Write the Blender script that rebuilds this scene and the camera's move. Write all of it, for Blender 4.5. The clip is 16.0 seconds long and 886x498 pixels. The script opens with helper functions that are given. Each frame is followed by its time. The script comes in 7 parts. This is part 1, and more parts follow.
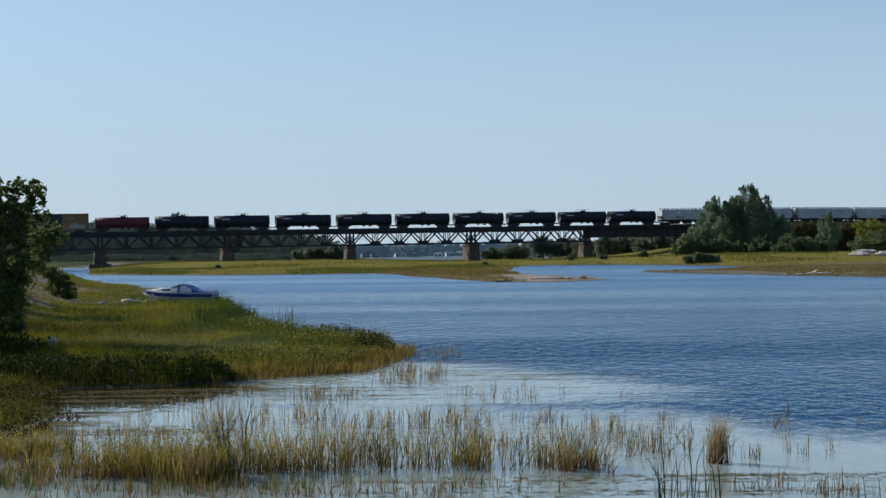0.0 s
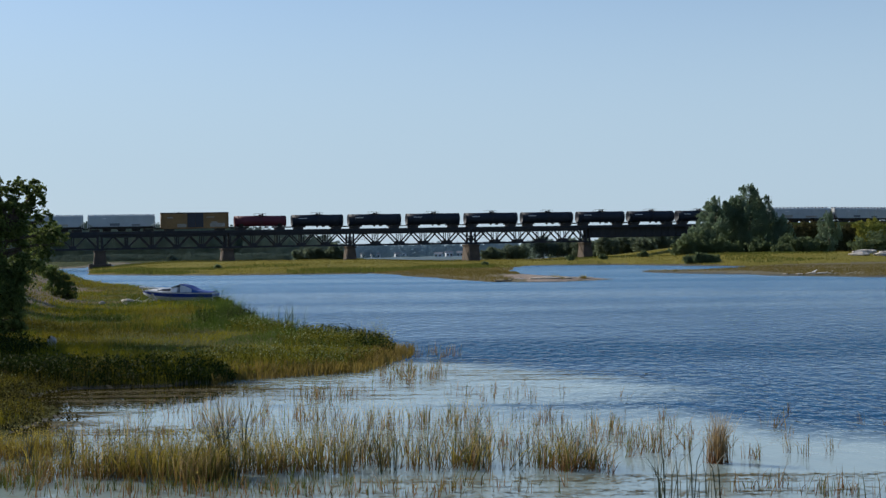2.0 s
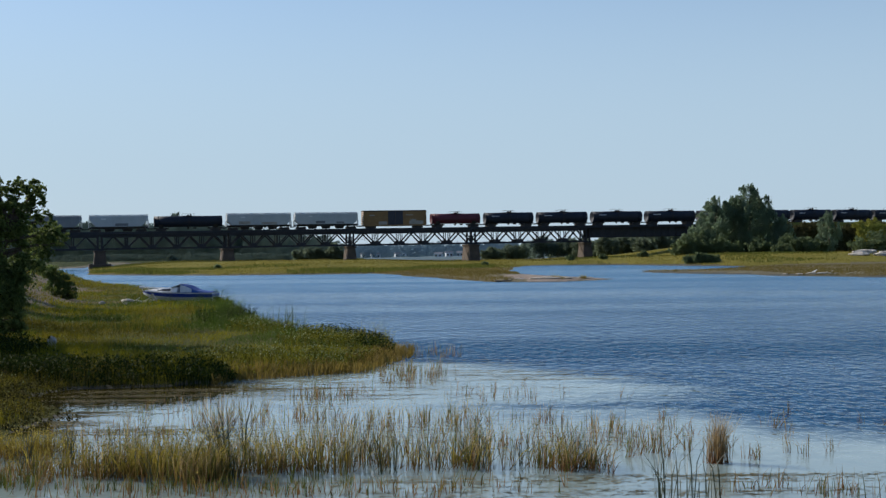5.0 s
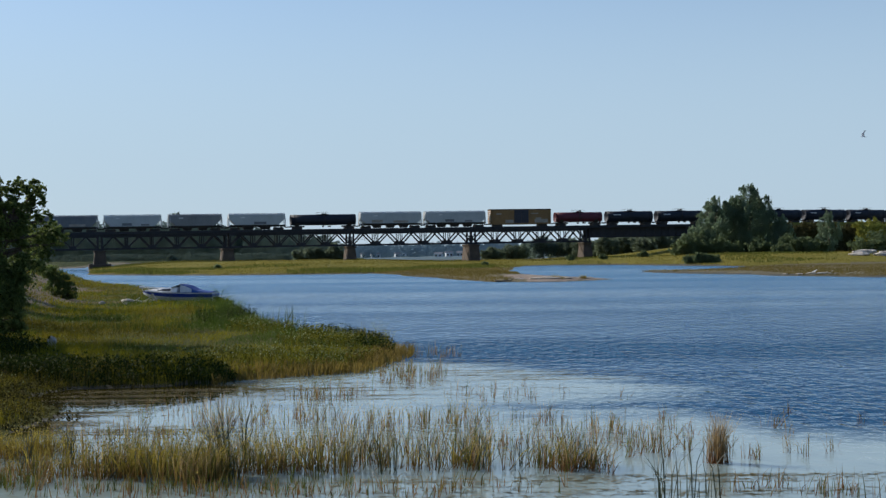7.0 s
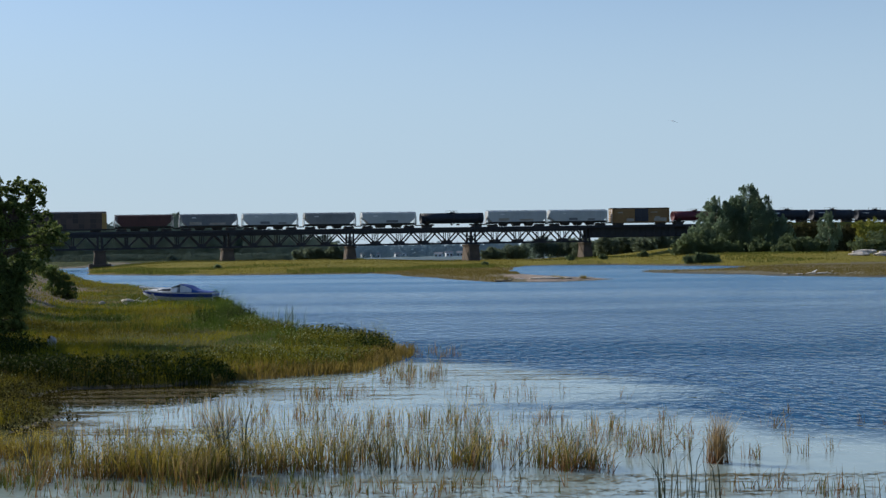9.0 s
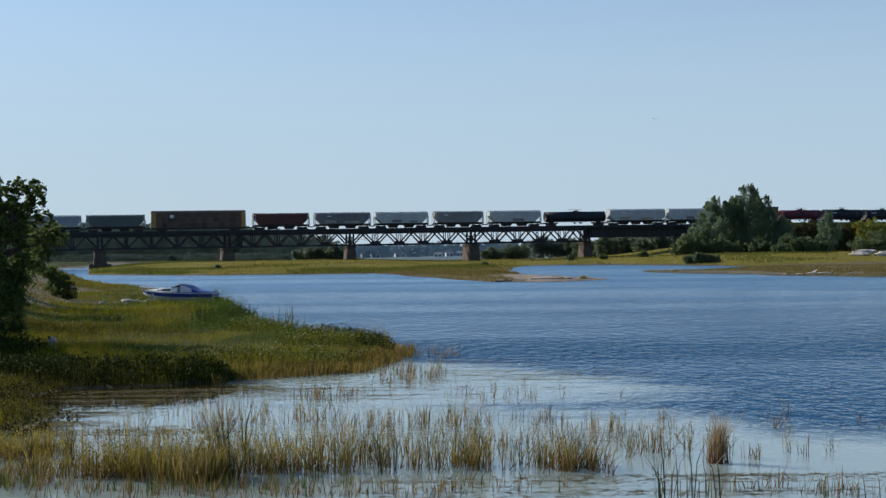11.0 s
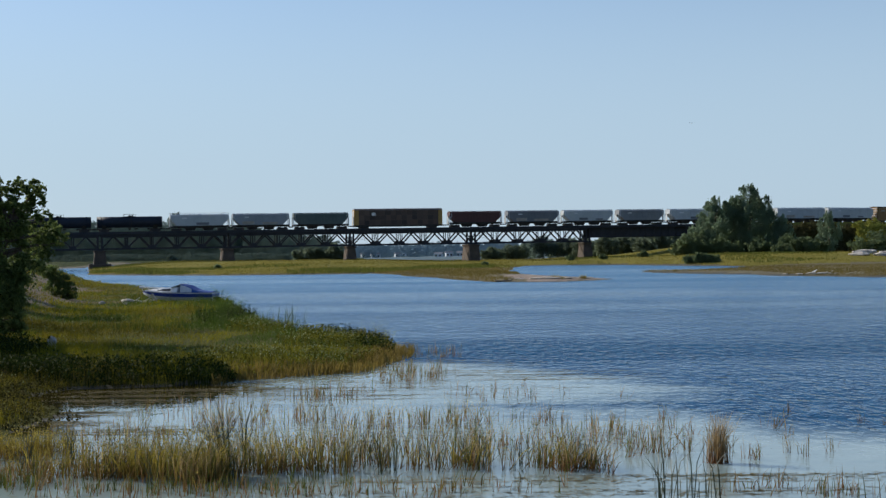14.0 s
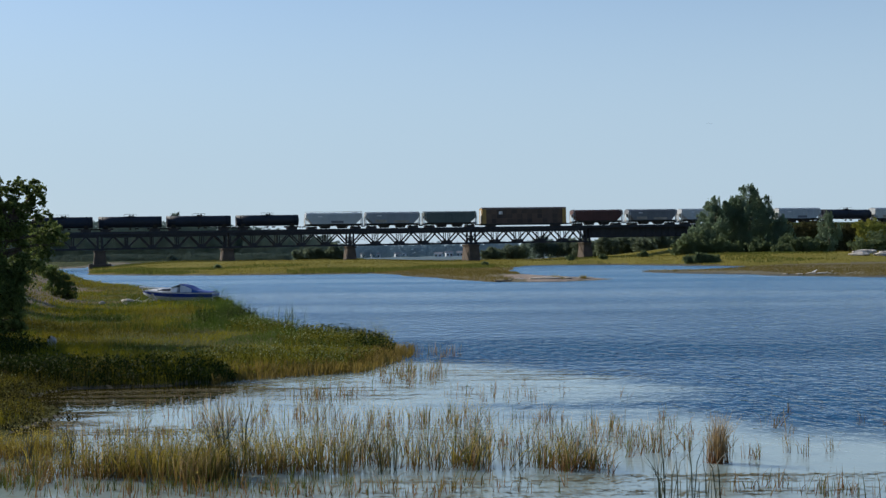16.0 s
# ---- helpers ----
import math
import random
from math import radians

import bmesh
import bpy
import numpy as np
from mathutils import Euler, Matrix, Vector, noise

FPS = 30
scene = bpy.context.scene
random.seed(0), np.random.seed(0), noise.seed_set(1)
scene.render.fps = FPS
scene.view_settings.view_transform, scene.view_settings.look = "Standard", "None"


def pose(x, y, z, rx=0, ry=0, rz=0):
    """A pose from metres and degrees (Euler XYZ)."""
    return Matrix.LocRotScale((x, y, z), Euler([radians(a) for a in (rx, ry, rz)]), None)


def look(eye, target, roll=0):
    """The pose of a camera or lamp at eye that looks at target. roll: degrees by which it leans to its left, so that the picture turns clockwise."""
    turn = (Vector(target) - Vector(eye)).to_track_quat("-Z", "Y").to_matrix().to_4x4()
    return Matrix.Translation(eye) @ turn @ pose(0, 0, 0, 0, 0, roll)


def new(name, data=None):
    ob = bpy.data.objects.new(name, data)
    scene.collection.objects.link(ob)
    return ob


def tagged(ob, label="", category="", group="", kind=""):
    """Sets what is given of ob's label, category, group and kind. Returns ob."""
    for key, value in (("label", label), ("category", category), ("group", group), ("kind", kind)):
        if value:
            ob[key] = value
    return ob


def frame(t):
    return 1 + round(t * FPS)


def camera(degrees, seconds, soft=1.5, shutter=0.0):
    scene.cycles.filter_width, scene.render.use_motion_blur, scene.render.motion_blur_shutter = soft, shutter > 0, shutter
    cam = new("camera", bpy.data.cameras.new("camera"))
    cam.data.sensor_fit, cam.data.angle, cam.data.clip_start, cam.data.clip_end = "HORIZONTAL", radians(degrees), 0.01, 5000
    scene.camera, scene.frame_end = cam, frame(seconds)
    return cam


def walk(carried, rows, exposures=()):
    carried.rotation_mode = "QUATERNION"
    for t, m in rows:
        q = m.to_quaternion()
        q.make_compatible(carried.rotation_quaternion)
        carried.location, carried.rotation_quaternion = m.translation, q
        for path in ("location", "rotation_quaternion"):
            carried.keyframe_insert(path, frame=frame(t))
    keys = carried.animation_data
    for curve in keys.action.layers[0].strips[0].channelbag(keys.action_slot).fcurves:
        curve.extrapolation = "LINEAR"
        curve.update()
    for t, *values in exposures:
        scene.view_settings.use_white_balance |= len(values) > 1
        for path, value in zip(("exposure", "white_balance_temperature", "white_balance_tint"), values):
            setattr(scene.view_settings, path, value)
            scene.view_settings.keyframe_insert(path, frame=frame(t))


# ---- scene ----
# ---- settings ----
EXPOSURE_STOPS = 0.0
SKY_STRENGTH = 0.13
LEE_FROM, LEE_TO = 31.5, 37.0
SLICK_X, SLICK_Y, SLICK_RX, SLICK_RY = -2.8, 40.6, 8.6, 7.3
WAVE_HEIGHT = 0.095
HILL = 8.0

HAZE = (0.449, 0.59, 0.727)
# silty bed colour, raised so that it also imitates sky mirrored in calm water
SHALLOW_SHEEN = (0.255, 0.33, 0.318)
DEEP = (0.012, 0.07, 0.145)
# pale blue painted into far water for the low sky it mirrors
FAR_SKY_SHEEN = (0.048, 0.15, 0.255)
# ---- camera ----
EYE = (0.0, 0.0, 3.63)
cam = camera(33.57, 16.0, soft=1.4)
VIEW = look(EYE, (0.0, 100.0, 3.823), -0.55)
walk(cam, [(0.0, VIEW), (16.0, VIEW)], [(0.0, EXPOSURE_STOPS), (16.0, EXPOSURE_STOPS)])

# ---- light ----
SUN_TO = Vector((-0.77, 0.44, 0.47)).normalized()
world = bpy.data.worlds.new("sky")
scene.world = world
world.use_nodes = True
wn = world.node_tree
wn.nodes.clear()
sky = wn.nodes.new("ShaderNodeTexSky")
sky.sky_type = "NISHITA"
sky.sun_disc = False
sky.sun_elevation = math.asin(SUN_TO.z)
sky.sun_rotation = math.atan2(SUN_TO.x, SUN_TO.y)
sky.altitude = 200
sky.air_density, sky.dust_density, sky.ozone_density = 0.9, 0.6, 4.0
back = wn.nodes.new("ShaderNodeBackground")
back.inputs["Strength"].default_value = SKY_STRENGTH
wout = wn.nodes.new("ShaderNodeOutputWorld")
# summer haze: thickest at the horizon, gone by mid sky
where = wn.nodes.new("ShaderNodeTexCoord")
split = wn.nodes.new("ShaderNodeSeparateXYZ")
wn.links.new(where.outputs["Generated"], split.inputs[0])
thin = wn.nodes.new("ShaderNodeMapRange")
thin.interpolation_type = "SMOOTHSTEP"
thin.inputs["From Min"].default_value, thin.inputs["From Max"].default_value = 0.04, 0.30
thin.inputs["To Min"].default_value, thin.inputs["To Max"].default_value = 0.86, 0.0
wn.links.new(split.outputs[2], thin.inputs["Value"])
haze = wn.nodes.new("ShaderNodeMix")
haze.data_type = "RGBA"
haze.inputs[7].default_value = (*[c / SKY_STRENGTH for c in HAZE], 1)
wn.links.new(thin.outputs[0], haze.inputs[0])
wn.links.new(sky.outputs[0], haze.inputs[6])
wn.links.new(haze.outputs[2], back.inputs["Color"])
wn.links.new(back.outputs[0], wout.inputs["Surface"])
sun = new("sun", bpy.data.lights.new("sun", "SUN"))
sun.data.energy, sun.data.angle, sun.data.color = 5.0, radians(0.5), (1.0, 0.93, 0.82)
sun.matrix_world = look((SUN_TO * 200)[:], (0, 0, 0))


# ---- materials ----
def material(name, dark, light, scale=2.0, rough=0.7, metal=0.0, bump=0.3, fine=12.0, seed_by="", translucent=0.0, low=None, low_z=(0, 1), spec=0.5, spread=0.35, vary=0.6):
    """Base colour between dark and light by noise at two scales, with relief. seed_by: island or object varies each piece;
    low: the colour towards the foot of a plant, blended over low_z (metres above the water)."""
    m = bpy.data.materials.new(name)
    m.use_nodes = True
    nt = m.node_tree
    nodes, link = nt.nodes, nt.links.new
    bsdf = nodes["Principled BSDF"]
    geo = nodes.new("ShaderNodeNewGeometry")
    tex = nodes.new("ShaderNodeTexCoord")
    n1 = nodes.new("ShaderNodeTexNoise")
    n1.inputs["Scale"].default_value, n1.inputs["Detail"].default_value = scale, 4
    n2 = nodes.new("ShaderNodeTexNoise")
    n2.inputs["Scale"].default_value, n2.inputs["Detail"].default_value = scale * fine, 3
    for n in (n1, n2):
        link(tex.outputs["Object"], n.inputs["Vector"])
    add = nodes.new("ShaderNodeMath")
    add.operation = "MULTIPLY_ADD"
    link(n2.outputs[0], add.inputs[0])
    add.inputs[1].default_value = 0.5
    link(n1.outputs[0], add.inputs[2])
    value = add.outputs[0]
    centre = 0.75
    if seed_by:
        rnd = geo.outputs["Random Per Island"]
        if seed_by == "object":
            rnd = nodes.new("ShaderNodeObjectInfo").outputs["Random"]
        mix = nodes.new("ShaderNodeMath")
        mix.operation = "MULTIPLY_ADD"
        link(rnd, mix.inputs[0])
        mix.inputs[1].default_value = vary
        half = nodes.new("ShaderNodeMath")
        half.operation = "MULTIPLY"
        half.inputs[1].default_value = 1.2 - vary
        link(value, half.inputs[0])
        link(half.outputs[0], mix.inputs[2])
        value = mix.outputs[0]
        centre = 0.9 - 0.25 * vary
    ramp = nodes.new("ShaderNodeMapRange")
    ramp.inputs["From Min"].default_value, ramp.inputs["From Max"].default_value = centre - spread, centre + spread
    link(value, ramp.inputs["Value"])
    col = nodes.new("ShaderNodeMix")
    col.data_type = "RGBA"
    col.inputs[6].default_value, col.inputs[7].default_value = (*dark, 1), (*light, 1)
    link(ramp.outputs[0], col.inputs[0])
    colour = col.outputs[2]
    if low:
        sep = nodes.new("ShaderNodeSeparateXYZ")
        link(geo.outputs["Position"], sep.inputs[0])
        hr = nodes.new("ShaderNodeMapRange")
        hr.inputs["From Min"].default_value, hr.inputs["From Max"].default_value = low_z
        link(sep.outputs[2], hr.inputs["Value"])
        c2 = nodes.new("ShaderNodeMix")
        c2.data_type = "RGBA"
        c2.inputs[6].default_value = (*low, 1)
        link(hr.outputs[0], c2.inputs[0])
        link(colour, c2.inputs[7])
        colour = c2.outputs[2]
    link(colour, bsdf.inputs["Base Color"])
    bsdf.inputs["Roughness"].default_value, bsdf.inputs["Metallic"].default_value = rough, metal
    bsdf.inputs["Specular IOR Level"].default_value = spec
    if bump:
        bp = nodes.new("ShaderNodeBump")
        bp.inputs["Strength"].default_value, bp.inputs["Distance"].default_value = bump, 0.3 / scale
        link(value, bp.inputs["Height"])
        link(bp.outputs[0], bsdf.inputs["Normal"])
    if translucent:
        tr = nodes.new("ShaderNodeBsdfTranslucent")
        link(colour, tr.inputs["Color"])
        ms = nodes.new("ShaderNodeMixShader")
        ms.inputs[0].default_value = translucent
        link(bsdf.outputs[0], ms.inputs[1])
        link(tr.outputs[0], ms.inputs[2])
        link(ms.outputs[0], nodes["Material Output"].inputs["Surface"])
    return m


def water_material():
    """Deep blue-green river: wind-roughened further out, smooth in the lee of the reeds and in drifting slicks."""
    m = bpy.data.materials.new("river_water")
    m.use_nodes = True
    nt = m.node_tree
    nodes, link = nt.nodes, nt.links.new
    bsdf = nodes["Principled BSDF"]
    bsdf.inputs["IOR"].default_value = 1.33
    geo = nodes.new("ShaderNodeNewGeometry")
    tex = nodes.new("ShaderNodeTexCoord")

    def math_node(op, a, b=None, c=None):
        n = nodes.new("ShaderNodeMath")
        n.operation = op
        for i, v in enumerate((a, b, c)):
            if v is None:
                continue
            if isinstance(v, (int, float)):
                n.inputs[i].default_value = v
            else:
                link(v, n.inputs[i])
        return n.outputs[0]

    def noise_node(vec, scale, detail, stretch):
        mp = nodes.new("ShaderNodeMapping")
        mp.inputs["Scale"].default_value = stretch
        link(vec, mp.inputs["Vector"])
        n = nodes.new("ShaderNodeTexNoise")
        n.inputs["Scale"].default_value, n.inputs["Detail"].default_value = scale, detail
        link(mp.outputs[0], n.inputs["Vector"])
        return n.outputs[0]

    def ramp(v, a, b):
        n = nodes.new("ShaderNodeMapRange")
        n.interpolation_type = "SMOOTHSTEP"
        n.inputs["From Min"].default_value, n.inputs["From Max"].default_value = a, b
        link(v, n.inputs["Value"])
        return n.outputs[0]

    sep = nodes.new("ShaderNodeSeparateXYZ")
    link(geo.outputs["Position"], sep.inputs[0])
    X, Y = sep.outputs[0], sep.outputs[1]
    wob = noise_node(geo.outputs["Position"], 0.16, 4, (1, 0.5, 1))
    wobble = math_node("MULTIPLY_ADD", wob, 14.0, -7.0)
    # the lee of the near reeds reaches to about 29 m, further out on the left side
    lee = math_node("ADD", math_node("MULTIPLY_ADD", X, 0.575, Y), wobble)
    windy_1 = ramp(lee, LEE_FROM, LEE_TO)
    # slick off the grassy point
    dx = math_node("MULTIPLY", math_node("SUBTRACT", X, SLICK_X), 1 / SLICK_RX)
    dy = math_node("MULTIPLY", math_node("SUBTRACT", math_node("MULTIPLY_ADD", X, 0.5, Y), SLICK_Y), 1 / SLICK_RY)
    rr = math_node("ADD", math_node("ADD", math_node("MULTIPLY", dx, dx), math_node("MULTIPLY", dy, dy)), math_node("MULTIPLY_ADD", noise_node(geo.outputs["Position"], 0.5, 4, (0.12, 1, 1)), 2.4, -1.2))
    windy_2 = ramp(rr, 0.5, 1.55)
    gust = ramp(noise_node(geo.outputs["Position"], 0.045, 4, (0.25, 1, 1)), 0.36, 0.66)
    # a lane of fresher wind crosses the open water beyond the point
    sway = noise_node(geo.outputs["Position"], 0.05, 3, (0.5, 1, 1))
    off = math_node("ABSOLUTE", math_node("ADD", math_node("MULTIPLY_ADD", sway, 26.0, -13.0), math_node("SUBTRACT", Y, 53.5)))
    lane = ramp(off, 11.0, 3.0)
    gust = math_node("MULTIPLY_ADD", lane, 0.9, math_node("MULTIPLY", gust, 0.6))
    ripple = math_node("MULTIPLY_ADD", windy_2, 0.8, 0.2)
    windy = math_node("MULTIPLY", math_node("MULTIPLY", windy_1, ripple), math_node("MULTIPLY_ADD", gust, 0.7, 0.5))
    # calm patches get the pale body with painted sky reflection, windy ones the blue
    body = nodes.new("ShaderNodeMix")
    body.data_type = "RGBA"
    body.inputs[6].default_value, body.inputs[7].default_value = (*SHALLOW_SHEEN, 1), (*DEEP, 1)
    link(math_node("MULTIPLY", windy_1, windy_2), body.inputs[0])
    # tea-coloured water over dark mud; its brown also paints the leafy bank's reflection
    ex = math_node("MULTIPLY", math_node("ADD", X, 8.6), 1 / 5.0)
    ey = math_node("MULTIPLY", math_node("SUBTRACT", Y, 38.2), 1 / 3.8)
    clear = ramp(math_node("ADD", math_node("MULTIPLY", ex, ex), math_node("MULTIPLY", ey, ey)), 0.45, 1.3)
    fx = math_node("MULTIPLY", math_node("ADD", X, 9.8), 1 / 2.6)
    fy = math_node("MULTIPLY", math_node("SUBTRACT", Y, 31.5), 1 / 3.0)
    clear = math_node("MINIMUM", clear, ramp(math_node("ADD", math_node("MULTIPLY", fx, fx), math_node("MULTIPLY", fy, fy)), 0.45, 1.3))
    # it lies sheltered and smooth
    windy = math_node("MULTIPLY", windy, math_node("MULTIPLY_ADD", clear, 0.9, 0.1))
    muddy = nodes.new("ShaderNodeMix")
    muddy.data_type = "RGBA"
    muddy.inputs[6].default_value = (0.034, 0.026, 0.008, 1)
    link(clear, muddy.inputs[0])
    link(body.outputs[2], muddy.inputs[7])
    w0 = noise_node(tex.outputs["Object"], 0.14, 4, (0.4, 1, 1))
    w1 = noise_node(tex.outputs["Object"], 1.5, 3, (1.1, 0.5, 1))
    w2 = noise_node(tex.outputs["Object"], 0.45, 3, (1.1, 0.6, 1))
    w3 = noise_node(tex.outputs["Object"], 5.0, 2, (0.75, 0.36, 1))
    swell = math_node("MULTIPLY_ADD", math_node("SUBTRACT", w0, 0.5), 0.3, math_node("MULTIPLY", math_node("SUBTRACT", w2, 0.5), 0.7))
    chop = math_node("MULTIPLY_ADD", math_node("SUBTRACT", w3, 0.5), 1.1, math_node("MULTIPLY", math_node("SUBTRACT", w1, 0.5), 1.7))
    streak = noise_node(geo.outputs["Position"], 0.07, 5, (0.14, 1, 1))
    # the open far water is evenly ruffled, without the steep waves of the shallows
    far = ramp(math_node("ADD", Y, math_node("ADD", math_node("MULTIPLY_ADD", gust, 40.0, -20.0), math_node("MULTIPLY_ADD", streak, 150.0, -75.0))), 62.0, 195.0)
    reach = math_node("MULTIPLY_ADD", far, -0.45, 1.15)
    waves = math_node("MULTIPLY", math_node("ADD", swell, chop), math_node("MULTIPLY_ADD", math_node("MULTIPLY", windy, reach), 0.93, math_node("MULTIPLY_ADD", clear, 0.06, 0.03)))
    bp = nodes.new("ShaderNodeBump")
    bp.inputs["Strength"].default_value, bp.inputs["Distance"].default_value = 1.0, WAVE_HEIGHT
    link(waves, bp.inputs["Height"])
    # wind waves lean: their steeper faces look up the near shore
    lean = nodes.new("ShaderNodeCombineXYZ")
    link(math_node("MULTIPLY", windy, -0.135), lean.inputs[1])
    tilt = nodes.new("ShaderNodeVectorMath")
    link(bp.outputs[0], tilt.inputs[0])
    link(lean.outputs[0], tilt.inputs[1])
    unit = nodes.new("ShaderNodeVectorMath")
    unit.operation = "NORMALIZE"
    link(tilt.outputs[0], unit.inputs[0])
    link(unit.outputs[0], bsdf.inputs["Normal"])
    link(math_node("ADD", math_node("MULTIPLY_ADD", windy, 0.09, 0.03), math_node("MULTIPLY", far, 0.12)), bsdf.inputs["Roughness"])
    # wave slopes hide one another in the wind, so less of the low sky is mirrored
    link(math_node("MULTIPLY_ADD", windy, -0.13, 0.47), bsdf.inputs["Specular IOR Level"])
    # sky reflection put into the base colour, stronger with distance
    far_sheen = nodes.new("ShaderNodeMix")
    far_sheen.data_type = "RGBA"
    far_sheen.inputs[7].default_value = (*FAR_SKY_SHEEN, 1)
    link(far, far_sheen.inputs[0])
    link(muddy.outputs[2], far_sheen.inputs[6])
    link(far_sheen.outputs[2], bsdf.inputs["Base Color"])
    return m


M = {}
M["meadow"] = material("meadow_soil", (0.045, 0.05, 0.012), (0.11, 0.105, 0.025), 0.25, 0.9, bump=0.6, spec=0.06)
M["marsh"] = material("marsh_turf", (0.11, 0.112, 0.02), (0.24, 0.2, 0.045), 0.05, 0.9, bump=0.3, fine=25, spec=0.06)
M["mud"] = material("river_mud", (0.08, 0.066, 0.024), (0.17, 0.132, 0.045), 0.08, 0.7, bump=0.5, fine=20)
M["sand"] = material("dry_sand", (0.085, 0.058, 0.036), (0.15, 0.105, 0.064), 0.3, 0.95, bump=0.4)
M["bar"] = material("pale_bar_sand", (0.17, 0.125, 0.09), (0.32, 0.25, 0.19), 0.25, 0.9, bump=0.4)
M["forest"] = material("forest_floor", (0.03, 0.045, 0.015), (0.07, 0.08, 0.03), 0.03, 0.95, bump=0.8, spec=0.06)
# far hill, its trees and shore scrub: air haze is put into these colours
M["hill"] = material("haze_tinted_hill", (0.11, 0.16, 0.18), (0.135, 0.185, 0.205), 0.008, 1.0, bump=0.3, fine=9, spec=0.06)
M["hill_leaf"] = material("haze_tinted_hill_trees", (0.19, 0.275, 0.33), (0.215, 0.305, 0.36), 0.01, 1.0, bump=0, translucent=0.75, spec=0.05)
M["willow"] = material("willow_scrub", (0.14, 0.195, 0.16), (0.185, 0.24, 0.19), 0.05, 0.8, seed_by="island", translucent=0.75, bump=0, spec=0.06, vary=0.3)
M["bed"] = material("river_bed", (0.04, 0.04, 0.025), (0.08, 0.07, 0.04), 0.3, 0.9)
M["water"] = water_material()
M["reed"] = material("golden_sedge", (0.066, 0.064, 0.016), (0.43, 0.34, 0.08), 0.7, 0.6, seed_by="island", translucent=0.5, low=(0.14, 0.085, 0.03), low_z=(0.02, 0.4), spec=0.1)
M["grass"] = material("bank_grass", (0.05, 0.063, 0.005), (0.345, 0.305, 0.018), 0.12, 0.6, seed_by="island", translucent=0.4, fine=5, spec=0.06, vary=0.4)
# leafy and broad: shade on the belt's front is put into the green
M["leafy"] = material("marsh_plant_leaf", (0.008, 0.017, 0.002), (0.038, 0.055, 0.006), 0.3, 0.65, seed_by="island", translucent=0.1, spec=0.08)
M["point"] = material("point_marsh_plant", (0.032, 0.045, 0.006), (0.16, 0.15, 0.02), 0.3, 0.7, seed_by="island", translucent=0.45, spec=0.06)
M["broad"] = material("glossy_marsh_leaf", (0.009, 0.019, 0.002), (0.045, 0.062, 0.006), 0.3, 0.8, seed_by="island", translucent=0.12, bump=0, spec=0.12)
M["rusty"] = material("rust_brown_sedge", (0.095, 0.072, 0.02), (0.27, 0.195, 0.048), 0.3, 0.6, seed_by="island", translucent=0.45, spec=0.06)
M["rush"] = material("dark_rush", (0.012, 0.022, 0.01), (0.04, 0.055, 0.022), 2, 0.5, seed_by="island", translucent=0.15)
M["islegrass"] = material("island_grass", (0.095, 0.1, 0.022), (0.3, 0.245, 0.06), 0.035, 0.7, seed_by="island", translucent=0.45, fine=6, spec=0.06, vary=0.2)
M["bark"] = material("bark", (0.05, 0.04, 0.03), (0.13, 0.1, 0.075), 5, 0.9, bump=0.8)
M["leaf"] = material("broad_leaves", (0.05, 0.08, 0.025), (0.21, 0.26, 0.08), 0.6, 0.5, seed_by="island", translucent=0.5, spec=0.06)
# far-bank leaves: base colours paled to imitate air haze over their dark sides
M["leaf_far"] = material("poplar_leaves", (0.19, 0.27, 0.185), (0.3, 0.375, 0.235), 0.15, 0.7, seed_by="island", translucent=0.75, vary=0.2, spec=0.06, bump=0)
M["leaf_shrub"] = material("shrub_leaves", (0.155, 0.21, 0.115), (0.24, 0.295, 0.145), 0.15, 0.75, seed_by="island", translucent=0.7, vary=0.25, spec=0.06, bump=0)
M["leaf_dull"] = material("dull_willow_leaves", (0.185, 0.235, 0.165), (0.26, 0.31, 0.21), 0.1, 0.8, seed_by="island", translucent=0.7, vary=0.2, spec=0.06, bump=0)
M["leaf_yellow"] = material("yellowing_leaves", (0.19, 0.21, 0.04), (0.4, 0.38, 0.075), 0.3, 0.6, seed_by="island", translucent=0.25, spec=0.06)
# pale blue-green base carries the air haze before the far woods
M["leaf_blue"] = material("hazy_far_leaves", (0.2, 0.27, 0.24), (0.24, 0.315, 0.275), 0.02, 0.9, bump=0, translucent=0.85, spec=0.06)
# bridge steel and ties: base lifted off black in place of air haze
M["steel"] = material("hazed_weathered_steel", (0.024, 0.027, 0.034), (0.046, 0.047, 0.053), 0.8, 0.8, bump=0.2, fine=8, spec=0.25)
M["pier"] = material("stained_pier_concrete", (0.045, 0.034, 0.026), (0.12, 0.085, 0.06), 0.5, 0.9, bump=0.5)
M["tie"] = material("creosoted_timber", (0.02, 0.02, 0.021), (0.042, 0.039, 0.037), 1.5, 0.9)
M["ballast"] = material("ballast", (0.12, 0.11, 0.1), (0.26, 0.24, 0.22), 1.5, 0.95, bump=0.9)
M["rail"] = material("rail_steel", (0.1, 0.07, 0.05), (0.2, 0.16, 0.13), 2, 0.5, metal=0.6)
M["black"] = material("black_tank_paint", (0.009, 0.013, 0.023), (0.02, 0.027, 0.043), 0.35, 0.65, bump=0.05, fine=6, spec=0.3)
M["maroon"] = material("maroon_tank_paint", (0.07, 0.008, 0.018), (0.12, 0.016, 0.032), 0.4, 0.7, bump=0.05)
M["under"] = material("grimy_underframe", (0.015, 0.014, 0.013), (0.05, 0.043, 0.036), 1.2, 0.8)
M["white"] = material("white_car_paint", (0.5, 0.52, 0.52), (0.72, 0.73, 0.72), 0.35, 0.5, bump=0.05)
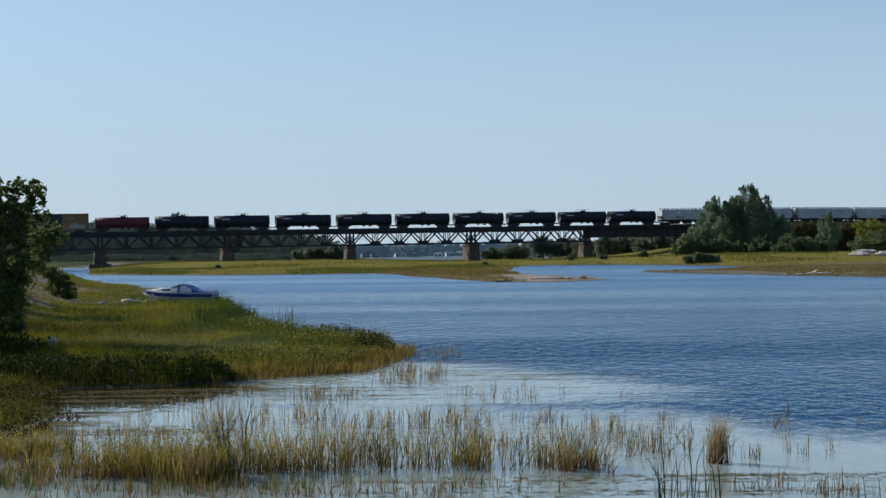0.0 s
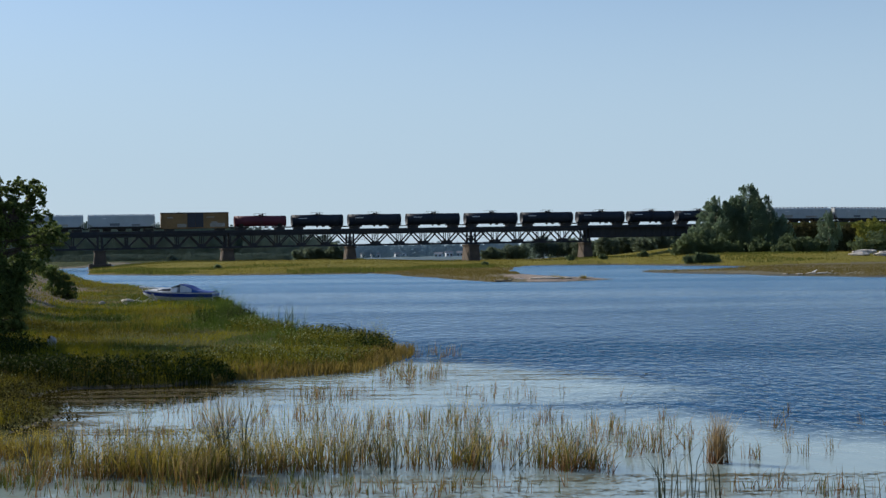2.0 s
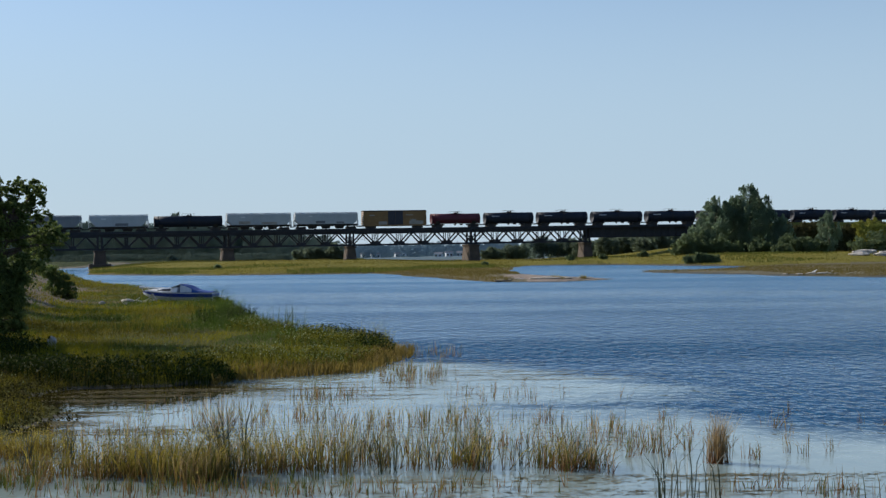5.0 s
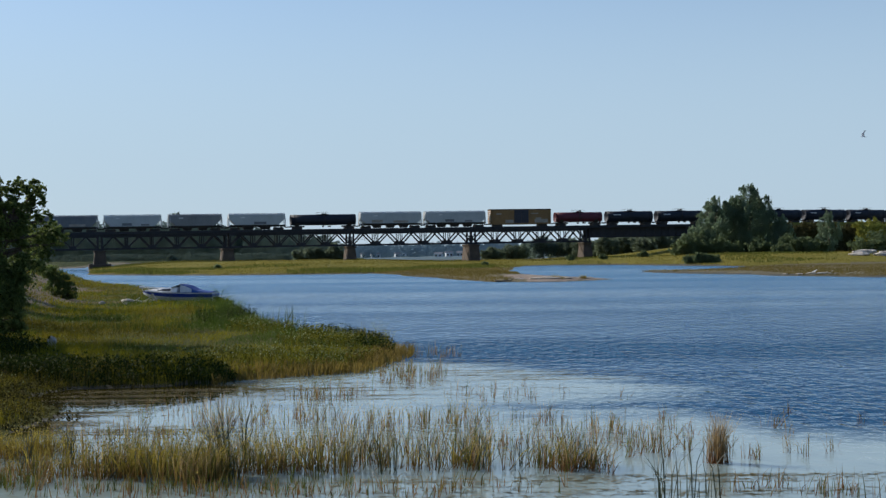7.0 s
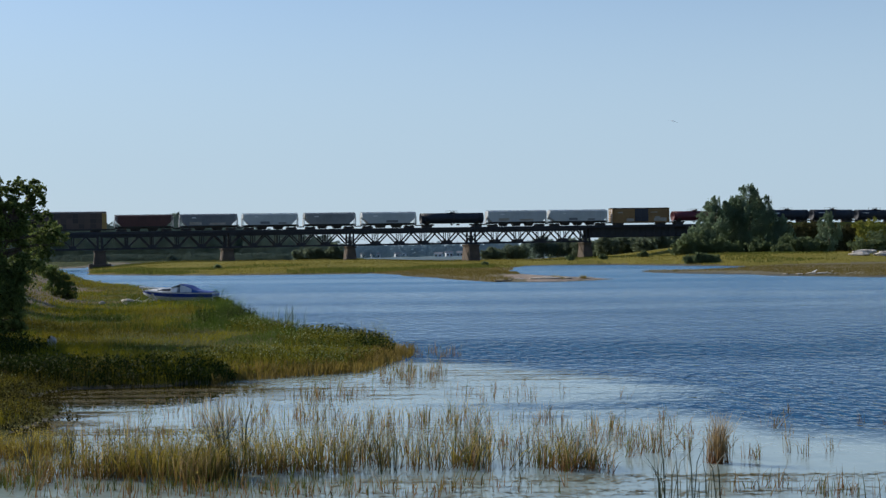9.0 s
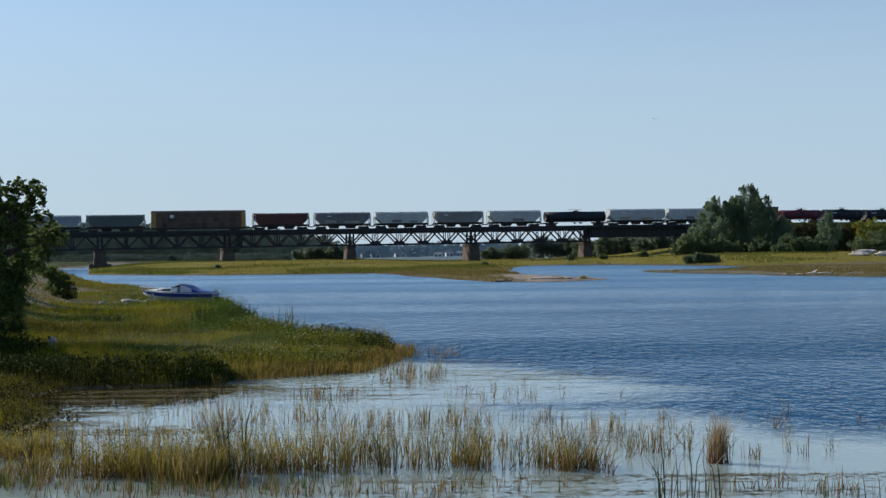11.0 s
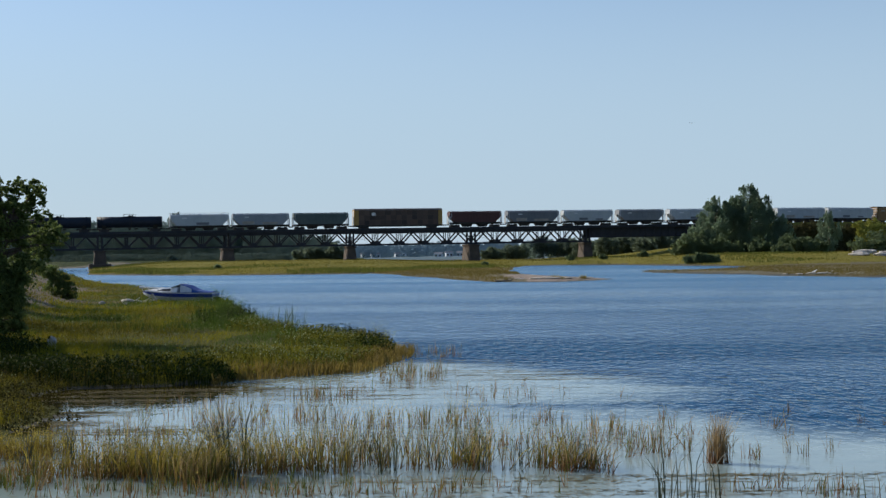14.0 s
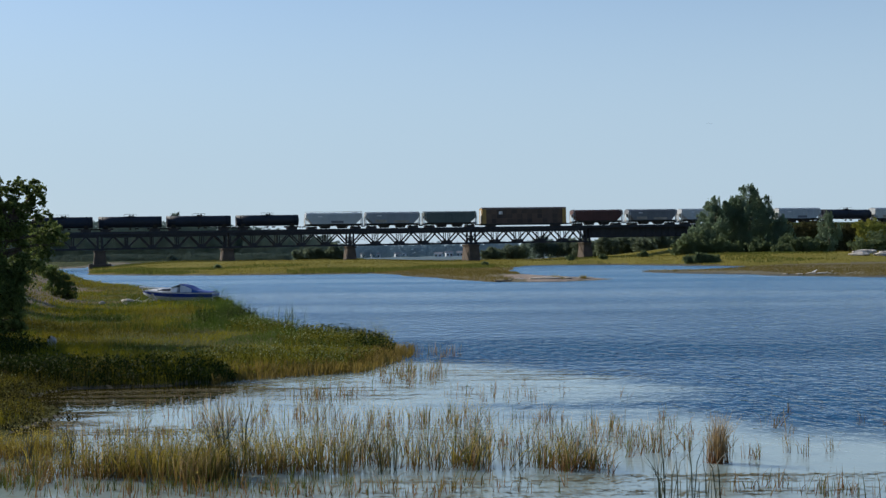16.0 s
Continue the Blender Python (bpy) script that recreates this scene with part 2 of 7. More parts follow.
M["light"] = material("light_grey_car_paint", (0.32, 0.35, 0.37), (0.48, 0.51, 0.52), 0.35, 0.55, bump=0.05)
M["grey"] = material("weathered_grey_car_paint", (0.1, 0.11, 0.125), (0.19, 0.2, 0.22), 0.35, 0.6, bump=0.05)
M["bluegrey"] = material("blue_grey_car_paint", (0.19, 0.215, 0.245), (0.3, 0.33, 0.36), 0.35, 0.6, bump=0.05)
M["slate"] = material("slate_car_paint", (0.14, 0.15, 0.16), (0.25, 0.26, 0.27), 0.35, 0.6, bump=0.05)
M["green"] = material("dark_green_car_paint", (0.045, 0.068, 0.066), (0.095, 0.125, 0.12), 0.35, 0.6, bump=0.05)
M["oxide"] = material("oxide_red_car_paint", (0.045, 0.014, 0.013), (0.095, 0.03, 0.025), 0.35, 0.65, bump=0.05)
M["rust"] = material("rusty_steel_end", (0.05, 0.02, 0.02), (0.1, 0.042, 0.038), 0.8, 0.8)
M["ochre"] = material("ochre_car_paint", (0.155, 0.084, 0.028), (0.28, 0.16, 0.055), 0.4, 0.6, bump=0.05)
M["navy"] = material("navy_door_paint", (0.01, 0.012, 0.024), (0.024, 0.027, 0.045), 0.6, 0.55, bump=0.05)
M["brown"] = material("brown_rack_panel", (0.03, 0.02, 0.018), (0.12, 0.075, 0.055), 0.4, 0.7, seed_by="object", bump=0.1)
M["yellow"] = material("yellow_rack_post", (0.26, 0.155, 0.04), (0.38, 0.235, 0.065), 0.6, 0.6)
M["mark"] = material("white_stencil", (0.55, 0.55, 0.55), (0.75, 0.75, 0.75), 1, 0.7, bump=0)
M["faded"] = material("faded_pale_paint", (0.2, 0.18, 0.15), (0.42, 0.39, 0.34), 1.2, 0.8, bump=0)
M["gel"] = material("white_gelcoat", (0.72, 0.74, 0.75), (0.84, 0.84, 0.84), 1, 0.25, bump=0)
M["stripe"] = material("blue_gelcoat", (0.012, 0.035, 0.26), (0.025, 0.065, 0.36), 1, 0.3, bump=0)
M["canvas"] = material("blue_boat_canvas", (0.01, 0.05, 0.22), (0.02, 0.085, 0.32), 3, 0.8)
M["smoked"] = material("smoked_boat_window", (0.02, 0.022, 0.025), (0.04, 0.04, 0.045), 1, 0.15, bump=0)
M["alu"] = material("brushed_aluminium", (0.5, 0.5, 0.5), (0.7, 0.7, 0.7), 3, 0.35, metal=0.8)
M["vinyl"] = material("clear_vinyl_window", (0.5, 0.52, 0.56), (0.64, 0.66, 0.69), 2, 0.2, bump=0)
M["rock"] = material("pale_limestone", (0.33, 0.3, 0.26), (0.58, 0.53, 0.47), 0.5, 0.9, bump=0.7)
M["plank"] = material("bleached_wood", (0.4, 0.36, 0.3), (0.62, 0.57, 0.5), 3, 0.85)
M["feather"] = material("white_feathers", (0.84, 0.84, 0.84), (0.93, 0.93, 0.93), 4, 0.8, translucent=0.5)
M["mantle"] = material("grey_feathers", (0.55, 0.56, 0.58), (0.72, 0.73, 0.75), 4, 0.8, translucent=0.5)
M["house"] = material("pale_house_wall", (0.4, 0.44, 0.48), (0.7, 0.72, 0.74), 0.05, 0.9, bump=0, seed_by="object")
M["roof"] = material("blue_grey_roof", (0.1, 0.12, 0.15), (0.2, 0.22, 0.25), 0.1, 0.9, bump=0)


# ---- building helpers ----
def mesh_object(name, verts, faces, mat, parent=None, label="", smooth=False):
    """verts: array n x 3; faces: list or array of equal-length index rows."""
    me = bpy.data.meshes.new(name)
    verts, faces = np.asarray(verts, dtype=np.float32), np.asarray(faces, dtype=np.int32)
    k = faces.shape[1]
    me.vertices.add(len(verts))
    me.vertices.foreach_set("co", verts.ravel())
    me.loops.add(faces.size)
    me.loops.foreach_set("vertex_index", faces.ravel())
    me.polygons.add(len(faces))
    me.polygons.foreach_set("loop_start", np.arange(0, faces.size, k, dtype=np.int32))
    me.polygons.foreach_set("use_smooth", np.full(len(faces), smooth))
    me.update(calc_edges=True)
    for one in mat if isinstance(mat, list) else [mat]:
        me.materials.append(one)
    ob = new(name, me)
    ob.parent = parent
    if label:
        tagged(ob, label)
    return ob


def part(name, bm, mat, parent, label="", smooth=False):
    me = bpy.data.meshes.new(name)
    bm.to_mesh(me)
    bm.free()
    me.materials.append(mat)
    for p in me.polygons:
        p.use_smooth = smooth
    ob = new(name, me)
    ob.parent = parent
    if label:
        tagged(ob, label)
    return ob


def again(ob, m, parent=None):
    """Another object on the same mesh, as a part of the same thing or of parent."""
    o = new(ob.name.split(".")[0], ob.data)
    o.parent = parent or ob.parent
    o.matrix_basis = m
    if "label" in ob:
        tagged(o, ob["label"])
    return o


def thing(name, m, label, category, group="", kind=""):
    ob = new(name)
    ob.empty_display_size = 0.3
    ob.matrix_basis = m
    return tagged(ob, label, category, group, kind)


def add_box(bm, x0, x1, y0, y1, z0, z1, bevel=0.0):
    r = bmesh.ops.create_cube(bm, size=1.0)
    bmesh.ops.scale(bm, vec=(x1 - x0, y1 - y0, z1 - z0), verts=r["verts"])
    bmesh.ops.translate(bm, vec=((x0 + x1) / 2, (y0 + y1) / 2, (z0 + z1) / 2), verts=r["verts"])
    if bevel:
        es = list({e for v in r["verts"] for e in v.link_edges})
        bmesh.ops.bevel(bm, geom=es, offset=bevel, segments=1, affect="EDGES")
    return bm


def box(x0, x1, y0, y1, z0, z1, bevel=0.0):
    return add_box(bmesh.new(), x0, x1, y0, y1, z0, z1, bevel)


def add_bar(bm, a, b, w, h):
    """A straight bar of section w x h from a to b."""
    a, b = Vector(a), Vector(b)
    d = b - a
    r = bmesh.ops.create_cube(bm, size=1.0)
    bmesh.ops.scale(bm, vec=(w, h, d.length), verts=r["verts"])
    q = d.to_track_quat("Z", "Y")
    bmesh.ops.transform(bm, matrix=Matrix.Translation((a + b) / 2) @ q.to_matrix().to_4x4(), verts=r["verts"])
    return bm


def add_tube(bm, pts, radii, sides=7):
    """A bent, tapering tube through pts."""
    rings = []
    for i, p in enumerate(pts):
        d = Vector(pts[min(i + 1, len(pts) - 1)]) - Vector(pts[max(i - 1, 0)])
        q = d.to_track_quat("Z", "Y")
        rings.append([bm.verts.new(Vector(p) + q @ Vector((radii[i] * math.cos(a), radii[i] * math.sin(a), 0)))
                      for a in (2 * math.pi * j / sides for j in range(sides))])
    for r0, r1 in zip(rings, rings[1:]):
        for j in range(sides):
            bm.faces.new((r0[j], r0[(j + 1) % sides], r1[(j + 1) % sides], r1[j]))
    bm.faces.new(rings[-1])
    bm.faces.new(rings[0][::-1])
    return bm


def add_lathe_x(bm, profile, sides=24, cz=0.0, cy=0.0):
    """Turned about the x axis: profile rows (x, radius)."""
    rings = [[bm.verts.new((x, cy + r * math.cos(a), cz + r * math.sin(a))) for a in (2 * math.pi * j / sides for j in range(sides))] for x, r in profile]
    for r0, r1 in zip(rings, rings[1:]):
        for j in range(sides):
            bm.faces.new((r0[j], r1[j], r1[(j + 1) % sides], r0[(j + 1) % sides]))
    bm.faces.new(rings[0])
    bm.faces.new(rings[-1][::-1])
    return bm


def add_loft(bm, rings, caps=True):
    """Skin through rings of equal numbers of points."""
    vs = [[bm.verts.new(p) for p in r] for r in rings]
    n = len(vs[0])
    for r0, r1 in zip(vs, vs[1:]):
        for j in range(n):
            bm.faces.new((r0[j], r1[j], r1[(j + 1) % n], r0[(j + 1) % n]))
    if caps:
        bm.faces.new(vs[0])
        bm.faces.new(vs[-1][::-1])
    return bm


def smoothstep(v):
    v = np.clip(v, 0, 1)
    return v * v * (3 - 2 * v)


def value_noise(x, y, size, seed):
    """Smooth random field in 0..1 with cells of that size."""
    g = np.random.RandomState(seed).rand(128, 128)
    x, y = np.asarray(x) / size, np.asarray(y) / size
    i, j = np.floor(x).astype(int), np.floor(y).astype(int)
    u, v = smoothstep(x - i), smoothstep(y - j)
    i0, i1, j0, j1 = i % 128, (i + 1) % 128, j % 128, (j + 1) % 128
    return (g[i0, j0] * (1 - u) + g[i1, j0] * u) * (1 - v) + (g[i0, j1] * (1 - u) + g[i1, j1] * u) * v


def shore_distance(poly, x, y):
    """Signed distance to a polygon, positive inside."""
    x, y = np.asarray(x, float), np.asarray(y, float)
    d = np.full(x.shape, 1e9)
    inside = np.zeros(x.shape, bool)
    n = len(poly)
    for k in range(n):
        (ax, ay), (bx, by) = poly[k], poly[(k + 1) % n]
        ex, ey = bx - ax, by - ay
        t = np.clip(((x - ax) * ex + (y - ay) * ey) / (ex * ex + ey * ey), 0, 1)
        d = np.minimum(d, np.hypot(x - ax - t * ex, y - ay - t * ey))
        if ey:
            inside ^= ((ay > y) != (by > y)) & (x < ax + (y - ay) * ex / ey)
    return np.where(inside, d, -d)


# ---- the plan of the land ----
NEAR_BANK = [(-7, 15), (-7.6, 20), (-8.6, 27), (-9.2, 30), (-8.7, 33), (-10.4, 37.4), (-10.0, 39.6), (-7.6, 40.2), (-6.3, 42.2), (-2.9, 44.7), (-1.7, 51), (-1.6, 55.5), (-2.7, 60.5),
             (-7.2, 68), (-10.6, 82), (-13.6, 97), (-16.5, 114), (-23, 133), (-33, 163), (-46, 195), (-60, 214), (-90, 222), (-500, 225), (-500, -500),
             (500, -500), (500, -2), (60, 3), (8, 6), (-3, 9)]
ISLAND = [(-65, 271), (-50, 256), (-36, 246), (-14, 251), (-7, 280), (11, 296), (22, 366), (44, 360), (59, 318), (63, 297), (52, 262), (33, 240), (42, 210),
          (47, 192), (54, 180), (90, 160), (500, 90), (1500, 90), (1500, 1000), (260, 900), (60, 640), (14, 480), (-10, 446), (-56, 440), (-88, 446), (-97, 420), (-92, 388), (-84, 350), (-72, 302)]
SPIT = [(-8, 238), (0, 198), (6, 173), (14, 171.5), (21.5, 185), (17, 204), (11.5, 232), (12, 268), (15, 318), (6, 330), (-7, 285), (-12, 255)]
FAR_LEFT = [(-150, 374), (-112, 366), (-103, 372), (-106, 430), (-116, 520), (-60, 560), (-30, 640), (-38, 820), (-110, 1180), (-2000, 1180), (-2000, 225), (-300, 225), (-230, 300), (-190, 372)]
FAR_LAND = [(-4900, 1180), (-130, 900), (-75, 650), (150, 620), (600, 1180), (4900, 1100), (4900, 4900), (-4900, 4900)]


def land(x, y):
    """Height of the ground above the water, and which cover it has: 0 bed, 1 meadow, 2 marsh, 3 mud, 4 sand, 5 forest, 6 hill, 7 bare sand bar."""
    x, y = np.asarray(x, float), np.asarray(y, float)
    z, cover = np.full(x.shape, -0.9), np.zeros(x.shape, int)
    n1, n2 = value_noise(x, y, 9, 3), value_noise(x, y, 2.5, 4)
    d = shore_distance(NEAR_BANK, x, y) + (n2 - 0.5) * 0.8
    b = smoothstep((-x - 0.22 * y - 2.5) / 8) * smoothstep((y - 30) / 30)
    lift = smoothstep((12 - y) / 10) * 1.6
    za = np.where(d > 0, (0.22 - 0.13 * smoothstep((y - 80) / 20)) * smoothstep(d / 1.6) + (0.012 - 0.007 * smoothstep((y - 80) / 20)) * np.clip(d, 0, 40) + 1.7 * b + lift + (n1 - 0.5) * 0.12, np.maximum(d * 0.12, -0.9))
    z = np.maximum(z, za)
    cover = np.where(d > 0, 1, cover)
    cover = np.where((d > 0) & (b > 0.12 + 0.5 * (n1 - 0.5)) & (y > 85) & (y < 150) & (b < 0.97), 4, cover)
    d = shore_distance(ISLAND, x, y) + (n1 - 0.5) * 2.0
    rise = smoothstep((y - 290) / 90) * smoothstep(d / 25)
    right = smoothstep((x - 40) / 50) * smoothstep((y - 300) / 60)
    zb = np.where(d > 0, 0.12 + 0.35 * smoothstep(d / 9) + (1.2 - 0.6 * smoothstep((x + 25) / 25) * smoothstep((45 - x) / 20)) * rise + 0.9 * right + (n1 - 0.5) * 0.25, np.maximum(d * 0.03, -0.9))
    # the grassy slope that rises to the railway at the end of the girder
    along = (x + 91.15) * 0.9667 + (y - 390.0) * 0.2559
    aside = np.maximum(np.abs((y - 390.0) * 0.9667 - (x + 91.15) * 0.2559) - 3.0, 0)
    zb = zb + 2.6 * smoothstep((along - 146) / 28) * smoothstep((190 - along) / 10) * np.exp(-(aside / 26.0) ** 2)
    cover = np.where((d > 0) & (zb > z), 2, cover)
    flat = (d > 0) & (x > 20) & (y < 300 + 10 * n1) & (shore_distance(ISLAND, x, y) < 26 + 14 * n1)
    cover = np.where(flat, 3, cover)
    z = np.maximum(z, np.where(flat, np.minimum(zb, 0.18 + 0.1 * n2), zb))
    d = shore_distance(SPIT, x, y) + (n1 - 0.5) * 2.0
    zs = np.where(d > 0, 0.24 * smoothstep(d / 4) + 0.04 * n2, np.maximum(d * 0.03, -0.9))
    cover = np.where((d > 0) & (zs > z), 3, cover)
    cover = np.where((d > 0) & (x > 8.5 + 3 * (n2 - 0.5)) & (y < 212) & (zs > 0.03), 7, cover)
    z = np.maximum(z, zs)
    d = shore_distance(FAR_LEFT, x, y) + (n1 - 0.5) * 5
    zf = np.where(d > 0, 0.3 + 0.9 * smoothstep(d / 20), np.maximum(d * 0.03, -0.9))
    cover = np.where((d > 0) & (zf > z), np.where(d < 2.5, 3, 5), cover)
    z = np.maximum(z, zf)
    d = shore_distance(FAR_LAND, x, y)
    n3 = value_noise(x, y, 160, 7)
    zh = np.where(d > 0, 0.3 + HILL * smoothstep(d / 900) * (0.75 + 0.5 * n3) + 1.6 * n3 * smoothstep(d / 300), np.maximum(d * 0.03, -0.9))
    cover = np.where((d > 0) & (zh > z), 6, cover)
    z = np.maximum(z, zh)
    return z, cover


def ground_z(x, y):
    return float(land(np.array([x]), np.array([y]))[0][0])


def build_ground():
    a = np.concatenate([np.arange(-180, -21, 3.0), np.arange(-20, 20.01, 0.13), np.arange(21, 180, 3.0)])
    a = np.radians(a)
    r = np.concatenate([[0.005, 0.5], 2.0 * 1.019 ** np.arange(0, 415)])
    r = r[r < 4850]
    A, Rr = np.meshgrid(a, r)
    x, y = Rr * np.sin(A), Rr * np.cos(A)
    z, cover = land(x, y)
    nr, na = x.shape
    i, j = np.meshgrid(np.arange(nr - 1), np.arange(na), indexing="ij")
    j1 = (j + 1) % na
    faces = np.stack([i * na + j, i * na + j1, (i + 1) * na + j1, (i + 1) * na + j], -1).reshape(-1, 4)
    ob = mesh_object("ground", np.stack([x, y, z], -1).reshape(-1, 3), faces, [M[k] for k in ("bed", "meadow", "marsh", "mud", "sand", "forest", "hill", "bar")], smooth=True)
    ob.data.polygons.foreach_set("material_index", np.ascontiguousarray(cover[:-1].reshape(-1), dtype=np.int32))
    return tagged(ob, "grassy river banks, mud flats and a low marsh island", "ground", kind="structure")


def build_water():
    r, n = 4900.0, 96
    ring = [(r * math.cos(2 * math.pi * k / n), r * math.sin(2 * math.pi * k / n), 0) for k in range(n)]
    bm = bmesh.new()
    vs = [bm.verts.new(p) for p in ring]
    bm.faces.new(vs)
    bmesh.ops.recalc_face_normals(bm, faces=bm.faces)
    ob = part("water", bm, M["water"], None)
    if ob.data.polygons[0].normal.z < 0:
        ob.data.flip_normals()
    return tagged(ob, "wide blue river, rippled by wind, smooth near the reeds", "river", kind="structure")


ground = build_ground()
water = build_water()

# ---- the railway line ----
TRACK_0 = Vector((-91.15, 390.0))
HEADING = 0.25876
STRAIGHT_TO, BEND = 140.0, 0.002
SPEED = 18.4
PIERS = [-102.5, -68.3, -34.2, 0.0, 33.7, 67.6, 102.5, 136.8]
DECK_END = 172.0


def rail_z(s):
    return 9.55 + 0.0082 * min(max(s, -40.0), 217.0)


def track(s):
    """Place and heading of the track at s metres from the first pier: straight over the bridge, then bending away."""
    a, b = min(s, STRAIGHT_TO), max(s - STRAIGHT_TO, 0.0)
    th = HEADING + BEND * b
    x = TRACK_0.x + a * math.cos(HEADING) + (math.sin(th) - math.sin(HEADING)) / BEND
    y = TRACK_0.y + a * math.sin(HEADING) - (math.cos(th) - math.cos(HEADING)) / BEND
    return Vector((x, y, rail_z(s))), th


def track_pose(s, dz=0.0):
    p, th = track(s)
    return Matrix.Translation((p.x, p.y, p.z + dz)) @ Matrix.Rotation(th, 4, "Z")


def swept(name, section, s0, s1, step, mat, parent=None, label=""):
    """A section (rows y, z about the rail) swept along the track."""
    rings = []
    s = s0
    while True:
        m = track_pose(s)
        rings.append([m @ Vector((0, y, z)) for y, z in section])
        if s >= s1:
            break
        s = min(s + step, s1)
    return part(name, add_loft(bmesh.new(), rings), mat, parent, label)


def embankment(s0, s1, label):
    rings = []
    s = s0
    while True:
        m = track_pose(s)
        p = m.translation
        h = p.z - 0.5
        rings.append([m @ Vector((0, y, z)) for y, z in ((-3.4, 0.25), (-2.4, -0.5), (2.4, -0.5), (3.4, 0.25), (3.4 + h * 1.5, -h - 0.9), (-3.4 - h * 1.5, -h - 0.9))])
        if s >= s1:
            break
        s = min(s + 8, s1)
    ob = part("railway_embankment", add_loft(bmesh.new(), rings), M["marsh"], None)
    tagged(ob, label, "embankment", kind="structure")
    part("ballast_bed", add_loft(bmesh.new(), [[track_pose(t) @ Vector(q) for q in ((0, -2.2, -0.55), (0, 2.2, -0.55), (0, 1.5, -0.16), (0, -1.5, -0.16))]
                                               for t in np.linspace(s0, s1, int((s1 - s0) / 8) + 2)]), M["ballast"], ob)
    return ob


def build_rails():
    ob = thing("railway_track", Matrix(), "steel rails on dark creosoted timber ties", "railway track", kind="structure")
    for side in (-0.7175, 0.7175):
        swept("rail", [(side - 0.035, -0.15), (side + 0.035, -0.15), (side + 0.035, 0.0), (side - 0.035, 0.0)], -340, 590, 6, M["rail"], ob)
    bm = box(-0.12, 0.12, -1.5, 1.5, -0.36, -0.15)
    first = part("tie", bm, M["tie"], ob)
    first.matrix_basis = track_pose(-20.0)
    s = -20.0
    for _ in range(290):
        s += 0.62
        again(first, track_pose(s))
    bm = bmesh.new()
    for a, b in ((-340, -20.5), (s + 0.6, 590)):
        t = a
        while t < b:
            r = add_box(bmesh.new(), -0.12, 0.12, -1.4, 1.4, -0.36, -0.15)
            me = bpy.data.meshes.new("tmp")
            r.to_mesh(me)
            r.free()
            me.transform(track_pose(t))
            bm.from_mesh(me)
            bpy.data.meshes.remove(me)
            t += 0.9
    tagged(part("further_ties", bm, M["tie"], ob), kind="stuff")
    return ob


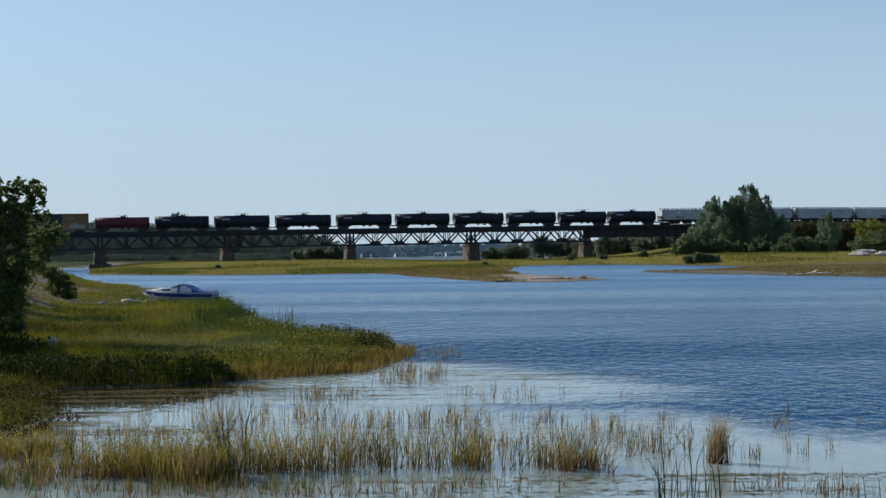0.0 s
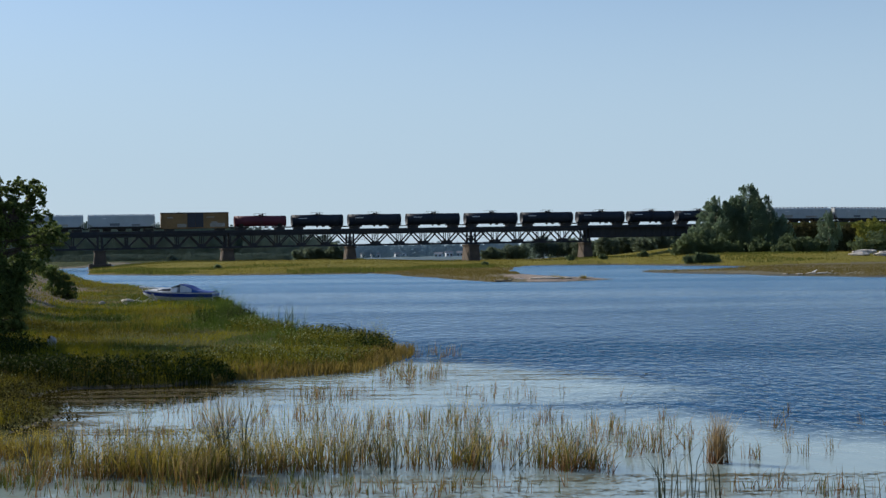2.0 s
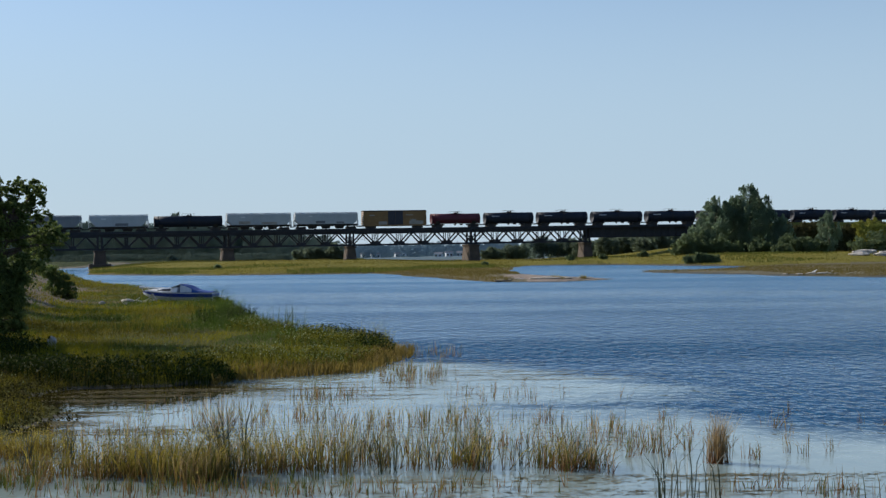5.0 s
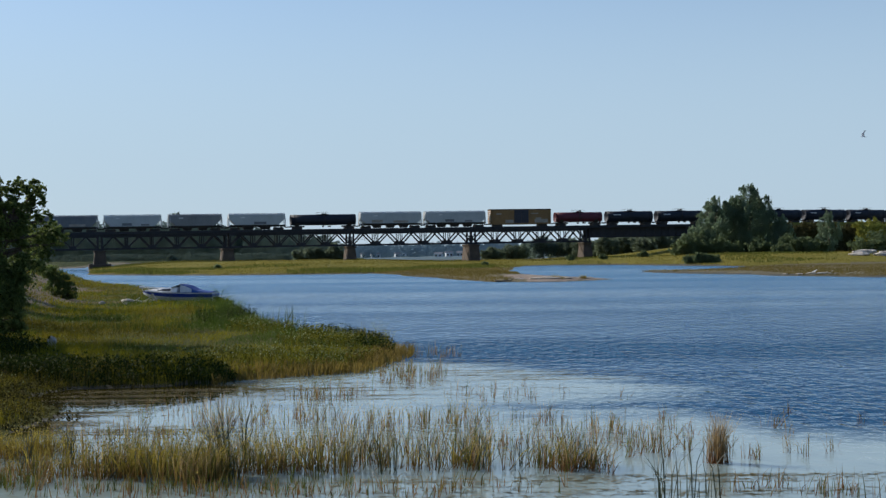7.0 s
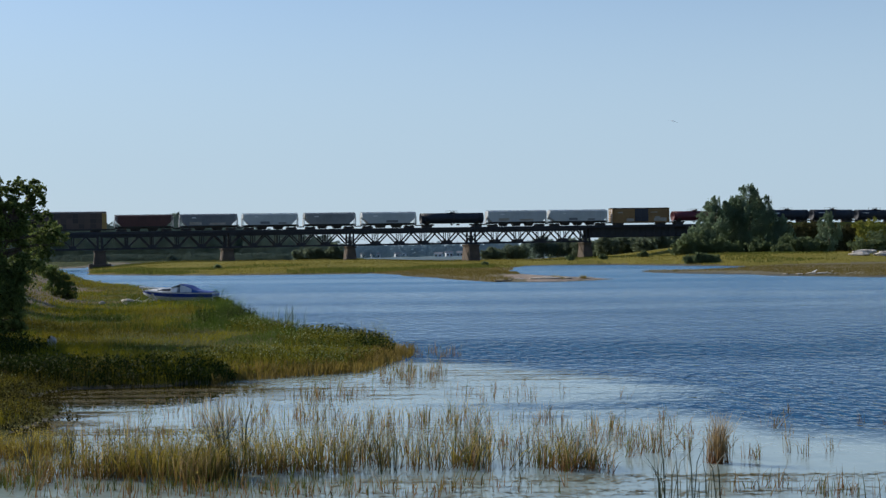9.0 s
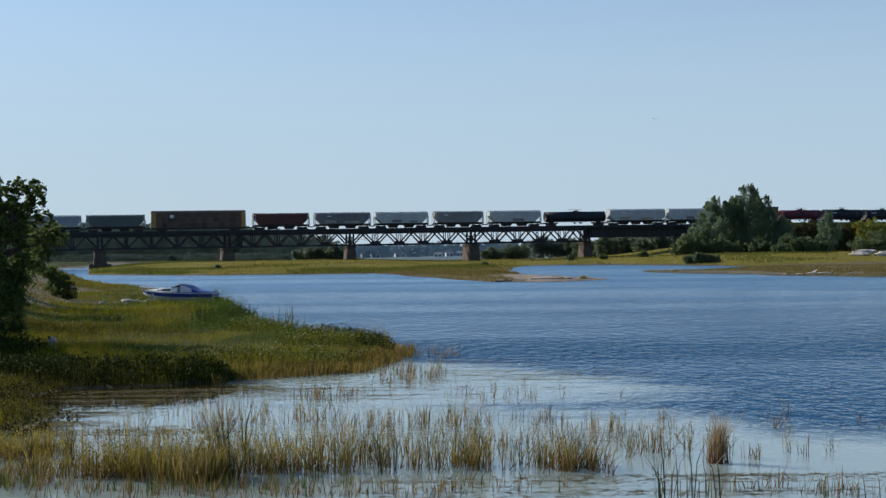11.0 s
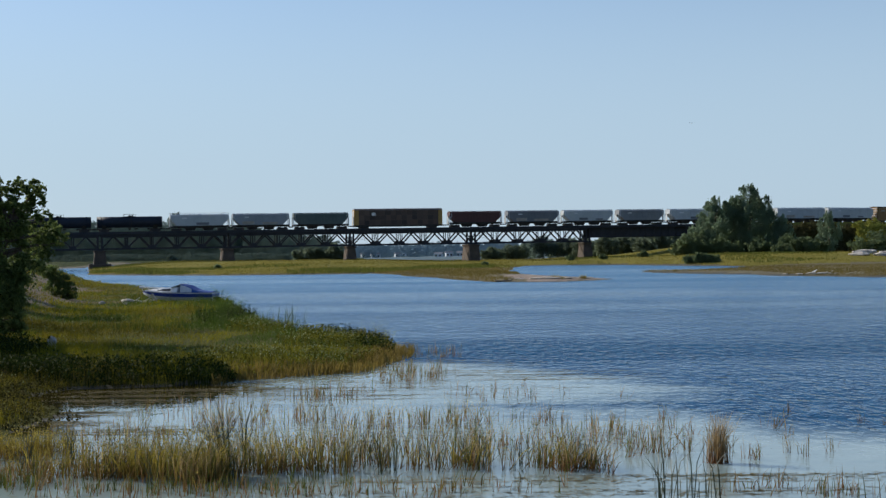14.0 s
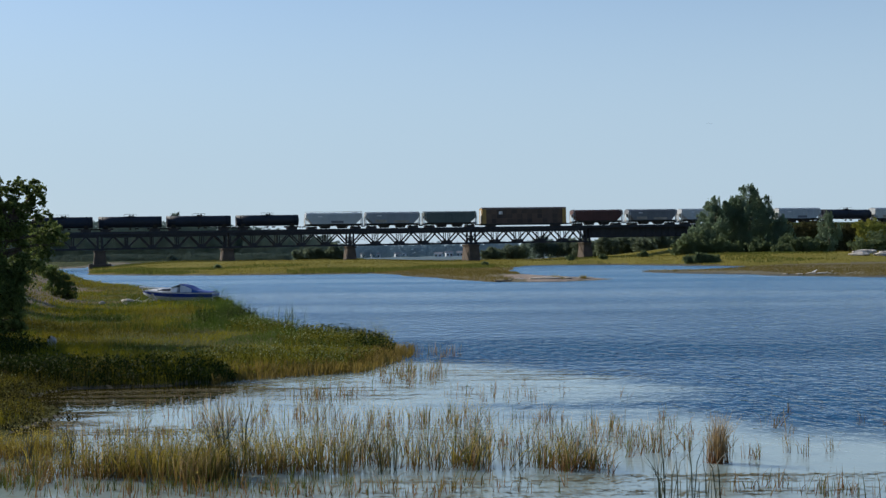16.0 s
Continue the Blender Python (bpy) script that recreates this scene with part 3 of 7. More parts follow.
def build_bridge():
    bridge = thing("railway_bridge", Matrix(), "long black steel deck-truss railway bridge on stained masonry piers", "bridge", kind="structure")
    # piers: tapered shaft with cutwater-less ends, coping and footing, square to the track
    for k, s in enumerate(PIERS):
        p, th = track(s)
        top = p.z - 4.72
        gz = ground_z(p.x, p.y)
        base = min(gz, 0.0) - 0.6 if gz < 0.5 else gz - 0.5
        m = Matrix.Translation((p.x, p.y, 0)) @ Matrix.Rotation(th, 4, "Z")
        bx, by = (1.45, 2.7) if k in (5, 7) else (1.75, 3.9)
        pier = part("pier", add_loft(bmesh.new(), [
            [(-bx, -by, base), (bx, -by, base), (bx, by, base), (-bx, by, base)],
            [(0.4 - bx, 0.5 - by, top - 0.5), (bx - 0.4, 0.5 - by, top - 0.5), (bx - 0.4, by - 0.5, top - 0.5), (0.4 - bx, by - 0.5, top - 0.5)]]), M["pier"], bridge, "stained brown masonry pier")
        pier.matrix_basis = m
        part("coping", box(0.15 - bx, bx - 0.15, 0.25 - by, by - 0.25, top - 0.5, top, 0.06), M["pier"], pier)
        nlev = max(2, int((top - 0.5 - base) / 0.8))
        for i in range(1, nlev):
            z = base + (top - 0.5 - base) * i / nlev
            f = i / nlev
            hx, hy = bx - 0.4 * f + 0.02, by - 0.5 * f + 0.02
            part("stone_course", box(-hx, hx, -hy, hy, z - 0.05, z + 0.05), M["pier"], pier)
        if k in (3,):
            part("footing", box(-2.9, 2.9, -4.9, 4.6, base - 0.3, 1.25, 0.1), M["pier"], pier, "wide stained concrete footing")
        tower = part("end_frame", bmesh.new(), M["steel"], bridge)
        bm = bmesh.new()
        for y in (-2.4, 2.4):
            for x in (-0.55, 0.55):
                add_bar(bm, (x, y, top), (x, y, p.z - 0.9), 0.42, 0.34)
        for x in (-0.55, 0.55):
            add_bar(bm, (x, -2.4, top + 0.3), (x, 2.4, p.z - 1.2), 0.16, 0.16)
            add_bar(bm, (x, 2.4, top + 0.3), (x, -2.4, p.z - 1.2), 0.16, 0.16)
        for y in (-2.4, 2.4):
            for z in (top + 1.2, top + 2.3):
                add_box(bm, -0.6, 0.6, y - 0.06, y + 0.06, z, z + 0.12)
        bm.to_mesh(tower.data)
        bm.free()
        tower.matrix_basis = m
        part("bearing", box(-0.95, 0.95, -2.8, 2.8, top, top + 0.32, 0.05), M["steel"], tower)
    # trusses: Warren pattern with posts, two planes per span
    for s0, s1 in zip(PIERS, PIERS[1:]):
        L = s1 - s0 - 0.5
        z0 = rail_z((s0 + s1) / 2)
        p, th = track((s0 + s1) / 2)
        slope = math.atan2(rail_z(s1) - rail_z(s0), s1 - s0)
        span = thing("truss_span", Matrix.Translation(p) @ Matrix.Rotation(th, 4, "Z") @ Matrix.Rotation(-slope, 4, "Y"), "", "")
        del_keys = [k for k in ("label", "category") if k in span]
        for k in del_keys:
            del span[k]
        span.parent = bridge
        n = 5
        zt, zb = -1.0, -4.36
        for y in (-2.4, 2.4):
            part("top_chord", box(-L / 2, L / 2, y - 0.28, y + 0.28, -1.3, -0.6, 0.03), M["steel"], span)
            part("bottom_chord", box(-L / 2, L / 2, y - 0.22, y + 0.22, -4.6, -4.14, 0.03), M["steel"], span)
            for i in range(n):
                xa, xb = -L / 2 + L * i / n, -L / 2 + L * (i + 1) / n
                xm = (xa + xb) / 2
                part("diagonal", add_bar(bmesh.new(), (xa + 0.15, y, zb), (xm, y, zt), 0.42, 0.34), M["steel"], span)
                part("diagonal", add_bar(bmesh.new(), (xm, y, zt), (xb - 0.15, y, zb), 0.42, 0.34), M["steel"], span)
                if i:
                    for o in (-0.22, 0.22):
                        part("post", add_bar(bmesh.new(), (xa + o, y, zb), (xa + o * 1.3, y, zt), 0.15, 0.24), M["steel"], span)
                    g = add_loft(bmesh.new(), [[(xa + q * w, yy, zz) for q, zz in ((-1.05, -4.15), (1.05, -4.15), (0.55, -3.45), (-0.55, -3.45))] for yy, w in ((y - 0.28, 1), (y + 0.28, 1))])
                    part("gusset", g, M["steel"], span)
        for i in range(n + 1):
            x = -L / 2 + L * i / n
            part("floor_beam", box(x - 0.14, x + 0.14, -2.4, 2.4, -1.2, -0.72), M["steel"], span)
            part("bottom_strut", box(x - 0.1, x + 0.1, -2.4, 2.4, -4.46, -4.26), M["steel"], span)
            if i < n:
                a, c = (-2.4, 2.4) if i % 2 else (2.4, -2.4)
                part("lateral", add_bar(bmesh.new(), (x, a, -4.38), (x + L / n, c, -4.38), 0.12, 0.12), M["steel"], span)
    # deck stringers and side walk, then the plate girder at the bank
    deck = swept("deck", [(-1.75, -0.78), (1.75, -0.78), (1.75, -0.34), (-1.75, -0.34)], PIERS[0] - 4, DECK_END, 8, M["tie"], bridge)
    for y in (-2.5, 2.5):
        swept("walkway", [(y - 0.6, -0.55), (y + 0.6, -0.55), (y + 0.6, -0.05), (y - 0.6, -0.05)], PIERS[0] - 4, DECK_END, 8, M["tie"], bridge)
        e = y * 1.24
        swept("kick_plate", [(e - 0.04, -0.55), (e + 0.04, -0.55), (e + 0.04, 0.18), (e - 0.04, 0.18)], PIERS[0] - 4, DECK_END, 8, M["steel"], bridge)
    for y in (-1.5, 1.5):
        swept("plate_girder", [(y - 0.18, -3.35), (y + 0.18, -3.35), (y + 0.18, -0.6), (y - 0.18, -0.6)], PIERS[-1] + 0.4, DECK_END, 8, M["steel"], bridge, "deep riveted black plate girder")
        s = PIERS[-1] + 1.5
        while s < DECK_END:
            g = part("stiffener", box(-0.08, 0.08, y - 0.3, y + 0.3, -3.3, -0.62), M["steel"], bridge)
            g.matrix_basis = track_pose(s)
            s += 2.4
    for k in (-1, 0, 1, 2, 3):
        for s in (PIERS[3 + k] + 0.9,):
            r = part("refuge_rail", bmesh.new(), M["steel"], bridge)
            bm = bmesh.new()
            for x in (-1.0, 1.0):
                add_bar(bm, (x, -3.3, -1.0), (x, -3.3, -3.2), 0.07, 0.07)
            for z in (-1.6, -2.2, -2.8):
                add_bar(bm, (-1.0, -3.3, z), (1.0, -3.3, z), 0.07, 0.07)
            for x in (-1.0, 1.0):
                add_bar(bm, (x, -3.3, -1.0), (x, -2.4, -0.9), 0.07, 0.07)
            bm.to_mesh(r.data)
            bm.free()
            r.matrix_basis = track_pose(s + 1.6)
    # abutment where the girder meets the embankment
    ab = part("abutment", box(-1.5, 3.0, -4.2, 4.2, -9.5, -3.4, 0.1), M["pier"], bridge, "stained concrete abutment")
    ab.matrix_basis = track_pose(DECK_END)
    part("back_wall", box(0.4, 3.0, -3.0, 3.0, -3.4, -0.5), M["pier"], ab)
    ab2 = part("abutment", box(-3.0, 1.5, -4.2, 4.2, -11.5, -4.5, 0.1), M["pier"], bridge)
    ab2.matrix_basis = track_pose(PIERS[0] - 3)
    return bridge


bridge = build_bridge()
embankment(DECK_END + 0.5, 592, "high grassy railway embankment curving away behind trees")
embankment(-342, PIERS[0] - 4.5, "high grassy railway embankment leading to the bridge")
rails = build_rails()


# ---- the freight train ----
SHARED = {}


def shared(key, name, make, mat, parent, label="", m=None, smooth=False):
    """A part on a mesh that alike parts of other cars use too."""
    if key not in SHARED:
        SHARED[key] = part(name, make(), mat, parent, label, smooth)
        ob = SHARED[key]
    else:
        ob = new(name, SHARED[key].data)
        ob.parent = parent
        if label:
            tagged(ob, label)
    if m is not None:
        ob.matrix_basis = m
    return ob


def wheel_mesh():
    bm = bmesh.new()
    rings = []
    for y, r in ((-0.07, 0.46), (0.03, 0.455), (0.035, 0.49), (0.07, 0.49)):
        rings.append([(r * math.cos(a), y, r * math.sin(a)) for a in (2 * math.pi * j / 16 for j in range(16))])
    return add_loft(bm, rings)


def side_frame_mesh():
    bm = bmesh.new()
    add_loft(bm, [[(x, y, z) for x, z in ((-1.35, 0.42), (-1.1, 0.34), (-0.55, 0.2), (0.55, 0.2), (1.1, 0.34), (1.35, 0.42), (1.35, 0.66), (0.7, 0.82), (-0.7, 0.82), (-1.35, 0.66))] for y in (-0.09, 0.09)])
    return bm


def truck(car, x):
    tr = shared("bolster", "truck", lambda: box(-0.25, 0.25, -1.2, 1.2, 0.42, 0.78, 0.03), M["under"], car, "grimy two-axle truck")
    tr.matrix_basis = Matrix.Translation((x, 0, 0))
    for y in (-1.02, 1.02):
        shared("side_frame", "side_frame", side_frame_mesh, M["under"], tr, m=Matrix.Translation((0, y, 0)))
    for ax in (-0.88, 0.88):
        shared("axle", "axle", lambda: add_bar(bmesh.new(), (0, -0.8, 0.46), (0, 0.8, 0.46), 0.16, 0.16), M["under"], tr, m=Matrix.Translation((ax, 0, 0)))
        for y in (-0.75, 0.75):
            shared("wheel", "wheel", wheel_mesh, M["rail"], tr, m=Matrix.Translation((ax, y, 0.46)) @ (Matrix.Rotation(math.pi, 4, "Z") if y < 0 else Matrix()), smooth=False)
    return tr


def coupler(car, L):
    for sgn in (-1, 1):
        shared("coupler", "coupler", lambda: add_box(add_box(bmesh.new(), -0.2, 0.75, -0.12, 0.12, 0.72, 0.98, 0.03), 0.55, 0.85, -0.2, 0.2, 0.68, 1.02, 0.04), M["under"], car,
               m=Matrix.Translation((sgn * L / 2, 0, 0)) @ (Matrix.Rotation(math.pi, 4, "Z") if sgn < 0 else Matrix()))


def ladder_mesh(h, w=0.45, step=0.38):
    bm = bmesh.new()
    for x in (-w / 2, w / 2):
        add_box(bm, x - 0.025, x + 0.025, -0.025, 0.025, 0, h)
    z = 0.2
    while z < h:
        add_box(bm, -w / 2, w / 2, -0.02, 0.02, z, z + 0.035)
        z += step
    return bm


def tank_car(L, paint, label, marks=True, radius=1.56, belly=0.0, group="tank cars of the train"):
    car = thing("tank_car", Matrix(), label, "tank car", group)
    h = 2.74 if radius == 1.48 else 2.62
    tl = L + 0.1
    prof = []
    for i in range(6):
        a = math.pi / 2 * i / 5
        prof.append((-tl / 2 + 0.75 * (1 - math.sin(a)), max(radius * math.cos(math.pi / 2 - a), 0.02)))
    prof += [(-tl / 4, radius)] + ([(0, radius + belly)] if belly else []) + [(tl / 4, radius)]
    prof += [(-x, r) for x, r in prof[:6][::-1]]
    key = (round(L, 1), paint, radius)
    shared(("tank", key), "tank", lambda: add_lathe_x(bmesh.new(), prof, 28, h), M[paint], car, smooth=True)
    for x in (-tl / 2 + 1.1, tl / 2 - 1.1, -tl / 6, tl / 6):
        shared(("band", paint, radius), "band", lambda: add_lathe_x(bmesh.new(), [(-0.09, radius + 0.01), (-0.09, radius + 0.045), (0.09, radius + 0.045), (0.09, radius + 0.01)], 28, h), M[paint], car, m=Matrix.Translation((x, 0, 0)))
    tx = L / 2 - 1.75
    for x in (-tx, tx):
        truck(car, x)
        shared("saddle", "saddle", lambda: add_loft(bmesh.new(), [[(xx, y, z) for y, z in ((-1.25, 1.9), (-0.7, 1.05), (0.7, 1.05), (1.25, 1.9), (0.6, 1.5), (-0.6, 1.5))] for xx in (-0.55, 0.55)]), M["under"], car, m=Matrix.Translation((x, 0, 0)))
    for sgn in (-1, 1):
        shared("stub_sill", "stub_sill", lambda: box(-1.9, 1.9, -0.3, 0.3, 0.72, 1.14, 0.03), M["under"], car, m=Matrix.Translation((sgn * (L / 2 - 1.9), 0, 0)))
        shared("end_platform", "end_platform", lambda: box(-0.35, 0.35, -1.4, 1.4, 1.02, 1.1), M["under"], car, m=Matrix.Translation((sgn * (L / 2 - 0.35), 0, 0)))
        bm_key = "end_rail"
        shared(bm_key, "end_rail", lambda: add_bar(add_bar(add_bar(bmesh.new(), (0, -1.35, 1.1), (0, -1.35, 2.15), 0.05, 0.05), (0, 1.35, 1.1), (0, 1.35, 2.15), 0.05, 0.05), (0, -1.35, 2.1), (0, 1.35, 2.1), 0.05, 0.05), M["under"], car, m=Matrix.Translation((sgn * (L / 2 - 0.1), 0, 0)))
    coupler(car, L)
    top = h + radius
    dome = shared(("dome", paint), "manway_dome", lambda: add_tube(bmesh.new(), [(0, 0, top - 0.15), (0, 0, top + 0.3), (0, 0, top + 0.36)], [0.42, 0.42, 0.3], 14), M[paint], car)
    shared("valve_box", "valve_housing", lambda: box(-0.2, 0.2, -0.2, 0.2, top - 0.1, top + 0.5, 0.05), M["under"], car, m=Matrix.Translation((0.75, 0, 0)))

    def top_walk():
        bm = box(-1.6, 1.6, -0.85, 0.85, top - 0.02, top + 0.04)
        for y in (-0.85, 0.85):
            for x in (-1.6, 0, 1.6):
                add_bar(bm, (x, y, top - 0.5), (x, y, top + 0.62), 0.04, 0.04)
            add_bar(bm, (-1.6, y, top + 0.6), (1.6, y, top + 0.6), 0.04, 0.04)
        return bm

    shared(("walk", radius), "top_platform", top_walk, M["under"], car)
    for y in (-1, 1):
        shared("tank_ladder", "ladder", lambda: ladder_mesh(3.3), M["under"], car, m=Matrix.Translation((0.2, y * (radius + 0.08), 1.0)))
        shared(("handrail", round(L, 1)), "handrail", lambda: add_bar(bmesh.new(), (-tl / 2 + 0.9, 0, 0), (tl / 2 - 0.9, 0, 0), 0.05, 0.05), M["under"], car, m=Matrix.Translation((0, y * (radius + 0.12), h - 0.25)))
    shared("outlet", "bottom_outlet", lambda: add_tube(bmesh.new(), [(0, 0, h - radius + 0.05), (0, 0, 0.85), (0, 0, 0.7)], [0.4, 0.26, 0.16], 10), M["under"], car)
    shared("air_tank", "brake_reservoir", lambda: add_lathe_x(bmesh.new(), [(1.2, 0.05), (1.25, 0.2), (2.1, 0.2), (2.15, 0.05)], 10, 0.95, -0.5), M["under"], car)
    if marks:
        for y in (-1, 1):
            shared(("mark", radius), "stencil_bar", lambda: box(-1.15, 1.15, -0.012, 0.012, -0.09, 0.09), M["mark"], car, "worn white stencilled marking bar",
                   m=Matrix.Translation((-tl / 2 + 2.9, y * (radius * 0.94 + 0.02), h + radius * 0.34)) @ Matrix.Rotation(-y * -0.35, 4, "X"))
    return car


# faded markings on the sides: place along the car, width, height above the rail, height, tone
CARS = []
WORN = [((-0.45, 3.2, 1.75, 0.8, "faded"), (0.3, 4.2, 1.7, 0.6, "faded"), (-0.5, 1.2, 3.5, 0.3, "mark")), ((-0.5, 1.3, 3.4, 0.35, "mark"), (0.1, 3.4, 1.7, 0.7, "grey")),
        ((-0.52, 1.2, 3.5, 0.28, "mark"), (0.5, 1.5, 3.3, 0.4, "slate")), ((-0.2, 2.6, 1.75, 0.7, "grey"), (0.42, 2.2, 1.7, 0.5, "slate"), (-0.5, 1.0, 3.6, 0.25, "mark"))]


def hopper_car(L, paint, label, bays=3, roof_z=4.75, end="white", high_walk=False, group="covered hoppers of the train"):
    car = thing("covered_hopper", Matrix(), label, "hopper car", group)
    W = 1.58
    z0, zb = 1.25, 1.55
    over, cut = (1.55, 1.1) if bays > 2 else (2.1, 1.75)
    key = (round(L, 1), paint, roof_z, bays)

    def body():
        bm = bmesh.new()
        sec = lambda x, zl, w=W: [(x, -w, zl), (x, -w, roof_z - 0.32), (x, -w * 0.72, roof_z - 0.06), (x, 0, roof_z), (x, w * 0.72, roof_z - 0.06), (x, w, roof_z - 0.32), (x, w, zl)]
        xs = L / 2
        add_loft(bm, [sec(-xs + 0.25, zb + cut), sec(-xs + 0.27, zb + cut), sec(-xs + over, zb), sec(xs - over, zb), sec(xs - 0.27, zb + cut), sec(xs - 0.25, zb + cut)])
        return bm

    shared(("hbody", key), "body", body, M[paint], car)
    n = int(L / 1.15)
    for y in (-1, 1):
        for i in range(n):
            x = -L / 2 + 2.3 + (L - 4.6) * i / (n - 1)
            shared(("hpost", roof_z, paint), "side_post", lambda: box(-0.05, 0.05, -0.05, 0.05, zb, roof_z - 0.38), M[paint], car, m=Matrix.Translation((x, y * (W + 0.03), 0)))
    # outlet hoppers under the body
    bl = (L - 6.4) / bays
    for i in range(bays):
        x = -L / 2 + 3.2 + bl * (i + 0.5)
        shared(("bay", round(bl, 2)), "outlet_hopper", lambda: add_loft(bmesh.new(), [[(-bl * 0.24, -0.8, 0.3), (bl * 0.24, -0.8, 0.3), (bl * 0.24, 0.8, 0.3), (-bl * 0.24, 0.8, 0.3)],
               [(-bl * 0.28, -1.2, 0.85), (bl * 0.28, -1.2, 0.85), (bl * 0.28, 1.2, 0.85), (-bl * 0.28, 1.2, 0.85)],
               [(-bl / 2, -W + 0.1, zb), (bl / 2, -W + 0.1, zb), (bl / 2, W - 0.1, zb), (-bl / 2, W - 0.1, zb)]]), M["under"], car, m=Matrix.Translation((x, 0, 0)))
    for y in (-1, 1):
        shared(("hsill", round(L, 1)), "side_sill", lambda: box(-L / 2 + 0.2, L / 2 - 0.2, -0.07, 0.07, 1.34, 1.56), M["under"], car, m=Matrix.Translation((0, y * (W - 0.05), 0)))
    shared(("csill", round(L, 1)), "centre_sill", lambda: box(-L / 2, L / 2, -0.3, 0.3, 0.98, 1.38), M["under"], car)
    for sgn in (-1, 1):
        flip = Matrix.Rotation(math.pi, 4, "Z") if sgn < 0 else Matrix()

        def end_frame():
            bm = bmesh.new()
            for y in (-W + 0.1, W - 0.1):
                add_bar(bm, (-0.12, y, 1.15), (-0.12, y, zb + cut + 0.05), 0.12, 0.12)
            add_bar(bm, (-0.12, -W + 0.1, 1.3), (-0.12, W - 0.1, 1.3), 0.14, 0.2)
            add_box(bm, -0.16, -0.06, -0.75, -0.1, 1.3, zb + cut + 0.05)
            return bm

        shared("hplatform", "end_platform", lambda: box(-1.3, 0.0, -1.58, 1.58, 1.12, 1.22), M["under"], car, m=Matrix.Translation((sgn * L / 2, 0, 0)) @ flip)
        shared(("hend", roof_z, end, cut), "end_frame", end_frame, M[end], car, m=Matrix.Translation((sgn * L / 2, 0, 0)) @ flip)

        def slope_sheet():
            return add_loft(bmesh.new(), [[(x, y, z) for x, z in ((-0.3, zb + cut - 0.03), (-0.24, zb + cut - 0.03), (-over + 0.1, zb - 0.05), (-over + 0.04, zb - 0.05))] for y in (-W + 0.04, W - 0.04)])

        shared(("slope", roof_z, paint, cut), "slope_sheet", slope_sheet, M[paint], car, m=Matrix.Translation((sgn * L / 2, 0, 0)) @ flip)
        for y in (-1, 1):
            shared(("hladder", roof_z), "ladder", lambda: ladder_mesh(roof_z - 1.5, 0.5), M[end], car, m=Matrix.Translation((sgn * (L / 2 - 0.42), y * (W + 0.05), 1.2)))
        truck(car, sgn * (L / 2 - 1.9))
    coupler(car, L)
    wz = roof_z + (0.3 if high_walk else 0.06)

    def walkway():
        bm = box(-L / 2 + 0.1, L / 2 - 0.1, -0.42, 0.42, wz, wz + 0.05)
        x = -L / 2 + 0.4
        while x < L / 2:
            add_box(bm, x - 0.04, x + 0.04, -0.35, 0.35, roof_z - 0.1, wz)
            x += 1.3
        return bm

    shared(("walkway", key, high_walk), "roof_walk", walkway, M[end if high_walk else paint], car)
    for x, w, zz, hh, tone in () if paint in ("oxide", "green") else WORN[(len(CARS) + bays) % len(WORN)]:
        part("worn_marking", box(-w / 2, w / 2, -0.012, 0.012, 0, hh, 0.005), M[tone], car, "faded painted marking").matrix_basis = Matrix.Translation((x * L / 2, -W - 0.095, zz))
    for i in range(bays + 1):
        x = -L / 2 + 2 + (L - 4) * i / bays
        for y in (-0.75, 0.75):
            shared(("hatch", roof_z), "roof_hatch", lambda: add_tube(bmesh.new(), [(0, 0, roof_z - 0.15), (0, 0, roof_z + 0.05), (0, 0, roof_z + 0.1)], [0.36, 0.36, 0.28], 12), M["light"], car, m=Matrix.Translation((x, y, 0)))
    return car


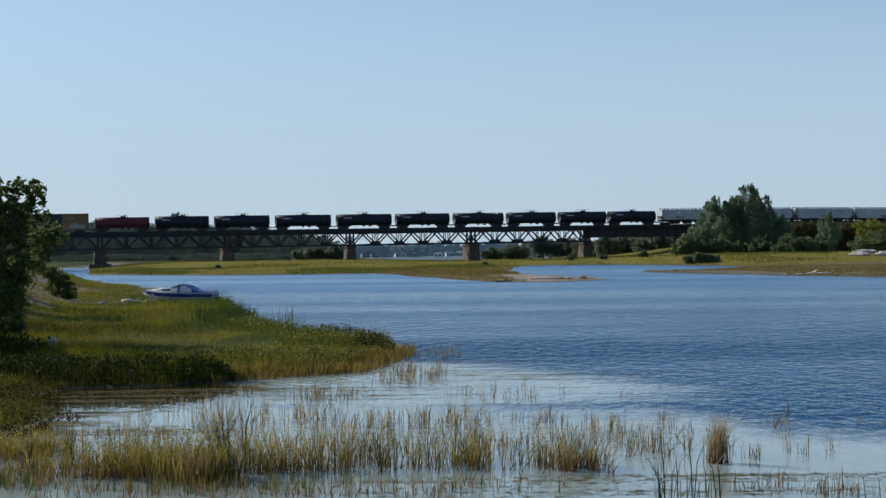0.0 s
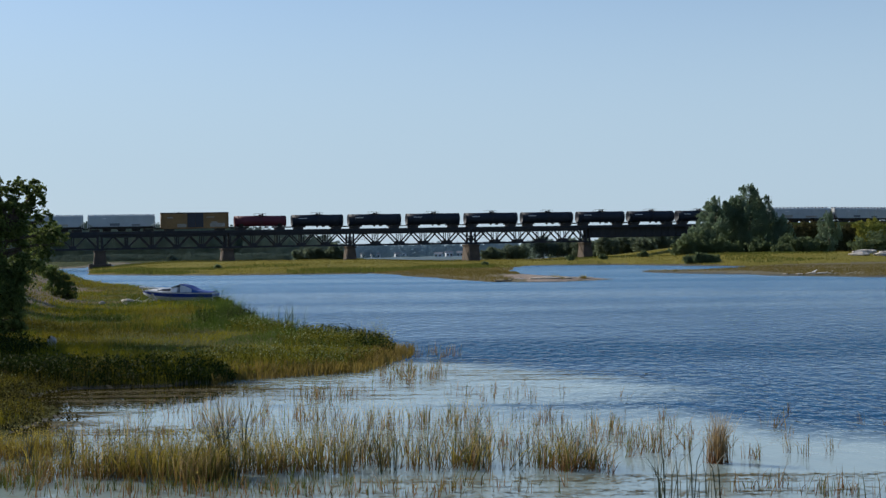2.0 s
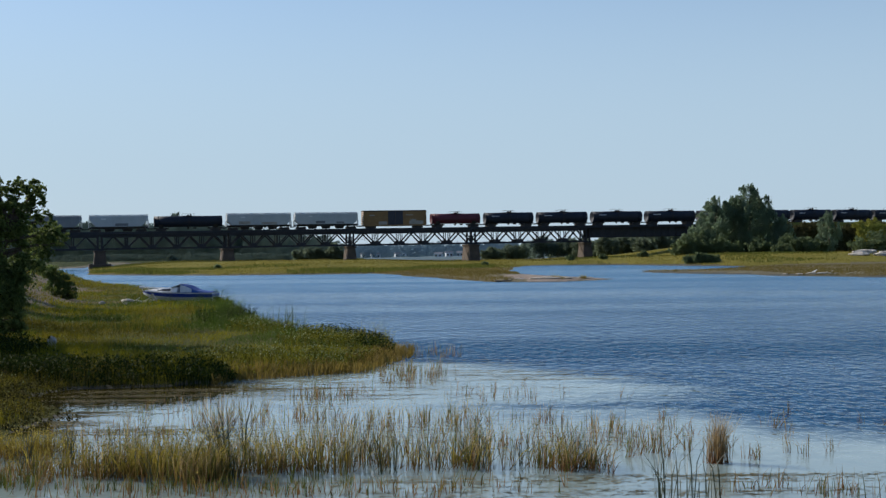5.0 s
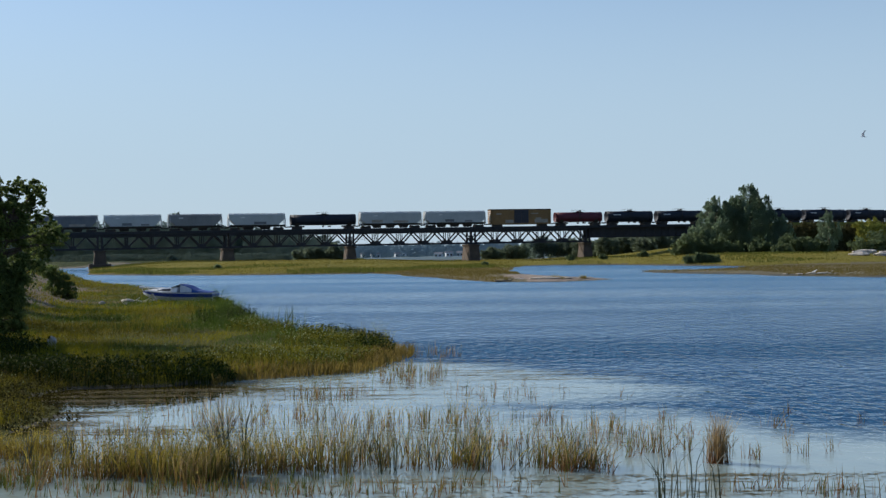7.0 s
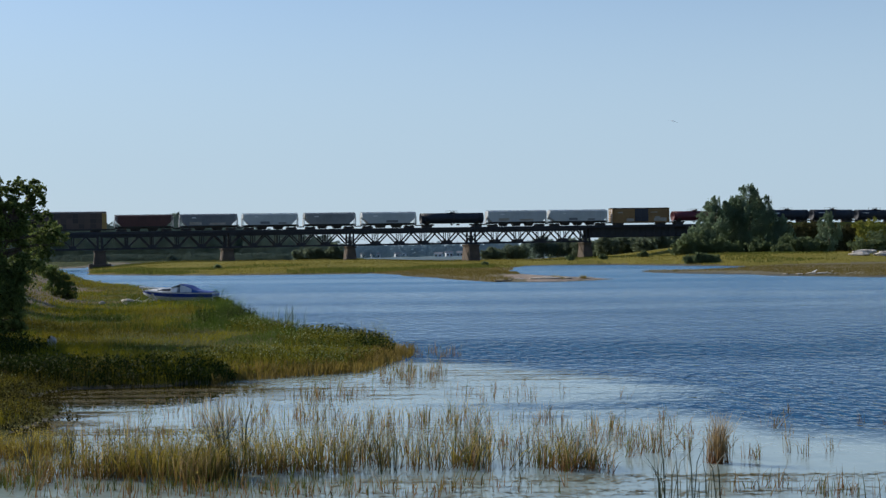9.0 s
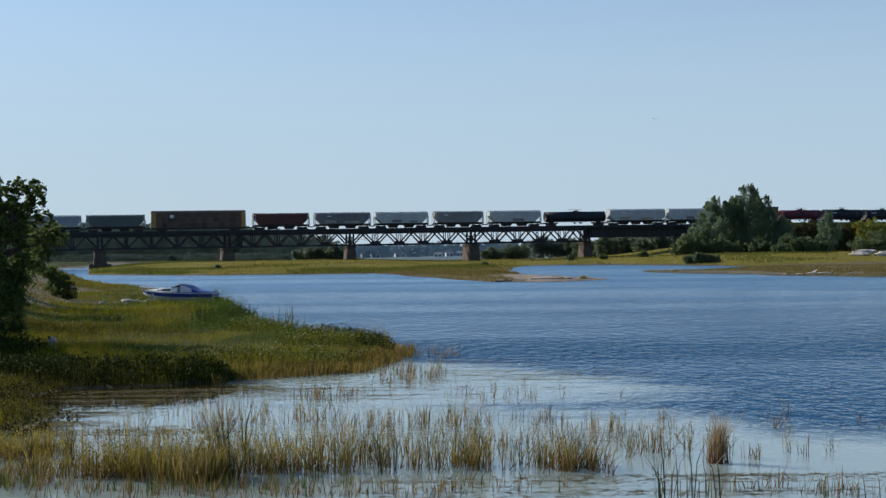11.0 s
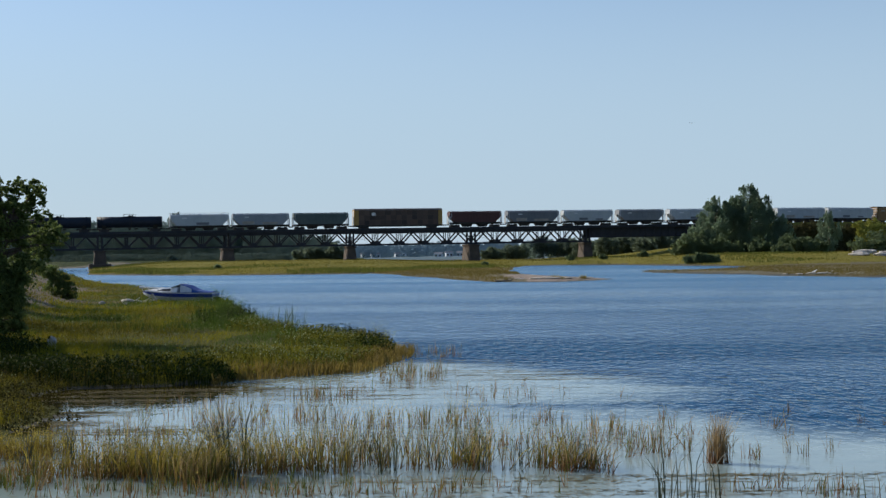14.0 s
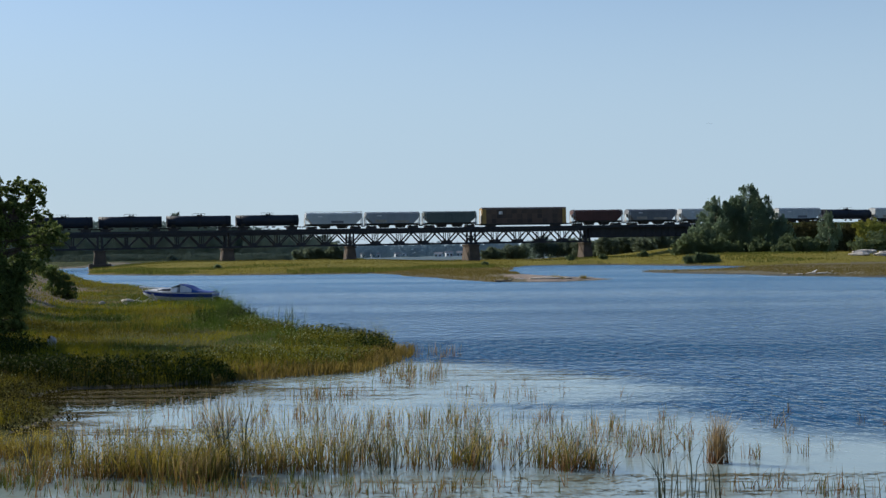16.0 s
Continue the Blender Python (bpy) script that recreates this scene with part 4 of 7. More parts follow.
def box_car(L, label):
    car = thing("box_car", Matrix(), label, "box car")
    W, z0, z1 = 1.55, 1.05, 4.98
    part("body", box(-L / 2 + 0.15, L / 2 - 0.15, -W, W, z0, z1, 0.04), M["ochre"], car)
    part("roof", add_loft(bmesh.new(), [[(x, -W - 0.1, z1 - 0.16), (x, -W - 0.1, z1 + 0.06), (x, 0, z1 + 0.2), (x, W + 0.1, z1 + 0.06), (x, W + 0.1, z1 - 0.16)] for x in (-L / 2 + 0.1, L / 2 - 0.1)]), M["under"], car, "dark weathered roof")
    dw = 4.3
    for y in (-1, 1):
        for i in range(17):
            x = -L / 2 + 0.5 + (L - 1.0) * i / 16
            if abs(x - 0.1) > dw / 2 + 0.15:
                shared("brib", "side_rib", lambda: box(-0.06, 0.06, -0.04, 0.04, z0 + 0.1, z1 - 0.1), M["ochre"], car, m=Matrix.Translation((x, y * (W + 0.03), 0)))
        for sx in (-1, 1):
            d = shared("bdoor", "door", lambda: box(-dw / 4 + 0.02, dw / 4 - 0.02, -0.05, 0.05, z0 + 0.08, z1 - 0.12, 0.02), M["navy"], car, "dark navy sliding door", m=Matrix.Translation((0.1 + sx * dw / 4, y * (W + 0.07), 0)))
            for k in range(3):
                shared("bdoor_bar", "door_stiffener", lambda: box(-dw / 4 + 0.1, dw / 4 - 0.1, -0.03, 0.03, -0.06, 0.06), M["navy"], d, m=Matrix.Translation((0, 0.06 * y, 1.9 + k * 1.0)))
        shared("bsill", "side_sill", lambda: box(-L / 2 + 0.2, L / 2 - 0.2, -0.06, 0.06, 0.78, 1.06), M["ochre"], car, m=Matrix.Translation((0, y * (W - 0.08), 0)))
    for sgn in (-1, 1):
        for k in range(7):
            part("end_rib", box(-0.05, 0.05, -W + 0.1, W - 0.1, -0.07, 0.07, 0.02), M["white"], car).matrix_basis = Matrix.Translation((sgn * (L / 2 - 0.12), 0, z0 + 0.35 + k * 0.52))
        part("end_panel", box(-0.03, 0.03, -W + 0.05, W - 0.05, z0 + 0.05, z1 - 0.05), M["ochre"], car).matrix_basis = Matrix.Translation((sgn * (L / 2 - 0.13), 0, 0))
        truck(car, sgn * (L / 2 - 2.4))
        part("ladder", ladder_mesh(3.6), M["ochre"], car).matrix_basis = Matrix.Translation((sgn * (L / 2 - 0.5), -W - 0.06, 1.0))
    for x, w, zz, hh in ((-3.5, 2.4, 1.2, 0.85), (6.0, 4.0, 1.2, 1.0), (5.2, 1.6, 2.2, 0.45), (-6.6, 1.5, 3.6, 0.35), (4.1, 2.1, 3.7, 0.25)):
        part("worn_marking", box(-w / 2, w / 2, -0.012, 0.012, 0, hh, 0.005), M["faded"], car, "faded pale painted marking").matrix_basis = Matrix.Translation((x, -W - 0.085, zz))
    part("centre_sill", box(-L / 2, L / 2, -0.35, 0.35, 0.72, 1.1), M["under"], car)
    coupler(car, L)
    return car


def rack_car(L, label):
    car = thing("auto_rack_car", Matrix(), label, "auto rack")
    W, z0, z1 = 1.58, 1.0, 5.55
    part("inner_body", box(-L / 2 + 0.2, L / 2 - 0.2, -W + 0.06, W - 0.06, z0, z1 - 0.05), M["brown"], car)
    part("roof", add_loft(bmesh.new(), [[(x, -W - 0.03, z1 - 0.35), (x, -W * 0.8, z1 - 0.05), (x, 0, z1 + 0.15), (x, W * 0.8, z1 - 0.05), (x, W + 0.03, z1 - 0.35)] for x in (-L / 2 + 0.12, L / 2 - 0.12)]), M["slate"], car, "dark corrugated roof")
    n = 15
    pw = (L - 2.6) / n
    for y in (-1, 1):
        for i in range(n):
            x = -L / 2 + 1.3 + pw * (i + 0.5)
            for z, hgt in ((1.15, 1.25), (2.5, 1.25), (3.85, 1.2)):
                shared(("panel", hgt), "side_panel", lambda: box(-pw / 2 + 0.05, pw / 2 - 0.05, -0.03, 0.03, 0, hgt), M["brown"], car, m=Matrix.Translation((x, y * (W - 0.02), z)))
        for i in range(n + 1):
            x = -L / 2 + 1.3 + pw * i
            shared("rack_post", "side_post", lambda: box(-0.05, 0.05, -0.05, 0.05, z0 + 0.1, z1 - 0.35), M["brown"], car, m=Matrix.Translation((x, y * (W + 0.01), 0)))
        for sgn in (-1, 1):
            part("end_post", box(-0.55, 0.55, -0.06, 0.06, z0 + 0.05, z1 - 0.36, 0.02), M["yellow"], car, "yellow end post panel").matrix_basis = Matrix.Translation((sgn * (L / 2 - 0.72), y * (W + 0.02), 0))
        part("sign_panel", box(-0.55, 0.55, -0.02, 0.02, -0.42, 0.42, 0.01), M["mark"], car, "faded white sign panel").matrix_basis = Matrix.Translation((-L / 2 + 5.5, y * (W + 0.035), 4.1))
        shared("rsill", "side_sill", lambda: box(-L / 2 + 0.2, L / 2 - 0.2, -0.08, 0.08, 0.62, 1.08), M["under"], car, m=Matrix.Translation((0, y * (W - 0.06), 0)))
    for sgn in (-1, 1):
        part("end_door", box(-0.08, 0.08, -W + 0.1, W - 0.1, z0, z1 - 0.2, 0.03), M["yellow"], car).matrix_basis = Matrix.Translation((sgn * (L / 2 - 0.14), 0, 0))
        part("end_plate", box(-0.04, 0.04, -0.7, 0.7, z0, z1 - 0.6), M["white"], car).matrix_basis = Matrix.Translation((sgn * (L / 2 - 0.04), 0, 0))
        truck(car, sgn * (L / 2 - 2.9))
    part("centre_sill", box(-L / 2, L / 2, -0.4, 0.4, 0.68, 1.0), M["under"], car)
    coupler(car, L)
    return car


def put(car, s0, s1):
    """Couple a car into the train between s0 and s1 at the start."""
    CARS.append((car, (s0 + s1) / 2, s1 - s0))


for s0, s1 in ((250.6, 272.6), (228.0, 250.0), (205.6, 227.6), (183.2, 205.2), (160.2, 182.4)):
    put(hopper_car(s1 - s0, "light", "long light grey covered hopper with dark maroon ends and roof walk", 4, 4.6, "rust", True), s0, s1)
for s0, s1 in ((144.2, 158.4), (129.0, 142.9), (113.4, 127.5), (97.6, 111.8), (80.8, 95.9), (64.0, 79.2), (47.0, 62.1), (30.4, 45.1), (14.6, 28.7)):
    put(tank_car(s1 - s0, "black", "glossy black tank car with white stencilled bar"), s0, s1)
put(tank_car(14.0, "maroon", "maroon tank car with domed manway and handrails", False, 1.42), -1.1, 12.9)
put(box_car(18.2, "ochre box car with dark navy double doors"), -20.9, -2.7)
put(hopper_car(17.8, "light", "pale grey three-bay covered hopper with white ends", 3, 4.7), -40.0, -22.2)
put(hopper_car(17.8, "light", "pale grey three-bay covered hopper with white ends", 3, 4.7), -58.6, -40.8)
put(tank_car(18.0, "black", "long black tank car with central manway", False, 1.48), -77.7, -59.7)
for s0, s1, paint, label in ((-94.9, -79.2, "light", "light grey two-bay covered hopper"), (-111.0, -96.4, "slate", "dark slate-grey covered hopper"),
                             (-127.9, -112.5, "light", "light grey two-bay covered hopper"), (-144.8, -129.0, "grey", "weathered grey covered hopper"),
                             (-161.8, -146.2, "oxide", "dark oxide-red covered hopper with white ends")):
    put(hopper_car(s1 - s0, paint, label, 2, 4.62), s0, s1)
put(rack_car(25.3, "tall brown auto rack car with yellow end posts"), -189.0, -163.7)
for s0, s1, paint, label in ((-206.0, -190.4, "green", "dark grey-green covered hopper with white ends"), (-222.6, -206.9, "bluegrey", "weathered blue-grey covered hopper with white ends"),
                             (-239.4, -223.3, "light", "light grey two-bay covered hopper")):
    put(hopper_car(s1 - s0, paint, label, 2, 4.62, "white", paint == "light"), s0, s1)
for s0, s1 in ((-258.2, -241.3), (-276.8, -259.8), (-294.6, -278.2), (-311.6, -296.2)):
    put(tank_car(s1 - s0, "black", "long black tank car with central manway", False, 1.48), s0, s1)


def car_pose(s, L):
    """A car stands on its two trucks."""
    a, b = track(s - L * 0.36)[0], track(s + L * 0.36)[0]
    d = b - a
    return Matrix.Translation((a + b) / 2) @ Matrix.Rotation(math.atan2(d.y, d.x), 4, "Z") @ Matrix.Rotation(-math.atan2(d.z, math.hypot(d.x, d.y)), 4, "Y")


for car, s, L in CARS:
    car.matrix_basis = car_pose(s, L)


# ---- plants ----
def blades(name, x, y, z, h, w, lean, mat, seed, parent=None, bend=0.5, wind=(0.25, 0.0), stiff=0.22):
    """Many tapering, bent blades: arrays of foot, height, width and lean (metres by which the tip hangs over);
    stiff: the share of the lean that is reached halfway up, about 0.2 for arching and 0.5 for straight stems."""
    rs = np.random.RandomState(seed)
    n = len(x)
    yaw = rs.rand(n) * 2 * math.pi
    dirx, diry = np.cos(yaw) * lean + wind[0] * lean, np.sin(yaw) * lean + wind[1] * lean
    face = rs.rand(n) * math.pi
    wx, wy = np.cos(face) * w / 2, np.sin(face) * w / 2
    v = np.zeros((n, 5, 3), np.float32)
    for k, sgn in ((0, -1), (1, 1)):
        v[:, k, 0], v[:, k, 1], v[:, k, 2] = x + sgn * wx, y + sgn * wy, z - 0.03
    for k, sgn in ((2, -1), (3, 1)):
        v[:, k, 0], v[:, k, 1], v[:, k, 2] = x + sgn * wx * 0.8 + dirx * stiff, y + sgn * wy * 0.8 + diry * stiff, z + h * 0.55
    v[:, 4, 0], v[:, 4, 1], v[:, 4, 2] = x + dirx, y + diry, z + h * np.sqrt(np.clip(1 - bend * (lean / np.maximum(h, 0.01)) ** 2, 0.2, 1))
    base = (np.arange(n) * 5)[:, None]
    f = np.concatenate([base + np.array([0, 1, 3]), base + np.array([0, 3, 2]), base + np.array([2, 3, 4])], 0)
    return mesh_object(name, v.reshape(-1, 3), f, mat, parent)


def leaf_quads(name, centre, size, mat, seed, parent=None, flat=0.0, outward=None, loose=0.5):
    """Small leaf-shaped quads at the given points, turned at random, or loosely laid like shingles with their faces outward."""
    rs = np.random.RandomState(seed)
    n = len(centre)
    a = rs.normal(size=(n, 3))
    a[:, 2] *= 1 - flat
    a /= np.linalg.norm(a, axis=1)[:, None]
    b = np.cross(a, rs.normal(size=(n, 3)))
    b /= np.linalg.norm(b, axis=1)[:, None] + 1e-9
    # one shared facing keeps far leaves evenly shaded, as haze would
    if outward is not None:
        up = np.array(outward) + loose * rs.normal(size=(n, 3))
        up /= np.linalg.norm(up, axis=1)[:, None]
        a = a - up * (a * up).sum(1)[:, None]
        a /= np.linalg.norm(a, axis=1)[:, None] + 1e-9
        b = np.cross(up, a)
    s = (size * (0.6 + 0.8 * rs.rand(n)))[:, None]
    a, b = a * s * 0.62, b * s * 0.38
    v = np.stack([centre - a, centre + b * 0.9 - a * 0.1, centre + a, centre - b * 0.9 - a * 0.1], 1)
    return mesh_object(name, v.reshape(-1, 3), np.arange(n * 4).reshape(-1, 4), mat, parent)


def lobe_points(lobes, density, rs, sub=0.33, hollow=0.35, squash=0.9, clump=(1.1, 1.1, 0.75), few=False):
    """Points for leaves: each lobe holds smaller clumps set unevenly over it, so the outline is ragged with gaps."""
    out = []
    for x, y, z, r in lobes:
        k = max(8, int(26 * (0.75 + 0.5 * rs.rand())))
        if few and r < 1.6:
            k = 4 if r < 0.7 else 8
        d = rs.normal(size=(k, 3))
        d /= np.linalg.norm(d, axis=1)[:, None]
        c = np.array([x, y, z]) + d * (r * (0.45 + 0.6 * rs.rand(k) ** 0.7))[:, None] * np.array([1, 1, squash])
        for q in c:
            m = max(6, int(density * r * r * (0.5 + rs.rand()) / k * 10))
            e = rs.normal(size=(m, 3))
            e /= np.linalg.norm(e, axis=1)[:, None]
            rad = r * sub * (0.6 + 0.8 * rs.rand())
            reach = np.minimum(np.abs(rs.normal(size=m)) * 0.6 + 0.15, 1.25) if few else hollow + (1 - hollow) * rs.rand(m) ** 0.5
            out.append(q + e * (rad * reach)[:, None] * np.array(clump))
    return np.concatenate(out)


def tree(name, base, lobes, density, leaf, mat, seed, label, category, trunk=0.25, group="", clump=(1.1, 1.1, 0.75), sub=0.33, crown=None, outward=None):
    """A tapered trunk, limbs to every lobe of the crown, and the crown's leaves."""
    rs = np.random.RandomState(seed)
    b = Vector(base)
    ob = thing(name, Matrix.Translation(b), label, category, group)
    top = max(lobes, key=lambda q: q[2])
    mid = Vector((np.mean([q[0] for q in lobes]), np.mean([q[1] for q in lobes]), 0)) - Vector((b.x, b.y, 0))
    h = top[2] - b.z
    bm = bmesh.new()
    stem = [Vector((0, 0, -0.2)), Vector((mid.x * 0.15, mid.y * 0.15, h * 0.25)), Vector((mid.x * 0.5, mid.y * 0.5, h * 0.55)), Vector((top[0] - b.x, top[1] - b.y, h * 0.95))]
    add_tube(bm, stem, [trunk * 1.25, trunk, trunk * 0.65, trunk * 0.15], 9)
    part("trunk", bm, M["bark"], ob, smooth=True)
    for q in lobes:
        e = Vector(q[:3]) - b
        f = min(max((e.z - q[3]) / h, 0.08), 0.75)
        s = Vector((mid.x * f, mid.y * f, h * f))
        k = (s + e) / 2 + Vector(rs.normal(size=3) * q[3] * 0.12)
        part("limb", add_tube(bmesh.new(), [s, k, e], [trunk * 0.5, trunk * 0.3, trunk * 0.1], 6), M["bark"], ob, smooth=True)
    pts = lobe_points(crown or lobes, density, rs, sub, 0.35, 0.95, clump, bool(crown))
    pts = pts[pts[:, 2] > b.z + 0.05]
    leaf_quads("crown", pts - np.array(b), leaf, mat, seed + 1, ob, 0.0, outward, 0.45)
    return ob


def scatter_bank(n, seed, near, far, spread=19.5):
    """Feet over the wedge of land between two distances, denser close by."""
    rs = np.random.RandomState(seed)
    r = near * (far / near) ** rs.rand(n)
    a = np.radians((rs.rand(n) * 2 - 1) * spread)
    return r * np.sin(a), r * np.cos(a), rs


def meadow():
    x, y, rs = scatter_bank(620000, 11, 26, 235)
    z, cover = land(x, y)
    d = shore_distance(NEAR_BANK, x, y)
    tall = value_noise(x, y, 3.0, 21)
    keep = ((cover == 1) | ((cover == 4) & (rs.rand(len(x)) < 0.15 + 0.6 * tall))) & (d > 0.15) & (x < 3) & (rs.rand(len(x)) < 0.35 + 0.65 * tall)
    x, y, z, d, tall = x[keep], y[keep], z[keep], d[keep], tall[keep]
    r = np.hypot(x, y)
    n = len(x)
    h = (0.08 + 0.34 * tall * tall + 0.14 * value_noise(x, y, 0.9, 27)) * (0.5 + 0.7 * rs.rand(n))
    w = np.maximum(0.008, 0.00017 * r) * (0.7 + 0.8 * rs.rand(n))
    clump = value_noise(x, y, 0.55, 31) * value_noise(x, y, 2.2, 32)
    h = h * (1 + 1.5 * smoothstep((clump - 0.42) / 0.2))
    h = np.where((y > 66) & (y < 100) & (d < 3.5), h * 1.9 + 0.15, h)
    lush = 0.7 * value_noise(x, y, 7.0, 33) + 0.3 * value_noise(x, y, 1.6, 34) + 0.25 * smoothstep((4.5 - d) / 3) * (y > 66) + 0.25 * (rs.rand(n) - 0.5)
    lush = lush - 0.15 * smoothstep((y - 57) / 5) * smoothstep((80 - y) / 8) * smoothstep((-x - 8) / 3)
    emerald = ((value_noise(x, y, 3.4, 36) > 0.66) & (y > 46) & (lush > 0.3)) | (y > 62) & (y < 108) & (d < 1.5 + 5 * value_noise(x, y, 4.0, 35)) & (lush > 0.35)
    sel = (lush > 0.5) & ~emerald
    dull = (lush <= 0.5) & ~emerald
    for mask, mat, label, nm, sd in ((sel, "grass", "thick yellow-green meadow grass on the river bank", "bank_grass", 1), (dull, "grass_dull", "olive and straw-coloured meadow grass on the bank", "bank_grass", 2), (emerald, "grass_green", "tall fresh green grass along the water by the boat", "bank_grass", 3)):
        ob = blades(nm, x[mask], y[mask], z[mask], h[mask], w[mask], h[mask] * (0.3 + 0.9 * rs.rand(mask.sum())), M[mat], 40 + sd)
        tagged(ob, label, "grass", kind="stuff")
    # leaf highlights, added as small pale pieces
    k = np.flatnonzero((y < 85) & (d > 0.8))
    k = k[rs.randint(0, len(k), 1300)]
    pts = np.stack([x[k], y[k], z[k] + h[k] * (0.8 + 0.3 * rs.rand(len(k)))], 1)
    tagged(leaf_quads("seed_heads", pts, np.full(len(k), 0.055), M["pale"], 47), "scattered pale flecks added as leaf highlights in the meadow grass", "grass", kind="stuff")


def leafy_edge():
    """Broad-leaved marsh plants along the water's edge, in a belt coloured dark as shade, and over the point."""
    x, y, rs = scatter_bank(150000, 12, 36, 120)
    z, cover = land(x, y)
    d = shore_distance(NEAR_BANK, x, y)
    belt = value_noise(x, y, 2.2, 23)
    # the tall belt stands like a hedge along the foot of the bank
    hedge = np.full(len(x), 1e9)
    for (ax, ay), (bx, by) in (((-15.5, 41.9), (-9.2, 40.9)), ((-9.2, 40.9), (-7.0, 41.8))):
        t = np.clip(((x - ax) * (bx - ax) + (y - ay) * (by - ay)) / ((bx - ax) ** 2 + (by - ay) ** 2), 0, 1)
        hedge = np.minimum(hedge, np.hypot(x - ax - t * (bx - ax), y - ay - t * (by - ay)))
    front = hedge < 0.75 + 0.5 * belt
    point = (x > -9.5) & (y > 44) & (y < 75) & (d > 0.15) & (d < 4.5) & (belt > 0.3)
    dark_bank = np.hypot((x + 11.0) / 1.6, (y - 76) / 8) < 0.45 + 0.75 * belt
    # and under the tree at the end of the hedge
    dark_bank |= np.hypot((x + 14.6) / 1.9, (y - 47.5) / 5.0) < 0.45 + 0.75 * belt
    p = rs.rand(len(x))
    keep = (d > -0.55) & ((front & (p < 0.95)) | (point & (p < 0.55)) | (dark_bank & (d > 0.1) & (p < 0.6)))
    x, y, z, d, belt = x[keep], y[keep], z[keep], d[keep], belt[keep]
    n = len(x)
    r = np.hypot(x, y)
    h = (0.42 + 0.3 * belt) * (0.6 + 0.5 * rs.rand(n))
    h = np.where(front[keep], h * 0.82 * smoothstep((-5.9 - x) / 1.6 + 0.4), h)
    h = np.where(point[keep] & ~front[keep], h * 0.74, h)
    half = rs.rand(n) < 0.6
    w = np.maximum(0.025, 0.0005 * r) * (0.6 + 0.7 * rs.rand(n))
    # plants that get the green with shade in it
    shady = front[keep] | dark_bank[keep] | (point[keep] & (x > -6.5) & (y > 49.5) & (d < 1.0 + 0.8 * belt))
    for mask, stems, leaves, where_it_grows in ((shady, "leafy", "broad", "broad-leaved marsh plants with the bank's shade in their dark green"), (~shady, "point", "point", "yellow-green marsh plants with small leaves on the grassy point")):
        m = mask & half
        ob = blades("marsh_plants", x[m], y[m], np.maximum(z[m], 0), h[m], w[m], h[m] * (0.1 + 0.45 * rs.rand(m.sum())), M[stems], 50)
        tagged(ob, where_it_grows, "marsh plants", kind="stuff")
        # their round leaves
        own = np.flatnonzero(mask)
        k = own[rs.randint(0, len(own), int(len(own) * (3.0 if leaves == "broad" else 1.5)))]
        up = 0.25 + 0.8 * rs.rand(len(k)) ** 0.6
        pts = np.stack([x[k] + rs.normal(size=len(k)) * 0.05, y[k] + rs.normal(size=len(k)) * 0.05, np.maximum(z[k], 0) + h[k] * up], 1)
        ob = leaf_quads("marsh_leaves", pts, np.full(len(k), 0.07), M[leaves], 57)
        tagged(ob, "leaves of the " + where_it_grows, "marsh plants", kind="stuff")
    # glints on the leaf tips, added as pale pieces
    k = np.flatnonzero(~shady)
    k = k[rs.randint(0, len(k), 1500)]
    pts = np.stack([x[k] + rs.normal(size=len(k)) * 0.06, y[k] + rs.normal(size=len(k)) * 0.06, np.maximum(z[k], 0) + h[k] * (0.85 + 0.3 * rs.rand(len(k)))], 1)
    ob = leaf_quads("pale_leaves", pts, np.full(len(k), 0.05), M["pale"], 59)
    tagged(ob, "pale leaf pieces added as glints on the marsh plants", "marsh plants", kind="stuff")
    # rust-brown sedge at the foot of the point and in the shallows in front of it
    x, y, rs = scatter_bank(120000, 13, 38, 66, 9.0)
    d = shore_distance(NEAR_BANK, x, y)
    keep = (x > -7.5) & (d > -0.6) & (d < 0.35 + 0.7 * value_noise(x, y, 1.5, 29)) & (y < 54) & (rs.rand(len(x)) < 0.45)
    x, y, d = x[keep], y[keep], d[keep]
    n = len(x)
    h = 0.4 * (0.25 + 0.9 * rs.rand(n)) * (0.6 + 0.6 * value_noise(x, y, 0.6, 39))
    ob = blades("rusty_sedge", x, y, np.maximum(land(x, y)[0], 0), h, 0.022 * (0.7 + rs.rand(n)), h * (0.1 + 0.7 * rs.rand(n)), M["rusty"], 51, stiff=0.4)
    tagged(ob, "rust-brown sedge at the water's edge of the point", "sedge", kind="stuff")
    # low weeds with small leaves on the muddy near shore
    x, y, rs = scatter_bank(90000, 14, 28, 44, 18.5)
    d = shore_distance(NEAR_BANK, x, y)
    keep = (x < -7.2) & (d > -0.15 - (0.5 + 0.3 * (y < 33)) * value_noise(x, y, 0.8, 37)) & (y > 30.2) & (y < 40.6) & (rs.rand(len(x)) < 0.25 + value_noise(x, y, 1.2, 38))
    x, y = x[keep], y[keep]
    n = len(x)
    z = np.maximum(land(x, y)[0], 0)
    tuft = value_noise(x, y, 0.5, 40)
    pts = np.stack([x, y, z + 0.02 + (0.1 + 0.5 * tuft * tuft) * smoothstep((y - 31) / 2.5) * rs.rand(n) ** 1.4], 1)
    ob = leaf_quads("low_weeds", pts, np.full(n, 0.05), M["weed"], 53)
    tagged(ob, "low olive weeds with small pale leaves on the muddy shore", "weeds", kind="stuff")


